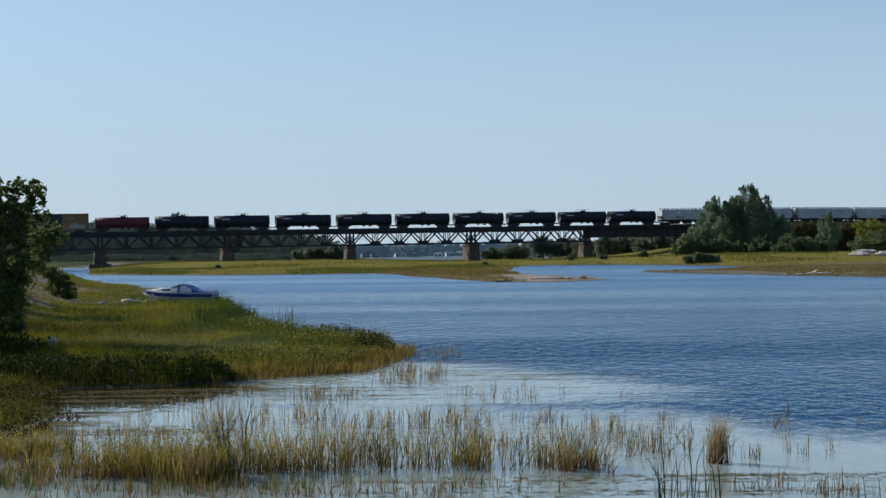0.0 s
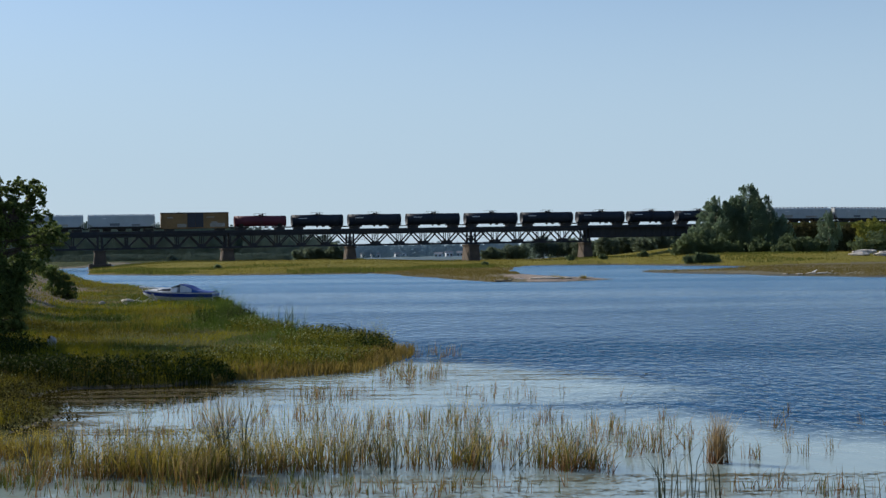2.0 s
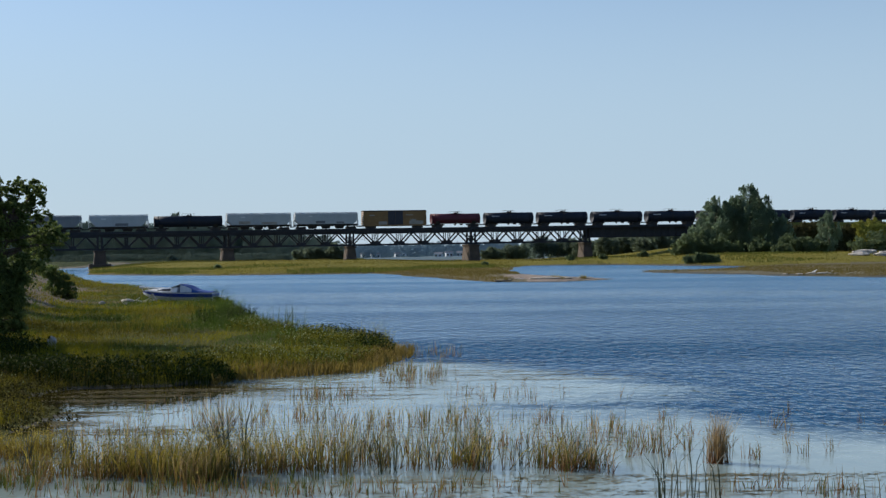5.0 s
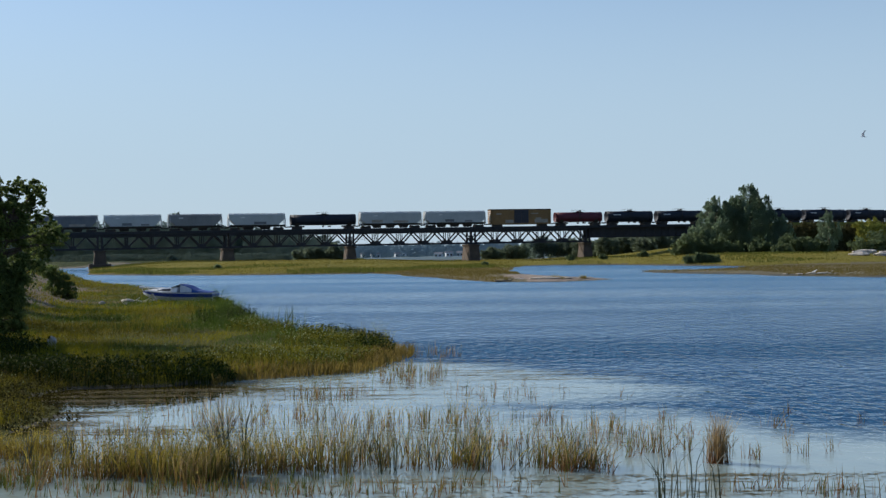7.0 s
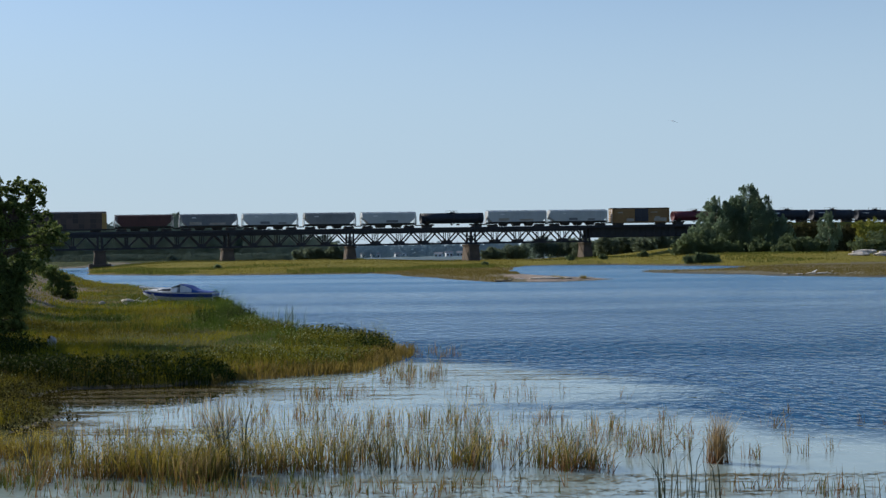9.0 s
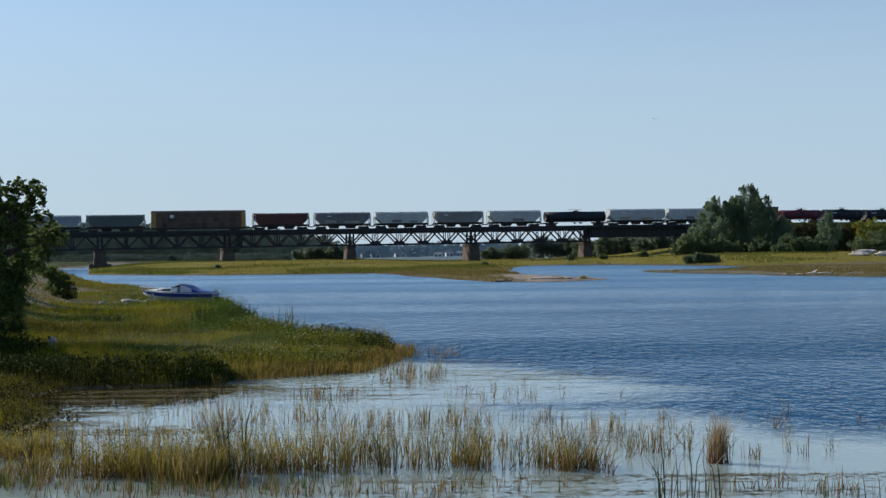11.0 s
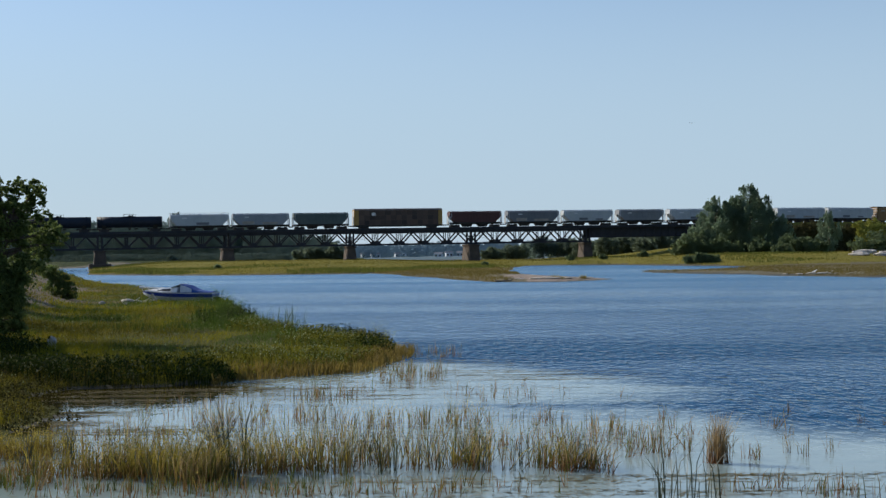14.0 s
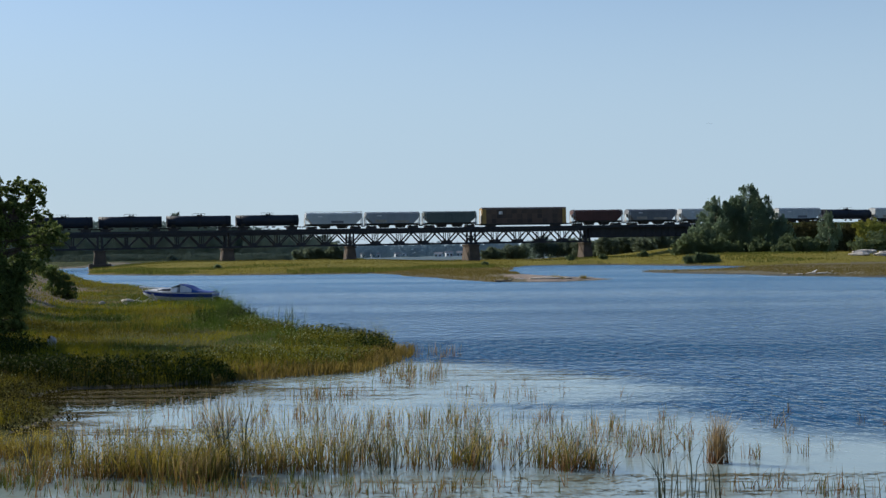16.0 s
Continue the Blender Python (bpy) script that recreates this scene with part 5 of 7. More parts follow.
def clumped(patches, seed, per=14):
    """Feet of reeds that stand in loose tufts within elliptical patches."""
    rs = np.random.RandomState(seed)
    X, Y, Hh, Lx = [], [], [], []
    for cx, cy, rx, ry, n, h in patches:
        k = max(1, n // per)
        a, q = rs.rand(k) * 2 * math.pi, np.sqrt(rs.rand(k))
        tx, ty, th = cx + rx * q * np.cos(a), cy + ry * q * np.sin(a), 0.6 + 0.5 * rs.rand(k)
        i = rs.randint(0, k, n)
        tx, ty = tx + 0.18 * rs.normal(size=k), ty + 0.25 * rs.normal(size=k)
        X.append(tx[i] + rs.normal(size=n) * 0.05)
        Y.append(ty[i] + rs.normal(size=n) * 0.055)
        Hh.append(h * th[i] * (0.45 + 0.6 * rs.rand(n)))
    return np.concatenate(X), np.concatenate(Y), np.concatenate(Hh), rs


def reed_mass(name, patches, seed, mat, label, wide=0.009, per=8, leanf=0.8):
    x, y, h, rs = clumped(patches, seed, per)
    lot = rs.rand(len(x))
    # away from the bank the stand is drier and browner
    lot = np.where(lot < 0.45, lot + 0.33 * (rs.rand(len(x)) < 0.6 * smoothstep(x / 2.5)), lot)
    shares = ((mat, 0.0, 0.45, ""), ("deadreed", 0.45, 0.78, "dry tan stems among "), ("greenreed", 0.78, 1.01, "olive-green stems among ")) if mat == "reed" else ((mat, 0.0, 1.01, ""),)
    for k, (own, low, high, kind_of) in enumerate(shares):
        m = (lot >= low) & (lot < high)
        n = int(m.sum())
        stiff = np.where(rs.rand(n) < 0.55, 0.5, 0.2)
        ob = blades(name, x[m], y[m], np.full(n, 0.0), h[m], wide * (0.6 + 0.9 * rs.rand(n)), h[m] * (0.05 + leanf * rs.rand(n) ** 1.4), M[own], seed + 1 + 7 * k, wind=(0.2, 0), stiff=stiff)
        tagged(ob, kind_of + label, "reeds", kind="stuff")


def rush_clump(x, y, n, h, seed, label, mat="rush", wide=0.02, spread=0.09, leanf=0.45, wind=(0.25, 0.0)):
    rs = np.random.RandomState(seed)
    ob = thing("rush_clump", Matrix.Translation((x, y, 0)), label, "rushes", "rush clumps in the shallows")
    fx, fy = rs.normal(size=n) * spread, rs.normal(size=n) * spread
    hh = h * (0.5 + 0.55 * rs.rand(n))
    ww, ll = wide * (0.7 + 0.6 * rs.rand(n)), hh * (0.05 + leanf * rs.rand(n))
    if n > 60:
        tagged(blades("tuft", fx, fy, np.full(n, -0.05), hh, ww, ll, M[mat], seed + 1, ob), kind="stuff")
        return ob
    for k in range(n):
        blades("stem", fx[k:k + 1], fy[k:k + 1], np.full(1, -0.05), hh[k:k + 1], ww[k:k + 1], ll[k:k + 1], M[mat], seed + 1 + k, ob, wind=wind)
    return ob


# pale colour that imitates light glancing off leaves and grass
M["pale"] = material("pale_leaf", (0.12, 0.16, 0.045), (0.32, 0.35, 0.15), 0.8, 0.6, seed_by="island", translucent=0.3, spec=0.2, bump=0)
M["grass_green"] = material("fresh_green_grass", (0.022, 0.046, 0.006), (0.115, 0.17, 0.025), 0.2, 0.6, seed_by="island", translucent=0.35, fine=5, spec=0.06, vary=0.4)
M["grass_dull"] = material("dull_bank_grass", (0.054, 0.055, 0.006), (0.28, 0.225, 0.024), 0.12, 0.6, seed_by="island", translucent=0.3, fine=5, spec=0.06)
M["weed"] = material("low_weed_leaf", (0.012, 0.013, 0.003), (0.075, 0.064, 0.015), 0.8, 0.85, seed_by="island", translucent=0.2, spec=0.06)
M["mat"] = material("floating_weed", (0.085, 0.074, 0.03), (0.22, 0.185, 0.09), 3, 0.6, seed_by="island", bump=0, spec=0.06)
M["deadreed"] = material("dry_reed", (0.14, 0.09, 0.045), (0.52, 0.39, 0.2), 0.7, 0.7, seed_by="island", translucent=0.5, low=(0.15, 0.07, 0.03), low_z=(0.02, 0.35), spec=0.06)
M["greenreed"] = material("olive_reed", (0.03, 0.045, 0.012), (0.16, 0.18, 0.04), 0.7, 0.6, seed_by="island", translucent=0.3, spec=0.08)
BED_PATCHES = [
    (-6.66, 23.78, 0.55, 0.50, 246, 0.53),
    (-5.43, 24.43, 0.85, 0.50, 492, 0.77),
    (-4.02, 23.62, 0.50, 0.45, 633, 0.82),
    (-2.92, 24.65, 0.76, 0.60, 406, 0.92),
    (-1.33, 25.20, 0.87, 0.70, 250, 0.83),
    (0.41, 25.08, 0.87, 0.70, 261, 0.85),
    (2.05, 24.71, 0.56, 0.35, 326, 0.78),
    (2.64, 24.29, 0.08, 0.10, 52, 0.59),
    (3.55, 25.98, 0.42, 0.40, 87, 0.61),
    (4.41, 26.66, 0.28, 0.30, 30, 0.54),
    (5.30, 25.57, 0.21, 0.25, 30, 0.48),
    (6.31, 25.79, 0.06, 0.08, 15, 0.48),
]
THIN_PATCHES = [
    (-6.71, 29.20, 1.46, 1.20, 252, 0.50),
    (-4.65, 31.23, 0.96, 1.00, 228, 0.73),
    (-2.87, 31.49, 0.85, 1.00, 156, 0.61),
    (-0.44, 30.88, 1.78, 1.20, 430, 0.65),
    (1.95, 31.10, 0.60, 0.80, 96, 0.53),
    (3.14, 29.35, 0.34, 0.50, 72, 0.62),
    (-6.4, 33.6, 1.5, 2.4, 110, 0.5), (-4.4, 35.2, 1.5, 2.0, 90, 0.5),
    (4.0, 29.2, 1.1, 1.6, 90, 0.52), (3.3, 27.4, 0.8, 1.0, 60, 0.55), (6.2, 27.0, 1.6, 1.6, 40, 0.45),
    (4.73, 30.87, 0.12, 0.30, 27, 0.42),
    (6.70, 29.82, 0.07, 0.20, 24, 0.58),
    (7.67, 32.79, 0.06, 0.20, 7, 0.40),
    (8.60, 30.15, 0.10, 0.30, 12, 0.37),
    (4.48, 36.01, 0.14, 0.30, 8, 0.58),
]
OPEN_PATCHES = [
    (-0.92, 42.62, 1.15, 3.50, 330, 0.65),
    (-0.36, 50.79, 0.63, 2.50, 110, 0.57),
    (-2.97, 37.46, 1.15, 1.50, 160, 0.57),
    (1.62, 37.00, 1.42, 2.50, 110, 0.51),
    (-4.64, 22.43, 2.16, 0.50, 280, 0.42), (-2.2, 21.9, 2.6, 0.4, 260, 0.34),
    (0.10, 22.36, 2.58, 0.60, 130, 0.38),
    (5.72, 21.83, 0.67, 0.50, 110, 0.44),
    (4.56, 22.10, 0.64, 0.40, 60, 0.40),
]

meadow()
leafy_edge()
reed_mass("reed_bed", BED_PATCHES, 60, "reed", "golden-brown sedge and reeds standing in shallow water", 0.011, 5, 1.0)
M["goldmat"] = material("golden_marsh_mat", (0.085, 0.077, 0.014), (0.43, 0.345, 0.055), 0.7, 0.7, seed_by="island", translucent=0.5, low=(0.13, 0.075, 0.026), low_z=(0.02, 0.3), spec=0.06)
MAT_PATCHES = [(-7.9, 26.8, 1.0, 1.0, 1300, 0.52), (-6.9, 24.6, 0.8, 0.8, 220, 0.5), (-4.7, 24.3, 0.8, 0.6, 1000, 0.72), (-5.6, 26.2, 0.9, 0.6, 80, 0.5)]
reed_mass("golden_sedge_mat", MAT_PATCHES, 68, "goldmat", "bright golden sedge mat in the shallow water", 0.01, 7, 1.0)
MIDDLE_PATCHES = [(-5.6, 27.6, 1.3, 1.3, 160, 0.62), (-3.5, 27.7, 1.5, 1.4, 260, 0.7), (-1.2, 27.8, 1.6, 1.4, 300, 0.7), (0.9, 27.4, 1.0, 1.2, 180, 0.68), (2.4, 27.6, 0.7, 1.0, 110, 0.6), (3.9, 27.8, 0.8, 1.0, 70, 0.55)]
reed_mass("short_reeds", [(-6.8, 23.2, 1.0, 0.5, 160, 0.36), (-4.6, 22.7, 1.3, 0.3, 180, 0.3), (-2.6, 22.9, 1.0, 0.4, 160, 0.34)], 163, "greenreed", "short dark olive stems at the foot of the reed bed", 0.012, 5, 0.8)
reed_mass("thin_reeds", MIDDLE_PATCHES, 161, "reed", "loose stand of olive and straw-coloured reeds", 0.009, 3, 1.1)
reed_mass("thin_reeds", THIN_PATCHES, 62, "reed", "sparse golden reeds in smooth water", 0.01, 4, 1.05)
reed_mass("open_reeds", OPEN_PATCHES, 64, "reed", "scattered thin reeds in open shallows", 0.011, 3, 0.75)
rush_clump(4.63, 24.93, 210, 1.0, 70, "dense tan reed tuft standing in the shallows", "deadreed", 0.011, 0.075, 0.34)
rush_clump(3.08, 20.9, 13, 1.2, 71, "dark green rushes with bent tips in the shallows")
rush_clump(3.25, 20.8, 7, 1.0, 72, "dark green rushes with bent tips in the shallows")
rush_clump(3.45, 20.85, 8, 1.15, 79, "dark green rushes with bent tips in the shallows", leanf=0.8)
rush_clump(3.68, 20.9, 13, 1.15, 73, "dark green rushes with bent tips in the shallows")
rush_clump(-0.99, 24.2, 20, 1.15, 74, "dark slender rushes among golden reeds", wide=0.016, spread=0.15, leanf=0.6)
rush_clump(-3.85, 24.9, 26, 1.25, 75, "dark slender rushes among golden reeds", wide=0.022, spread=0.13, leanf=0.5)
rush_clump(-3.7, 24.7, 20, 1.45, 95, "dark rushes bent over among golden reeds", wide=0.028, spread=0.1, leanf=0.75, wind=(-0.85, 0.0))
rush_clump(-6.45, 25.3, 16, 1.0, 96, "dark slender rushes among golden reeds", spread=0.14)
rush_clump(-6.8, 24.2, 12, 0.7, 97, "dark slender rushes among golden reeds", spread=0.2)
rush_clump(-3.45, 23.6, 16, 0.8, 76, "dark slender rushes among golden reeds")
for k, (x, y) in enumerate(((-7.1, 67.6), (-6.9, 66.8), (-7.6, 68.9))):
    rush_clump(x, y, 9, 1.75, 120 + 20 * k, "tall thin grass stalks at the river side of the point", "greenreed", 0.03, 0.3, 0.35)
BENT_PATCHES = [(-4.0, 24.0, 1.2, 0.7, 90, 1.0), (-1.8, 24.8, 1.5, 0.8, 110, 0.95), (0.6, 24.9, 1.1, 0.7, 70, 0.9), (2.1, 24.7, 0.6, 0.4, 50, 0.8), (-6.3, 24.6, 1.2, 0.8, 90, 0.75)]
reed_mass("bent_reeds", BENT_PATCHES, 66, "rush", "long bent dark green blades among golden reeds", 0.014, 4, 1.2)
reed_mass("leaning_reeds", [(-5.4, 24.2, 1.5, 0.6, 160, 0.85), (-2.9, 24.4, 1.5, 0.6, 190, 0.9), (0.2, 24.8, 1.8, 0.6, 170, 0.85), (2.2, 24.6, 0.6, 0.4, 70, 0.75)], 166, "goldmat", "long straw-coloured blades leaning over the reed bed", 0.012, 3, 1.5)
rs_leaf = np.random.RandomState(167)
spots = [(-7.8, 26.4, 0.8, 1.2, 800, 0.5), (-5.4, 24.3, 1.0, 0.7, 900, 0.6), (-3.9, 23.8, 0.7, 0.6, 1100, 0.75), (-2.4, 24.4, 0.8, 0.6, 350, 0.6)]
pts = np.concatenate([np.stack([cx + rx * rs_leaf.normal(size=n) * 0.6, cy + ry * rs_leaf.normal(size=n) * 0.6, 0.05 + h * rs_leaf.rand(n) ** 0.8], 1) for cx, cy, rx, ry, n, h in spots])
tagged(leaf_quads("reed_leaves", pts, np.full(len(pts), 0.03), M["reed"], 168), "small yellow-green leaves among the reeds", "reeds", kind="stuff")
rush_clump(-1.76, 24.4, 14, 0.75, 77, "dark slender rushes among golden reeds")
rush_clump(0.35, 24.8, 14, 0.75, 78, "dark slender rushes among golden reeds")


def floating_weed():
    """Thin rafts of broken stems that lie on the smooth water."""
    rs = np.random.RandomState(80)
    rows = [(-2.5, 38.5, 3.5, 2.6, 420), (2.5, 41.5, 3.6, 3.2, 520), (0.5, 22.3, 5.0, 1.4, 900), (-6.0, 38.6, 3.0, 1.2, 420), (-6.6, 30.3, 2.2, 0.8, 300), (-8.4, 37.2, 1.6, 2.0, 520), (-8.2, 32.6, 1.0, 1.4, 420), (4.8, 22.6, 2.6, 1.6, 600), (0.5, 46.5, 2.6, 3.0, 300)]
    vs, fs = [], []
    for cx, cy, rx, ry, n in rows:
        lines = cy + ry * (rs.rand(14) * 2 - 1)
        for _ in range(n):
            x, y = cx + rx * rs.normal() * 0.55, lines[rs.randint(14)] + rs.normal() * 0.05
            L, a, w = (0.06 + 0.22 * rs.rand()) * (0.4 if cy < 25 else 1), rs.normal() * 0.5, 0.005 + 0.011 * rs.rand()
            c, s = math.cos(a), math.sin(a)
            k = len(vs)
            for u, v in ((-L, -w), (L, -w), (L, w), (-L, w)):
                vs.append((x + u * c - v * s, y + u * s + v * c, 0.006))
            fs.append((k, k + 1, k + 2, k + 3))
    ob = mesh_object("floating_weed", vs, fs, M["mat"])
    tagged(ob, "thin rafts of floating weed and broken stems", "water weed", kind="stuff")


floating_weed()

def ragged(lobes, seed, tall):
    """Each lobe as a loose core with upright, pointed tufts of several sizes round it."""
    q = random.Random(seed)
    out = []
    for x, y, z, r in lobes:
        out.append((x, y, z, r * 0.8))
        for k in range(8):
            a, e = q.uniform(0, 2 * math.pi), q.uniform(-0.35, 1.3)
            f = r * q.uniform(0.2, 0.4)
            g = r * q.uniform(0.75, 1.0)
            tx, ty, tz = x + g * math.cos(a) * math.cos(e), y + g * math.sin(a) * math.cos(e), z + g * math.sin(e)
            if tall and e > 0.2 and q.random() < 0.75:
                # an upright spray that tapers to a point
                n = 4
                for i in range(n):
                    out.append((tx + 0.1 * i * f, ty, tz + i * f * 0.5, f * (0.75 - 0.17 * i)))
                continue
            out += [(tx, ty, tz, f), (tx + q.uniform(-0.2, 0.3) * f, ty, tz + f * (1.2 if tall else 0.8), f * 0.55)]
    return out


# trees of the near bank
LEFT_CROWN = [(-15.35, 55.4, 6.1, 0.36), (-15.3, 55.4, 5.5, 0.4), (-15.1, 55.7, 4.95, 0.33), (-16.7, 55.0, 6.2, 0.4), (-15.8, 55.0, 6.0, 0.5), (-15.3, 55.5, 5.75, 0.3), (-15.5, 55.2, 5.2, 0.45), (-16.5, 54.5, 5.6, 0.6), (-16.5, 55.0, 4.7, 0.9), (-15.6, 56.0, 4.2, 0.65), (-15.1, 56.3, 4.5, 0.35), (-14.9, 56.4, 4.1, 0.35),
              (-17.8, 55.0, 4.8, 1.5), (-16.5, 55.0, 3.4, 1.0), (-17.3, 54.0, 2.4, 1.4), (-16.2, 54.0, 2.0, 0.8), (-15.8, 56.0, 3.4, 0.55), (-15.7, 54.5, 2.6, 0.5), (-15.9, 53.6, 1.3, 0.6), (-15.9, 54.0, 2.3, 0.55), (-15.7, 53.5, 1.7, 0.5), (-16.6, 53.5, 1.0, 0.7), (-15.5, 54.2, 3.1, 0.45), (-15.6, 53.4, 0.9, 0.4)]
g = ground_z(-17.1, 54.8)
tree("broadleaf_tree", (-17.1, 54.8, g), LEFT_CROWN, 330, 0.085, M["leaf"], 90, "dark broadleaf tree with a ragged crown on the near bank", "tree", 0.2, sub=0.5, crown=ragged(LEFT_CROWN, 91, False))
# the grove on the bank that shades the meadow
for x, y, hh, sd in ((-18.6, 49.3, 7.0, 81), (-21.0, 53.6, 5.4, 83), (-24.6, 65.5, 5.7, 85)):
    tree("broadleaf_tree", (x, y, ground_z(x, y)), [(x, y, hh, 1.3), (x + 0.9, y - 0.5, hh - 1.6, 1.5), (x - 1.2, y + 0.4, hh - 1.8, 1.6), (x + 0.2, y + 0.3, hh - 3.2, 1.9), (x + 0.8, y - 0.6, hh - 4.6, 1.6), (x - 0.8, y, hh - 5.2, 1.7)], 110, 0.18, M["leaf"], sd, "leafy broadleaf tree of the grove on the near bank", "tree", 0.22)
tree("riverside_shrub", (-20.0, 66.0, ground_z(-20.0, 66.0)), [(-17.4, 66.0, 4.75, 0.36), (-17.2, 66.2, 4.4, 0.32), (-18.1, 66.0, 4.2, 0.6), (-18.1, 65.6, 3.2, 0.4), (-19.4, 66, 2.3, 0.9), (-17.9, 66.0, 3.7, 0.34), (-19.6, 65.8, 1.4, 0.8)], 420, 0.095, M["leaf"], 92, "dark leafy shrub beside the sandy path", "shrub", 0.1)
tree("broadleaf_tree", (-29.0, 88.0, ground_z(-29.0, 88.0)), [(-29.0, 88, 6.6, 1.2), (-28.0, 88, 5.4, 1.3), (-30.2, 88.5, 5.2, 1.5), (-28.6, 87.5, 4.0, 1.4), (-30.5, 88, 3.4, 1.5), (-29.4, 88, 2.2, 1.3)], 150, 0.16, M["leaf"], 94, "leafy tree on the sandy bank behind", "tree", 0.2)
for x, y, sd in ((-28.4, 79.5, 95), (-32.5, 98.0, 97)):
    tree("broadleaf_tree", (x, y, ground_z(x, y)), [(x, y, 6.8, 1.3), (x + 1.0, y, 5.6, 1.4), (x - 1.2, y + 0.5, 5.4, 1.5), (x + 0.4, y - 0.5, 4.2, 1.5), (x - 1.0, y, 3.4, 1.5)], 150, 0.16, M["leaf"], sd, "leafy tree on the sandy bank behind", "tree", 0.2)
g = ground_z(-28.6, 112)
tree("riverside_shrub", (-28.6, 112, g), [(-30.2, 112, 2.5, 0.6), (-29.5, 112, 2.2, 0.6), (-28.9, 112, 1.75, 0.52), (-28.4, 111.8, 1.3, 0.38), (-29.7, 111.7, 1.4, 0.65), (-29.0, 111.6, 1.05, 0.5), (-28.1, 111.6, 0.95, 0.28), (-28.6, 111.7, g + 0.3, 0.42), (-29.3, 111.7, g + 0.3, 0.5), (-28.1, 111.7, g + 0.22, 0.3)], 380, 0.11, M["leaf"], 93, "low dark shrub on the sandy bank", "shrub", 0.08)

# trees by the railway on the far bank
M["leaf_brush"] = material("olive_brown_brush", (0.06, 0.06, 0.025), (0.14, 0.125, 0.05), 0.15, 0.8, seed_by="island", translucent=0.4, spec=0.06, vary=0.3)
FAR = "trees on the far bank"


def bushy(x, y, z, r, seed):
    """Lobes of an uneven, spreading shrub whose top is about z + r."""
    q = random.Random(seed)
    out = [(x, y, z - 0.25 * r, r * 0.8), (x - 0.6 * r, y, z - 0.6 * r, r * 0.6), (x + 0.7 * r, y, z - 0.6 * r, r * 0.6)]
    for k in range(6):
        a = q.uniform(-1, 1)
        f = q.uniform(0.35, 0.65)
        out.append((x + a * r * 1.25, y + q.uniform(-0.5, 0.5) * r, z + r * (0.75 - abs(a)) * q.uniform(0.2, 1.0) - 0.25 * r, r * f))
    return out


def far_tree(lobes, density, leaf, mat, seed, label, name="poplar_tree", cat="tree", trunk=0.3):
    x, y = np.mean([q[0] for q in lobes]), np.mean([q[1] for q in lobes])
    gz = ground_z(x, y)
    if name not in ("poplar_tree", "willow_tree", "yellowing_shrub"):
        rm = max(q[3] for q in lobes)
        lobes = lobes + [(x + k * rm, y - 0.3, gz + 0.45 * rm, rm * 0.7) for k in (-0.9, 0.0, 0.9)]
    tall = name in ("poplar_tree", "willow_tree")
    return tree(name, (x, y, ground_z(x, y)), lobes, density * (0.62 if tall else 0.34), leaf * (0.54 if tall else 0.76), M[mat], seed, label, cat, trunk, FAR, (0.65, 0.65, 1.7) if tall else (0.95, 0.95, 1.05), 0.42 if tall else 0.55, ragged(lobes, seed, tall), (0.03, -0.6, 0.76))


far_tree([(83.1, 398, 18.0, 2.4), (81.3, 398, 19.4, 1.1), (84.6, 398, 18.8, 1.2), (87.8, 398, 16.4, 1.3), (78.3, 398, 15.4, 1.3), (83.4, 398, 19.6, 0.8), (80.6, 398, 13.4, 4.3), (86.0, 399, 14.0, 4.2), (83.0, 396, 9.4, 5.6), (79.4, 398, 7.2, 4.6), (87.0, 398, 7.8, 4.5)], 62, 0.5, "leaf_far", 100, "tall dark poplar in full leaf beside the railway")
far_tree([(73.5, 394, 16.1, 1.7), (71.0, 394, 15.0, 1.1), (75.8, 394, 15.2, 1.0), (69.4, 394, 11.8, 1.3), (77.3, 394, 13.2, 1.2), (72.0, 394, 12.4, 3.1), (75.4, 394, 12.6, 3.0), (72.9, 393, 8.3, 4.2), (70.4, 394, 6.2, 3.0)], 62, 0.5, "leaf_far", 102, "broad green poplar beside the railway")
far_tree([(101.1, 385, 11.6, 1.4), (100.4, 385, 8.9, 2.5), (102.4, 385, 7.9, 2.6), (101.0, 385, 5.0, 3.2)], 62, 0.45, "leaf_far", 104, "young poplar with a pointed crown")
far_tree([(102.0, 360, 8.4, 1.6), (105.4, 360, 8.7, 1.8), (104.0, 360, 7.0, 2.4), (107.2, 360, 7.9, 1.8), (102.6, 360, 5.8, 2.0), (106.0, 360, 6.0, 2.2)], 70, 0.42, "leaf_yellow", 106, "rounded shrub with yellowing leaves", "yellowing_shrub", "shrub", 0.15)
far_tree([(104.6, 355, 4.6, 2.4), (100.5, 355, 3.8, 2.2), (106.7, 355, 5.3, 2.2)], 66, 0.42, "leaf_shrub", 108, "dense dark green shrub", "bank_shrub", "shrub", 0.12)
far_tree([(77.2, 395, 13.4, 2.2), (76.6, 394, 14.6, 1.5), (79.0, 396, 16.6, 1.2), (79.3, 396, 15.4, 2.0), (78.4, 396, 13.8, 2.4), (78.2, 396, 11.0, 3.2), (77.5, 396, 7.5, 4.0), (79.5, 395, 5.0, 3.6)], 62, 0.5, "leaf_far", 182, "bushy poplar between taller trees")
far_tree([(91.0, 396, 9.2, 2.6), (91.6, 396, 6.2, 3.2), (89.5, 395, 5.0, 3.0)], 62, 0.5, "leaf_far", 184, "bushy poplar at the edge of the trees")
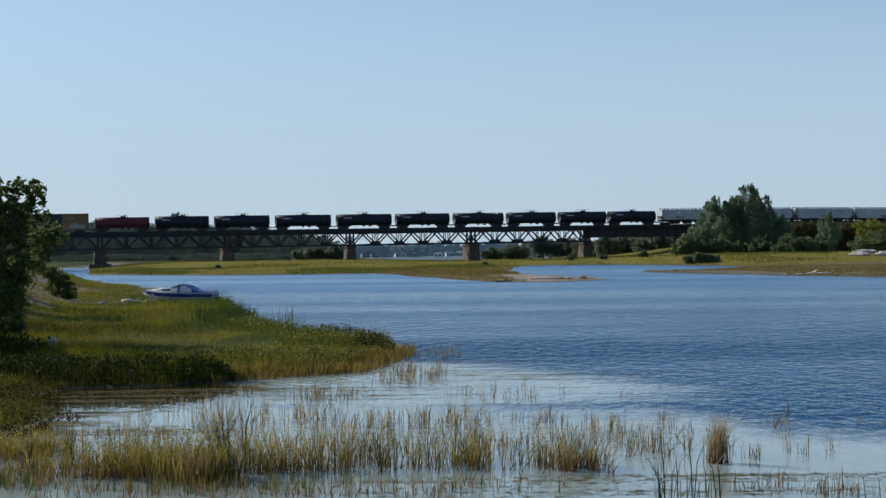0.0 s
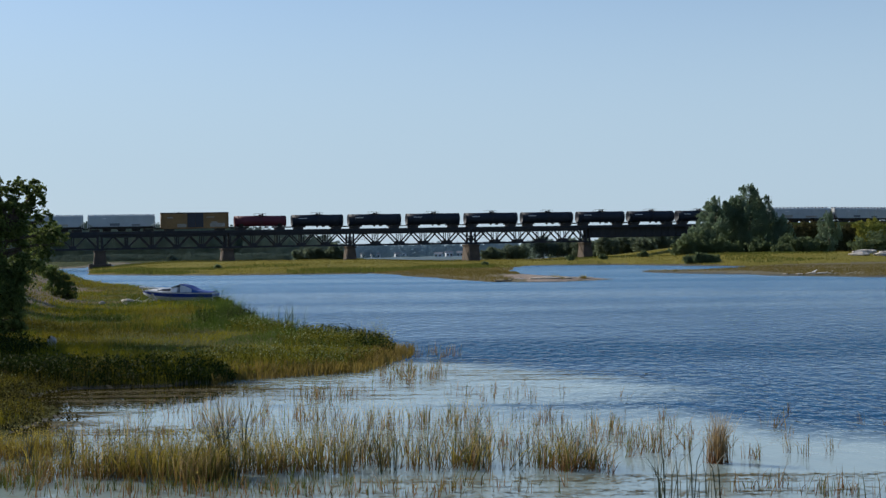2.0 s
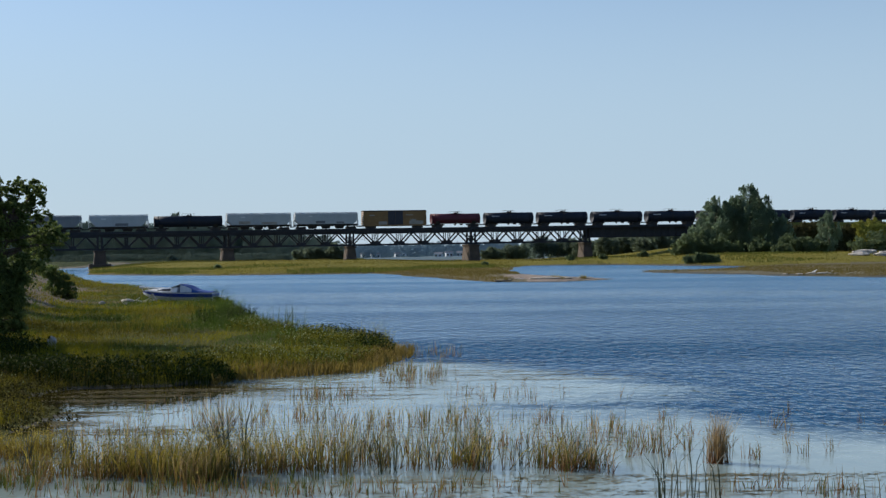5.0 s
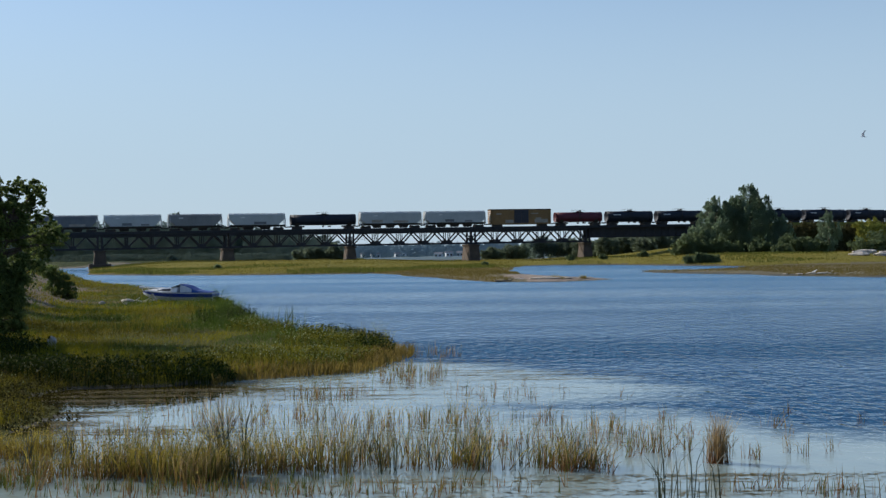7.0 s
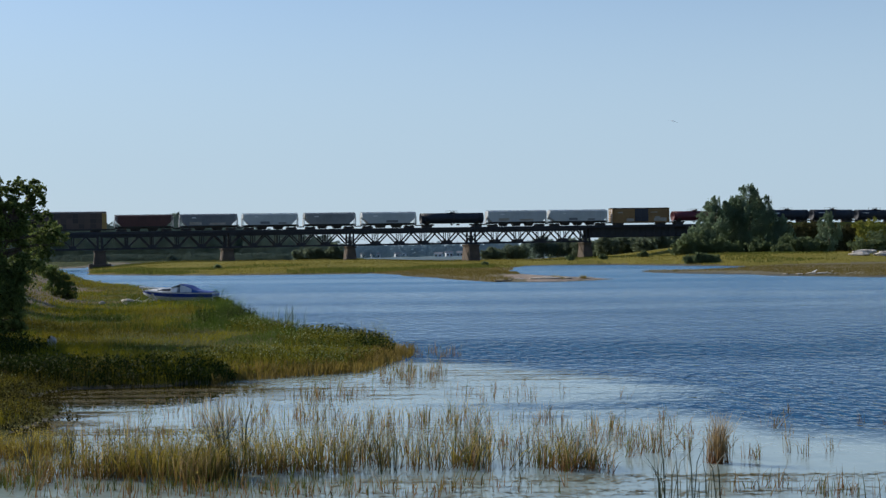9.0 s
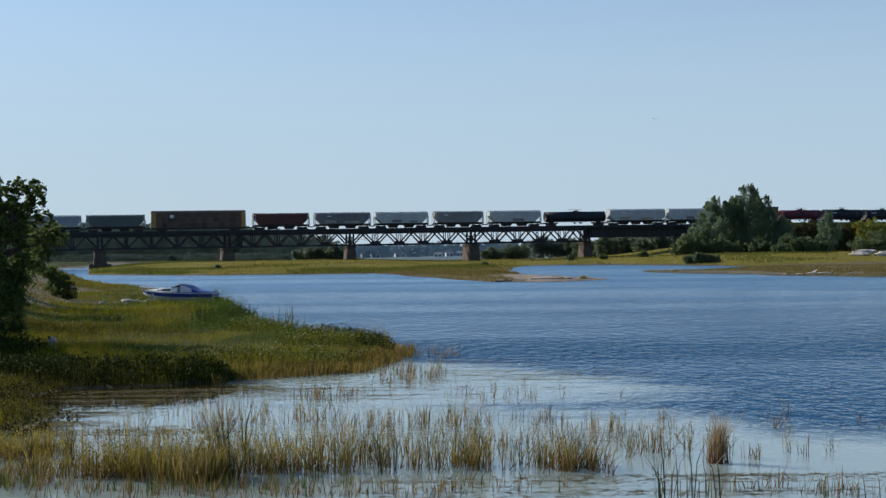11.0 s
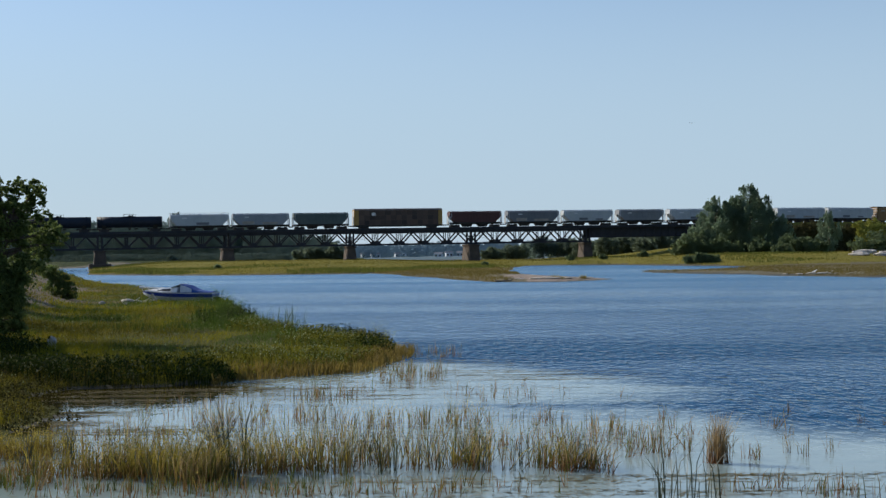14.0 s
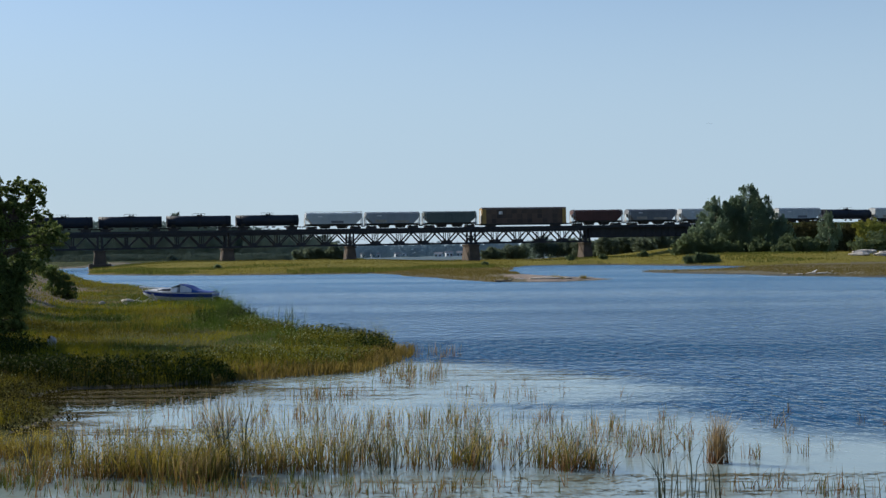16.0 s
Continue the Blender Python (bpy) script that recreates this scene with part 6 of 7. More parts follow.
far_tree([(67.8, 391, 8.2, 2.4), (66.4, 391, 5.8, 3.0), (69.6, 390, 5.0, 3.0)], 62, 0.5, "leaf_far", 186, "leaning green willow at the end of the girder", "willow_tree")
for i, (x, y, z, r) in enumerate([(62.5, 386, 4.4, 2.2), (71.5, 386, 4.4, 2.6), (77.0, 385, 4.2, 2.5), (83.0, 384, 4.4, 2.8), (64.9, 385, 5.6, 2.7), (67.5, 388, 6.2, 3.0), (90.0, 380, 5.4, 2.7), (92.5, 378, 4.6, 2.9), (95.9, 380, 4.8, 2.6), (87.4, 375, 3.6, 2.0), (57.6, 330, 1.75, 1.35), (59.9, 330, 1.6, 1.25), (55.6, 331, 1.6, 1.1), (61.6, 331, 1.4, 0.9), (41.5, 378, 1.9, 0.9), (52.5, 385, 2.6, 1.1), (9.5, 330, 0.9, 0.5), (33.0, 380, 1.9, 0.7), (-46.0, 300, 0.9, 0.6)]):
    far_tree(bushy(x, y, z, r, 300 + i), 62, 0.42, "leaf_shrub", 110 + 2 * i, "dense green shrub on the grassy far bank", "bank_shrub", "shrub", 0.1)
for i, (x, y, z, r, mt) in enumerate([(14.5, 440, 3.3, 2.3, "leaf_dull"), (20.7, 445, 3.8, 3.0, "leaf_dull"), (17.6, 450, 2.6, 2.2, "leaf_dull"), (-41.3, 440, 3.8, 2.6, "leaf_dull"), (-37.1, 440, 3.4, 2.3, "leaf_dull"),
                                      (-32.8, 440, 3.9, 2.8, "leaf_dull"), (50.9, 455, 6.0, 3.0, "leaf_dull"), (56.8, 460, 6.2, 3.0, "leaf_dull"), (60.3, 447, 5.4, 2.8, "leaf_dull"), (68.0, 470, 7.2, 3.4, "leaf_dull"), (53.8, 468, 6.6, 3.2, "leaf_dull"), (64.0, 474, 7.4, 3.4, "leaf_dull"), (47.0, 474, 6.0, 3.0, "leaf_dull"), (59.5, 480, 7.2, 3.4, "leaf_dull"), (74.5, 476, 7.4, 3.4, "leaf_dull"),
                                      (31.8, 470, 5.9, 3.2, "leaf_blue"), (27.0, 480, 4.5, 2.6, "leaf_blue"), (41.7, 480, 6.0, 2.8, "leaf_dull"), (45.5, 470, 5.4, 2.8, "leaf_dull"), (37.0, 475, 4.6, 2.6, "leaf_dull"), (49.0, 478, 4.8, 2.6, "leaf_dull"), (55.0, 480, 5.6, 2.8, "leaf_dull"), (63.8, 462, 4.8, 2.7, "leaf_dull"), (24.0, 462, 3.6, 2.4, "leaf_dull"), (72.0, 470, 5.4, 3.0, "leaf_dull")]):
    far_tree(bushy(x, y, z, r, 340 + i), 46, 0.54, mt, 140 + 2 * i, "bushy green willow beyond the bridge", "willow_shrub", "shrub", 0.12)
for i, (x, y, z, r) in enumerate([(90.0, 426, 8.2, 3.2), (95.5, 427, 8.6, 3.4), (101.0, 428, 8.4, 3.4), (106.5, 430, 8.8, 3.4), (112.0, 431, 8.4, 3.4), (118.0, 432, 8.8, 3.4), (124.0, 434, 8.4, 3.4), (130.0, 436, 8.4, 3.4)]):
    far_tree(bushy(x, y, z, r, 370 + i) + bushy(x + 0.8, y, z - r, r, 380 + i), 16, 0.6, "leaf_brush", 400 + 2 * i, "olive-brown brush at the foot of the railway embankment", "brush_shrub", "shrub", 0.12)
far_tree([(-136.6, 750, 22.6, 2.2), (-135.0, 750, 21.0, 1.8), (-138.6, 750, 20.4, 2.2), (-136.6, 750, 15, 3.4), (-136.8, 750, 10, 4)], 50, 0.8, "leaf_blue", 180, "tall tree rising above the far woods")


def canopy(lobes, leaf, cover, rs):
    """Leaf points over the uneven tops and river sides of the far crowns."""
    out = []
    for x, y, z, r in lobes:
        m = int(2 * math.pi * r * r * cover / (0.42 * leaf * leaf)) + 8
        d = rs.normal(size=(m, 3))
        d[:, 1] = np.where(rs.rand(m) < 0.85, -np.abs(d[:, 1]), d[:, 1])
        d /= np.linalg.norm(d, axis=1)[:, None]
        bumps = 0.86 + 0.16 * np.sin(d[:, 0] * 7 + z * 9) * np.sin(d[:, 2] * 6 + x * 5) + 0.2 * rs.rand(m)
        out.append(np.array([x, y, z]) + d * (r * bumps)[:, None])
    return np.concatenate(out)


def far_woods():
    """Woods on the far left shore and the wooded hill beyond the river."""
    rs = np.random.RandomState(190)
    lobes = []
    for k in range(200):
        y = 640 + 130 * rs.rand()
        x = -0.31 * y + (0.31 - 0.07) * y * (k + rs.rand()) / 200
        q = x / y
        top = np.interp(q, (-0.31, -0.17, -0.128, -0.094, -0.065), (18.5, 18.0, 15.5, 12.5, 6.5)) + 0.8 * rs.normal()
        r = 2.6 + 1.6 * rs.rand()
        lobes += [(x, y, max(top - r, 2.0), r), (x + 1, y - 2, max(top - r * 2.4, 1.5), r * 1.1), (x - 1.5, y - 3, max(top - r * 4.0, 1.5), r * 1.1)]
    pts = canopy(lobes, 0.9, 0.85, rs)
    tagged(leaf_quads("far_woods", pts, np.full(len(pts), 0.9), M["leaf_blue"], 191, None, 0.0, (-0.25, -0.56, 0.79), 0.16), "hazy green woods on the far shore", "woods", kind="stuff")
    lobes = []
    for _ in range(460):
        y = 560 + 60 * rs.rand()
        x = -0.30 * y + (0.30 - 0.075) * y * rs.rand()
        r = 0.8 + 1.2 * rs.rand()
        lobes.append((x, max(y, 560 + 0.3 * (x + 60)), 0.8 + r * 0.6, r))
    pts = canopy(lobes, 0.55, 1.35, rs)
    tagged(leaf_quads("shore_willows", pts, np.full(len(pts), 0.55), M["willow"], 193, None, 0.0, (-0.3, -0.55, 0.78), 0.2), "grey-green willow scrub along the far shore", "scrub", kind="stuff")
    lobes = []
    for _ in range(1250):
        y = 835 + 1350 * rs.rand() ** 1.4
        x = y * (-0.12 + 0.36 * rs.rand())
        r = 2.0 + 2.0 * rs.rand()
        lobes.append((x, y, ground_z(x, y) + r * 0.5, r))
    pts = canopy(lobes, 1.5, 0.7, rs)
    tagged(leaf_quads("hill_woods", pts, np.full(len(pts), 1.5), M["hill_leaf"], 195, None, 0.0, (0, -0.6, 0.8), 0.15), "wooded hill across the river, haze painted into its blue-green", "woods", kind="stuff")


far_woods()


def island_grass():
    x, y, rs = scatter_bank(260000, 15, 165, 440, 17.5)
    z, cover = land(x, y)
    d = np.maximum(shore_distance(ISLAND, x, y), shore_distance(SPIT, x, y))
    t = value_noise(x, y, 14, 25)
    low = (cover == 3) & (t > 0.3) & (rs.rand(len(x)) < 0.5) & (shore_distance(SPIT, x, y) < -3) & (y > 178) & (y < 330)
    on_spit = (shore_distance(SPIT, x, y) > -1) & (cover == 3) & (x < 40) & (rs.rand(len(x)) < 0.9 * smoothstep((9 + 6 * (t - 0.5) + 0.3 * np.clip(y - 205, 0, 60) - x) / 5))
    low = low | on_spit
    grown = (cover == 2) & (rs.rand(len(x)) < 0.35 + 0.6 * t)
    for keep, hh, mat, nm, label in ((grown, 0.09 + 0.24 * t, "islegrass", "island_grass", "yellow-green marsh grass on the low island and far bank"), (low, 0.14 + 0.16 * t, "flatgrass", "flat_grass", "short olive-brown grass on the mud flats")):
        n = int(keep.sum())
        h = hh[keep] * (0.6 + 0.6 * rs.rand(n))
        w = 0.00028 * np.hypot(x[keep], y[keep]) * (0.6 + 0.8 * rs.rand(n))
        tagged(blades(nm, x[keep], y[keep], z[keep], h, w, h * (0.1 + 0.4 * rs.rand(n)), M[mat], 55), label, "grass", kind="stuff")


M["flatgrass"] = material("olive_flat_grass", (0.09, 0.08, 0.02), (0.2, 0.15, 0.045), 0.05, 0.8, seed_by="island", translucent=0.5, spec=0.06, vary=0.25)
island_grass()


def island_sedge():
    """Darker sedge along the water's edge of the island and in hollows."""
    x, y, rs = scatter_bank(160000, 16, 240, 400, 15)
    z, cover = land(x, y)
    d = shore_distance(ISLAND, x, y)
    t = value_noise(x, y, 18, 26)
    keep = (cover == 2) & (((d < 5 + 9 * t) & (t > 0.45) & (x < 12)) | ((t > 0.72) & (rs.rand(len(x)) < 0.4)))
    x, y, z = x[keep], y[keep], z[keep]
    n = len(x)
    h = 0.55 * (0.5 + 0.6 * rs.rand(n))
    ob = blades("island_sedge", x, y, z, h, 0.00028 * np.hypot(x, y) * (0.6 + 0.8 * rs.rand(n)), h * (0.1 + 0.3 * rs.rand(n)), M["sedge"], 58)
    tagged(ob, "darker green sedge along the island's edge", "sedge", kind="stuff")


M["sedge"] = material("green_sedge", (0.05, 0.07, 0.014), (0.15, 0.16, 0.035), 0.06, 0.7, seed_by="island", translucent=0.5, spec=0.06, vary=0.25)
island_sedge()


for x, y, n, h, sd in ((13.4, 177.5, 90, 0.95, 401), (14.3, 178.2, 80, 0.7, 403), (17.2, 181.0, 90, 0.8, 405), (11.0, 176.0, 64, 0.35, 407)):
    rush_clump(x, y, n, h, sd, "tan grass sprigs on the sandy spit", "reed", 0.06, 0.25, 0.3)


# ---- the boat on the bank ----
def build_boat():
    """Small cabin cruiser on its trailer, bow towards -x."""
    z = ground_z(-20.2, 111.5)
    boat = thing("cabin_boat", Matrix.Translation((-19.95, 111.5, z - 0.11)) @ Matrix.Rotation(radians(-8), 4, "Z"), "white cabin boat with blue stripe and canvas on the bank", "boat")
    stations = [(-2.95, 0.03, 0.92, 0.66), (-2.5, 0.45, 0.88, 0.4), (-1.8, 0.8, 0.83, 0.18), (-0.8, 1.05, 0.78, 0.06), (0.6, 1.12, 0.74, 0.02), (2.0, 1.1, 0.72, 0.0), (2.75, 1.05, 0.72, 0.0)]

    def ring(x, w, top, keel, lo, hi):
        zl, zh = keel + (top - keel) * lo, keel + (top - keel) * hi
        wl, wh = w * (0.55 + 0.45 * lo ** 0.6), w * (0.55 + 0.45 * hi ** 0.6)
        return [(x, -wl, zl), (x, -wh, zh), (x, wh, zh), (x, wl, zl)] if lo > 0 else [(x, 0, zl), (x, -wl, zl + 0.1 * (top - keel)), (x, -wh, zh), (x, wh, zh), (x, wl, zl + 0.1 * (top - keel))]

    part("hull", add_loft(bmesh.new(), [ring(*s, 0.0, 0.55) for s in stations]), M["gel"], boat)
    part("hull_stripe", add_loft(bmesh.new(), [ring(*s, 0.552, 0.93) for s in stations]), M["stripe"], boat, "broad blue hull stripe")
    part("gunwale", add_loft(bmesh.new(), [ring(*s, 0.932, 1.0) for s in stations]), M["gel"], boat)
    deck = [(-2.8, 0.12, 0.92, 0.95), (-2.0, 0.6, 0.87, 1.02), (-1.2, 0.85, 0.82, 1.12), (-0.45, 0.92, 0.8, 1.15), (0.0, 0.92, 0.79, 1.17)]
    cabin = part("cabin", add_loft(bmesh.new(), [[(x, -w, zb), (x, -w * 0.7, zt), (x, w * 0.7, zt), (x, w, zb)] for x, w, zb, zt in deck]), M["gel"], boat, "white moulded cabin top")
    for y in (-1, 1):
        part("cabin_window", add_loft(bmesh.new(), [[(-1.55, y * 0.8, 0.93), (-0.5, y * 0.935, 0.9), (-0.45, y * 0.86, 1.06), (-1.1, y * 0.79, 1.03)], [(-1.55, y * 0.83, 0.93), (-0.5, y * 0.965, 0.9), (-0.45, y * 0.89, 1.06), (-1.1, y * 0.82, 1.03)]]), M["smoked"], cabin, "dark smoked side window")
    ws = part("windshield", add_loft(bmesh.new(), [[(-0.5, -0.75, 1.12), (-0.5, 0.75, 1.12), (0.25, 0.66, 1.38), (0.25, -0.66, 1.38)], [(-0.46, -0.75, 1.11), (-0.46, 0.75, 1.11), (0.29, 0.66, 1.37), (0.29, -0.66, 1.37)]]), M["vinyl"], boat, "pale raked windshield")
    bm = bmesh.new()
    for y in (-0.78, 0, 0.78):
        add_bar(bm, (-0.52, y, 1.12), (0.27, y * 0.88, 1.41), 0.05, 0.05)
    add_bar(bm, (0.27, -0.7, 1.41), (0.27, 0.7, 1.41), 0.05, 0.05)
    part("windshield_frame", bm, M["alu"], ws)
    cover = [(0.25, 0.93, 1.37), (0.75, 1.02, 1.26), (1.2, 1.05, 1.03), (1.55, 1.05, 0.9), (2.2, 1.04, 0.82), (2.72, 1.02, 0.78)]
    canvas = part("canvas_cover", add_loft(bmesh.new(), [[(x, -w, 0.76), (x, -w * 0.86, zt), (x, 0, zt + 0.06), (x, w * 0.86, zt), (x, w, 0.76)] for x, w, zt in cover]), M["canvas"], boat, "blue canvas cockpit cover")
    for y in (-1, 1):
        for x0, x1 in ((0.28, 0.74), (0.755, 1.18)):
            def side(x, f):
                k = [q for q in cover if q[0] <= x][-1]
                n = cover[cover.index(k) + 1]
                t = (x - k[0]) / (n[0] - k[0])
                w, zt = k[1] + t * (n[1] - k[1]), k[2] + t * (n[2] - k[2])
                return (x, y * (w * (1 - 0.14 * f) + 0.015), 0.76 + f * (zt - 0.76))
            quad = [side(x0, 0.06), side(x1, 0.06), side(x1, 0.93), side(x0, 0.93)]
            part("vinyl_window", add_loft(bmesh.new(), [quad, [(p[0], p[1] + 0.012 * y, p[2]) for p in quad]]), M["vinyl"], canvas, "grey clear-vinyl side window")
    bm = bmesh.new()
    for y in (-1, 1):
        rail = [(-3.0, y * 0.05, 1.17), (-2.3, y * 0.5, 1.12), (-1.5, y * 0.8, 1.08)]
        for a, b in zip(rail, rail[1:]):
            add_bar(bm, a, b, 0.08, 0.08)
        for p, zz in zip(rail, (0.95, 0.9, 0.85)):
            add_bar(bm, p, (p[0], p[1], zz), 0.035, 0.035)
    part("bow_rail", bm, M["alu"], boat)
    part("anchor_roller", box(-3.25, -2.8, -0.12, 0.12, 1.08, 1.26, 0.04), M["gel"], boat)
    part("stern_drive", add_loft(bmesh.new(), [[(2.75, -0.2, 0.1), (2.75, 0.2, 0.1), (2.75, 0.2, 0.5), (2.75, -0.2, 0.5)], [(3.1, -0.12, -0.1), (3.1, 0.12, -0.1), (3.15, 0.12, 0.35), (3.15, -0.12, 0.35)]]), M["under"], boat)
    part("swim_platform", box(2.75, 3.2, -0.85, 0.85, 0.42, 0.48, 0.02), M["gel"], boat)
    st = thing("boat_stand", Matrix.Translation((-21.75, 109.4, ground_z(-21.75, 109.4))) @ Matrix.Rotation(radians(-8), 4, "Z"), "pale wooden trestle stand by the boat's bow", "boat stand")
    for a, b in (((-0.45, 0, 0), (0.1, 0, 0.6)), ((0.45, 0, 0), (0.1, 0, 0.6)), ((0.1, 0.5, 0), (0.1, 0, 0.6))):
        part("leg", add_bar(bmesh.new(), a, b, 0.09, 0.09), M["plank"], st)
    part("cross_bar", add_bar(bmesh.new(), (-0.25, 0, 0.2), (0.35, 0, 0.2), 0.06, 0.06), M["plank"], st)


build_boat()


def boulder(name, x, y, sx, sy, sz, mat, seed, label, category, sink=0.25, group=""):
    rs = random.Random(seed)
    bm = bmesh.new()
    bmesh.ops.create_icosphere(bm, subdivisions=3, radius=1.0)
    off = Vector((rs.random() * 50, rs.random() * 50, rs.random() * 50))
    for v in bm.verts:
        k = 1 + 0.45 * noise.noise(v.co * 1.1 + off) + 0.15 * noise.noise(v.co * 3.5 + off)
        v.co = Vector((v.co.x * sx * k, v.co.y * sy * k, v.co.z * sz * k))
    ob = part(name, bm, M[mat], None)
    ob.matrix_basis = Matrix.Translation((x, y, ground_z(x, y) + sz * (1 - sink * 2))) @ Matrix.Rotation(rs.random() * 6.28, 4, "Z")
    return tagged(ob, label, category, group)


boulder("boulder", -13.75, 51.6, 0.2, 0.17, 0.22, "rock", 1, "small pale boulder in the meadow grass", "rock", 0.05)
boulder("boulder", -24.1, 103.6, 0.22, 0.14, 0.13, "rock", 2, "pale boulder in tall grass near the boat", "rock", 0.05)
boulder("boulder", -22.2, 102.5, 0.13, 0.12, 0.1, "rock", 12, "pale boulder in tall grass near the boat", "rock", 0.05)
for i, (x, y, sx, sy, sz) in enumerate([(97.0, 342, 2.2, 1.4, 0.45), (101.0, 338, 2.0, 1.5, 0.5), (99.0, 348, 2.1, 1.3, 0.6), (104.0, 345, 1.9, 1.3, 0.5), (105.6, 336, 1.8, 1.0, 0.36), (102.4, 351, 1.5, 1.1, 0.6)]):
    boulder("rock_slab", x, y, sx, sy, sz, "rock", 20 + i, "long pale limestone slab on the far bank", "rock", 0.2, "limestone slabs")
for i, (x, y, s) in enumerate([(47.2, 194.5, 0.9), (48.6, 195.5, 0.7), (50.4, 194.8, 1.2), (52.3, 195.8, 0.6), (45.6, 196.0, 0.5)]):
    boulder("shore_stone", x, y, s * 0.7, s * 0.5, s * 0.13, "rock", 30 + i, "flat pale stone on the mud flat", "rock", 0.2, "stones on the mud flat")
for i, (x, y, s) in enumerate([(11.0, 176.5, 0.9), (12.6, 177.5, 1.3), (15.2, 179.0, 0.8), (17.5, 182.0, 0.9), (9.2, 178.0, 0.7)]):
    boulder("shore_stone", x, y, s * 1.2, s * 0.7, s * 0.12, "rock", 40 + i, "low pale stone on the bare spit", "rock", 0.2, "lumps on the spit")


def drift_log(x, y, L, r, yaw, mat, label, seed):
    rs = np.random.RandomState(seed)
    z = max(ground_z(x, y), 0.0) + r * 0.7
    ob = thing("drift_log", Matrix.Translation((x, y, z)) @ Matrix.Rotation(radians(yaw), 4, "Z"), label, "driftwood")
    pts = [(L * (t - 0.5), 0.08 * rs.normal(), 0.05 * rs.normal()) for t in np.linspace(0, 1, 6)]
    part("stem", add_tube(bmesh.new(), pts, [r, r * 0.95, r * 0.9, r * 0.8, r * 0.6, r * 0.35], 8), M[mat], ob, smooth=True)
    for k in (2, 3, 4):
        p = Vector(pts[k])
        e = p + Vector((0.4 + 0.3 * rs.rand(), rs.normal() * 0.3, 0.25 + 0.2 * rs.rand()))
        part("branch_stub", add_tube(bmesh.new(), [p, (p + e) / 2, e], [r * 0.4, r * 0.3, r * 0.1], 6), M[mat], ob)
    return ob


drift_log(7.2, 173.5, 2.2, 0.14, 8, "bark", "dark waterlogged log at the tip of the spit", 1)
drift_log(50.0, 194.2, 3.6, 0.12, 4, "plank", "bleached log lying on the mud flat", 4)
drift_log(54.6, 194.8, 2.4, 0.09, -3, "plank", "bleached log lying on the mud flat", 5)
drift_log(-22.2, 106.8, 2.3, 0.17, 3, "plank", "bleached driftwood pole lying in the grass", 2)

# houses of the far shore
rs_h = random.Random(5)


def house(x, y, w, d, h, yaw):
    ob = thing("lake_cottage", Matrix.Translation((x, y, ground_z(x, y) - 0.3)) @ Matrix.Rotation(yaw, 4, "Z"), "small pale cottage with a grey gabled roof on the far shore", "house", "cottages on the far shore")
    wall = part("wall", box(-w / 2, w / 2, -d / 2, d / 2, 0, h), M["house"], ob)
    part("roof", add_loft(bmesh.new(), [[(xx, -d / 2 - 0.3, h), (xx, 0, h + d * 0.32), (xx, d / 2 + 0.3, h)] for xx in (-w / 2 - 0.3, w / 2 + 0.3)]), M["roof"], ob)
    for k in (-1, 1):
        part("window", box(-0.5, 0.5, -0.04, 0.04, -0.5, 0.5), M["smoked"], wall).matrix_basis = Matrix.Translation((k * w * 0.25, -d / 2 - 0.03, h * 0.55))


for px, y in ((-0.053, 860), (-0.046, 850), (-0.031, 900), (-0.025, 960), (-0.019, 930), (-0.003, 832), (0.004, 840), (0.012, 834), (-0.012, 990)):
    house(px * y, y, 3.4 + 2.0 * rs_h.random(), 3.2, 1.9 + 0.5 * rs_h.random(), rs_h.uniform(-0.4, 0.4))


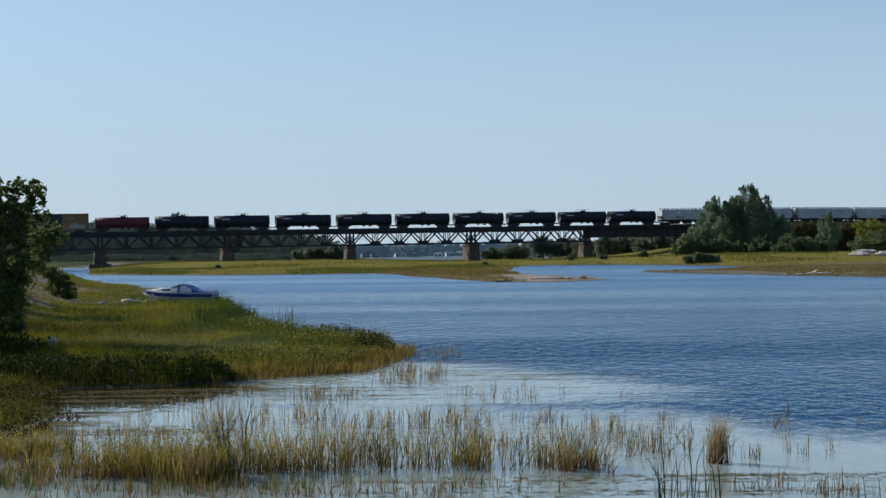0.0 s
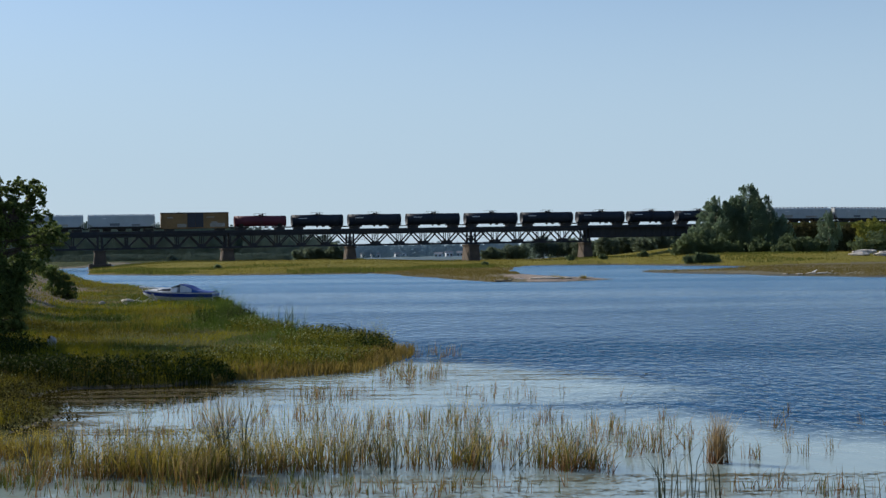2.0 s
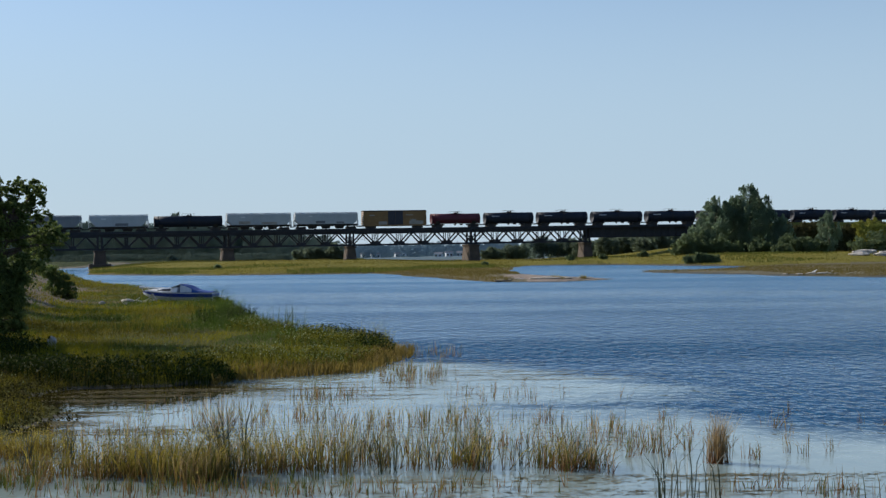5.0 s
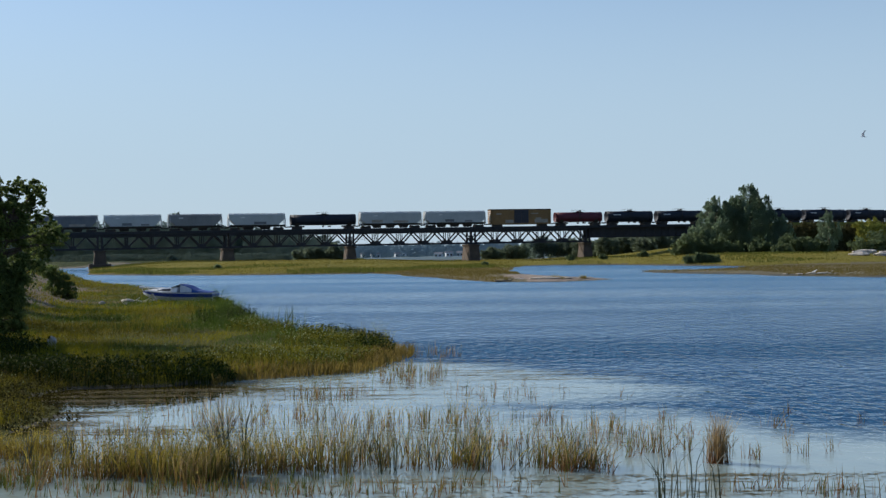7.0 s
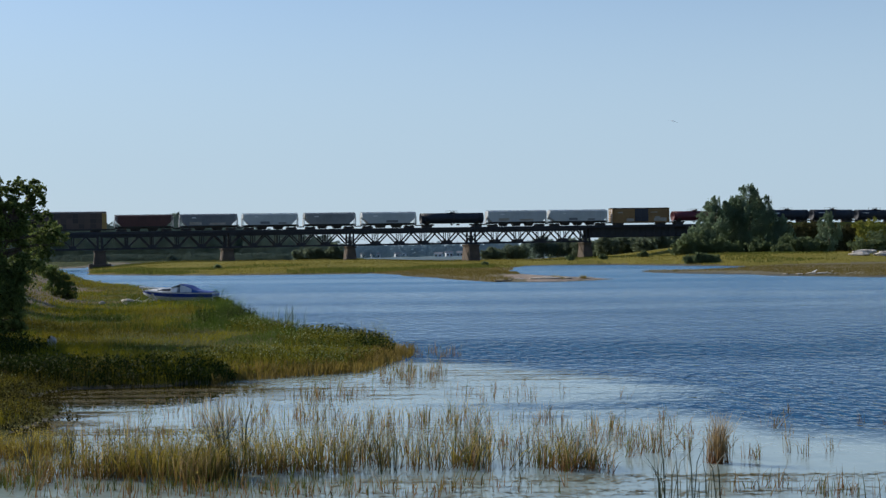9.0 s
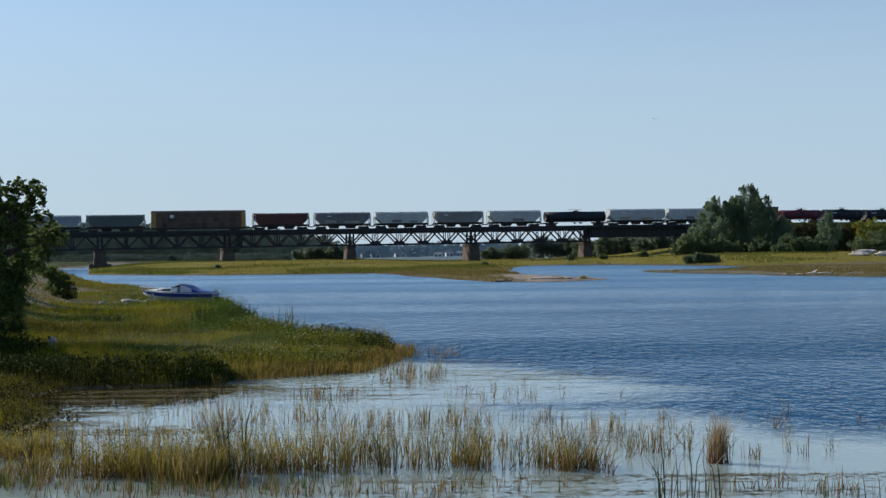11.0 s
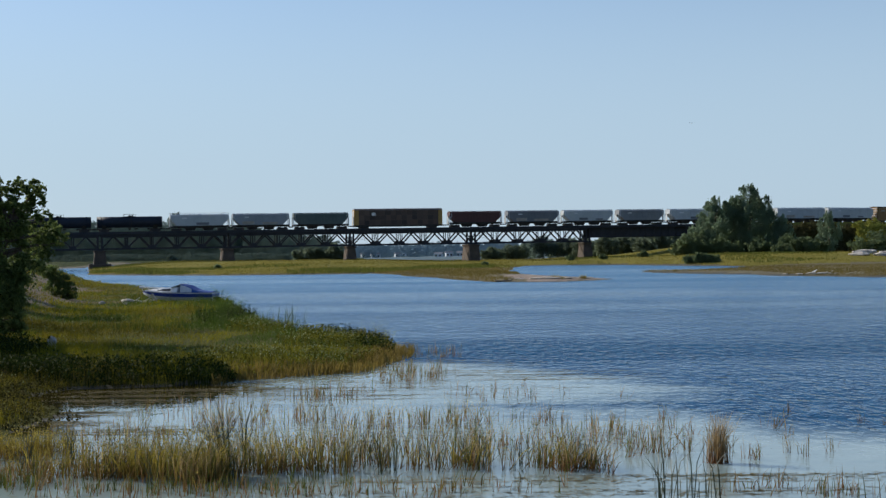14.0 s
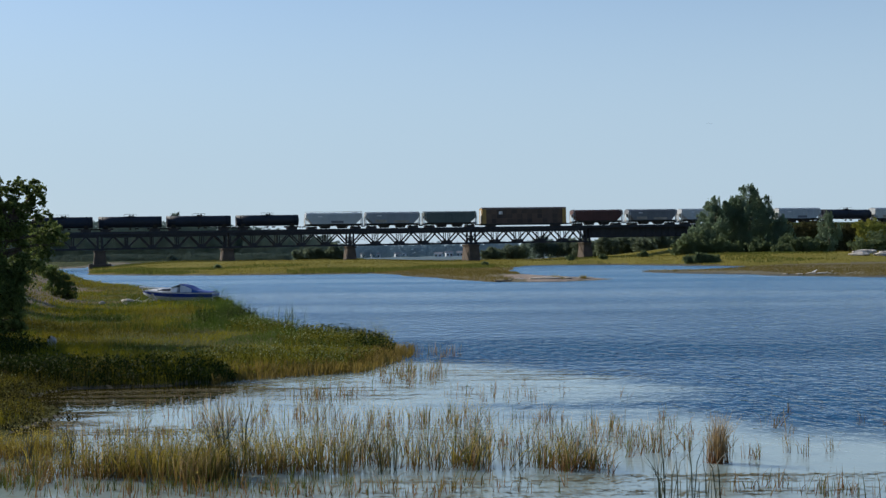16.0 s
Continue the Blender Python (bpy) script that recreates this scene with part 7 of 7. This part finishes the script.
# ---- the gull ----
def build_gull():
    gull = thing("gull", Matrix.Translation((41.4, 140, 14.2)), "white gull with grey wings flying over the river", "bird")
    rings = []
    for x, r in ((-0.3, 0.02), (-0.2, 0.06), (-0.02, 0.085), (0.12, 0.075), (0.2, 0.05), (0.27, 0.05), (0.31, 0.02)):
        rings.append([(x, r * math.cos(a), r * 0.9 * math.sin(a)) for a in (2 * math.pi * k / 10 for k in range(10))])
    body = part("body", add_loft(bmesh.new(), rings), M["feather"], gull, "white body", True)
    part("beak", add_loft(bmesh.new(), [[(0.3, -0.015, -0.01), (0.3, 0.015, -0.01), (0.3, 0, 0.015)], [(0.37, -0.003, -0.012), (0.37, 0.003, -0.012), (0.37, 0, -0.006)]]), M["yellow"], body)
    part("tail", add_loft(bmesh.new(), [[(-0.26, -0.04, 0.0), (-0.26, 0.04, 0.0), (-0.26, 0.04, 0.015), (-0.26, -0.04, 0.015)], [(-0.44, -0.1, 0.0), (-0.44, 0.1, 0.0), (-0.44, 0.1, 0.01), (-0.44, -0.1, 0.01)]]), M["feather"], gull)
    wings = []
    for sgn in (-1, 1):
        sec = [(0.0, 0.14, -0.12, 0.02), (0.25, 0.15, -0.1, 0.016), (0.42, 0.12, -0.09, 0.012), (0.62, 0.02, -0.14, 0.007), (0.74, -0.12, -0.16, 0.003)]
        rr = [[(a, sgn * y, -t), (b, sgn * y, -t * 0.3), (b, sgn * y, t * 0.3), (a, sgn * y, t)] for y, a, b, t in sec]
        w = part("wing", add_loft(bmesh.new(), rr), M["mantle"], gull, "long grey wing")
        w.location = (0.02, sgn * 0.05, 0.04)
        part("wing_tip", add_loft(bmesh.new(), [[(0.0, sgn * 0.6, -0.01), (-0.15, sgn * 0.6, -0.01), (-0.15, sgn * 0.6, 0.01), (0.0, sgn * 0.6, 0.01)], [(-0.13, sgn * 0.76, -0.006), (-0.17, sgn * 0.76, -0.006), (-0.17, sgn * 0.76, 0.006), (-0.13, sgn * 0.76, 0.006)]]), M["under"], w, "dark wing tip")
        wings.append(w)
    return gull, wings


GULL, WINGS = build_gull()
# a second gull stands on the stones of the mud flat
g2 = thing("standing_gull", Matrix.Translation((49.2, 194.6, ground_z(49.2, 194.6) + 0.34)), "small white gull standing on flat stones", "bird")
part("body", add_loft(bmesh.new(), [[(x, r * math.cos(a), z + r * math.sin(a)) for a in (2 * math.pi * k / 10 for k in range(10))] for x, r, z in ((-0.3, 0.02, -0.02), (-0.15, 0.08, 0.0), (0.02, 0.11, 0.03), (0.14, 0.08, 0.1), (0.2, 0.07, 0.2), (0.26, 0.06, 0.24), (0.3, 0.02, 0.23))]), M["feather"], g2, smooth=True)
for yy in (-0.04, 0.04):
    part("leg", add_bar(bmesh.new(), (0.0, yy, -0.36), (0.02, yy, -0.02), 0.015, 0.015), M["yellow"], g2)


# ---- what moves ----
# seconds, place, heading in degrees
GULL_PATH = [(0.0, 170.0, 186.0, 11.0, 178),
             (4.0, 108.0, 184.0, 13.0, 178),
             (6.0, 67.0, 182.0, 15.4, 177),
             (6.9, 53.2, 180.0, 17.19, 176),
             (7.2, 49.02, 183.0, 17.55, 174),
             (7.6, 43.86, 188.0, 18.77, 166),
             (8.0, 40.0, 196.0, 20.1, 148),
             (8.4, 37.41, 206.0, 21.7, 126),
             (8.8, 35.4, 214.0, 22.26, 112),
             (9.2, 33.99, 224.0, 23.49, 104),
             (10.2, 34.7, 245.0, 25.53, 96),
             (11.3, 39.91, 270.0, 27.59, 88),
             (12.5, 46.66, 295.0, 29.25, 80),
             (14.0, 54.85, 322.0, 31.33, 76),
             (16.0, 65.0, 355.0, 33.9, 74)]
WING_BEATS = [(0.0, 10), (6.7, 10), (6.85, -20), (7.0, 62), (7.15, -15), (7.3, 66), (7.45, -15), (7.6, 40), (7.75, -20), (7.9, 8), (8.05, -25), (8.2, 10), (8.35, 20), (8.5, 6), (8.8, -14), (9.1, -10), (9.5, 20), (9.8, -20), (10.2, 25), (10.6, -15), (11.0, 20), (11.4, 2), (13.0, 6), (16.0, 2)]


def motions():
    for car, s, L in CARS:
        walk(car, [(float(t), car_pose(s + SPEED * t, L)) for t in range(17)])
    rows = [(t, pose(x, y, z, 8, -4, yaw)) for t, x, y, z, yaw in GULL_PATH]
    walk(GULL, rows)
    for w, sgn in zip(WINGS, (-1, 1)):
        walk(w, [(t, pose(0.02, sgn * 0.05, 0.04, sgn * a)) for t, a in WING_BEATS])
    walk(water, [(0.0, pose(0, 0, 0)), (16.0, pose(2.5, -2.0, 0))])


motions()
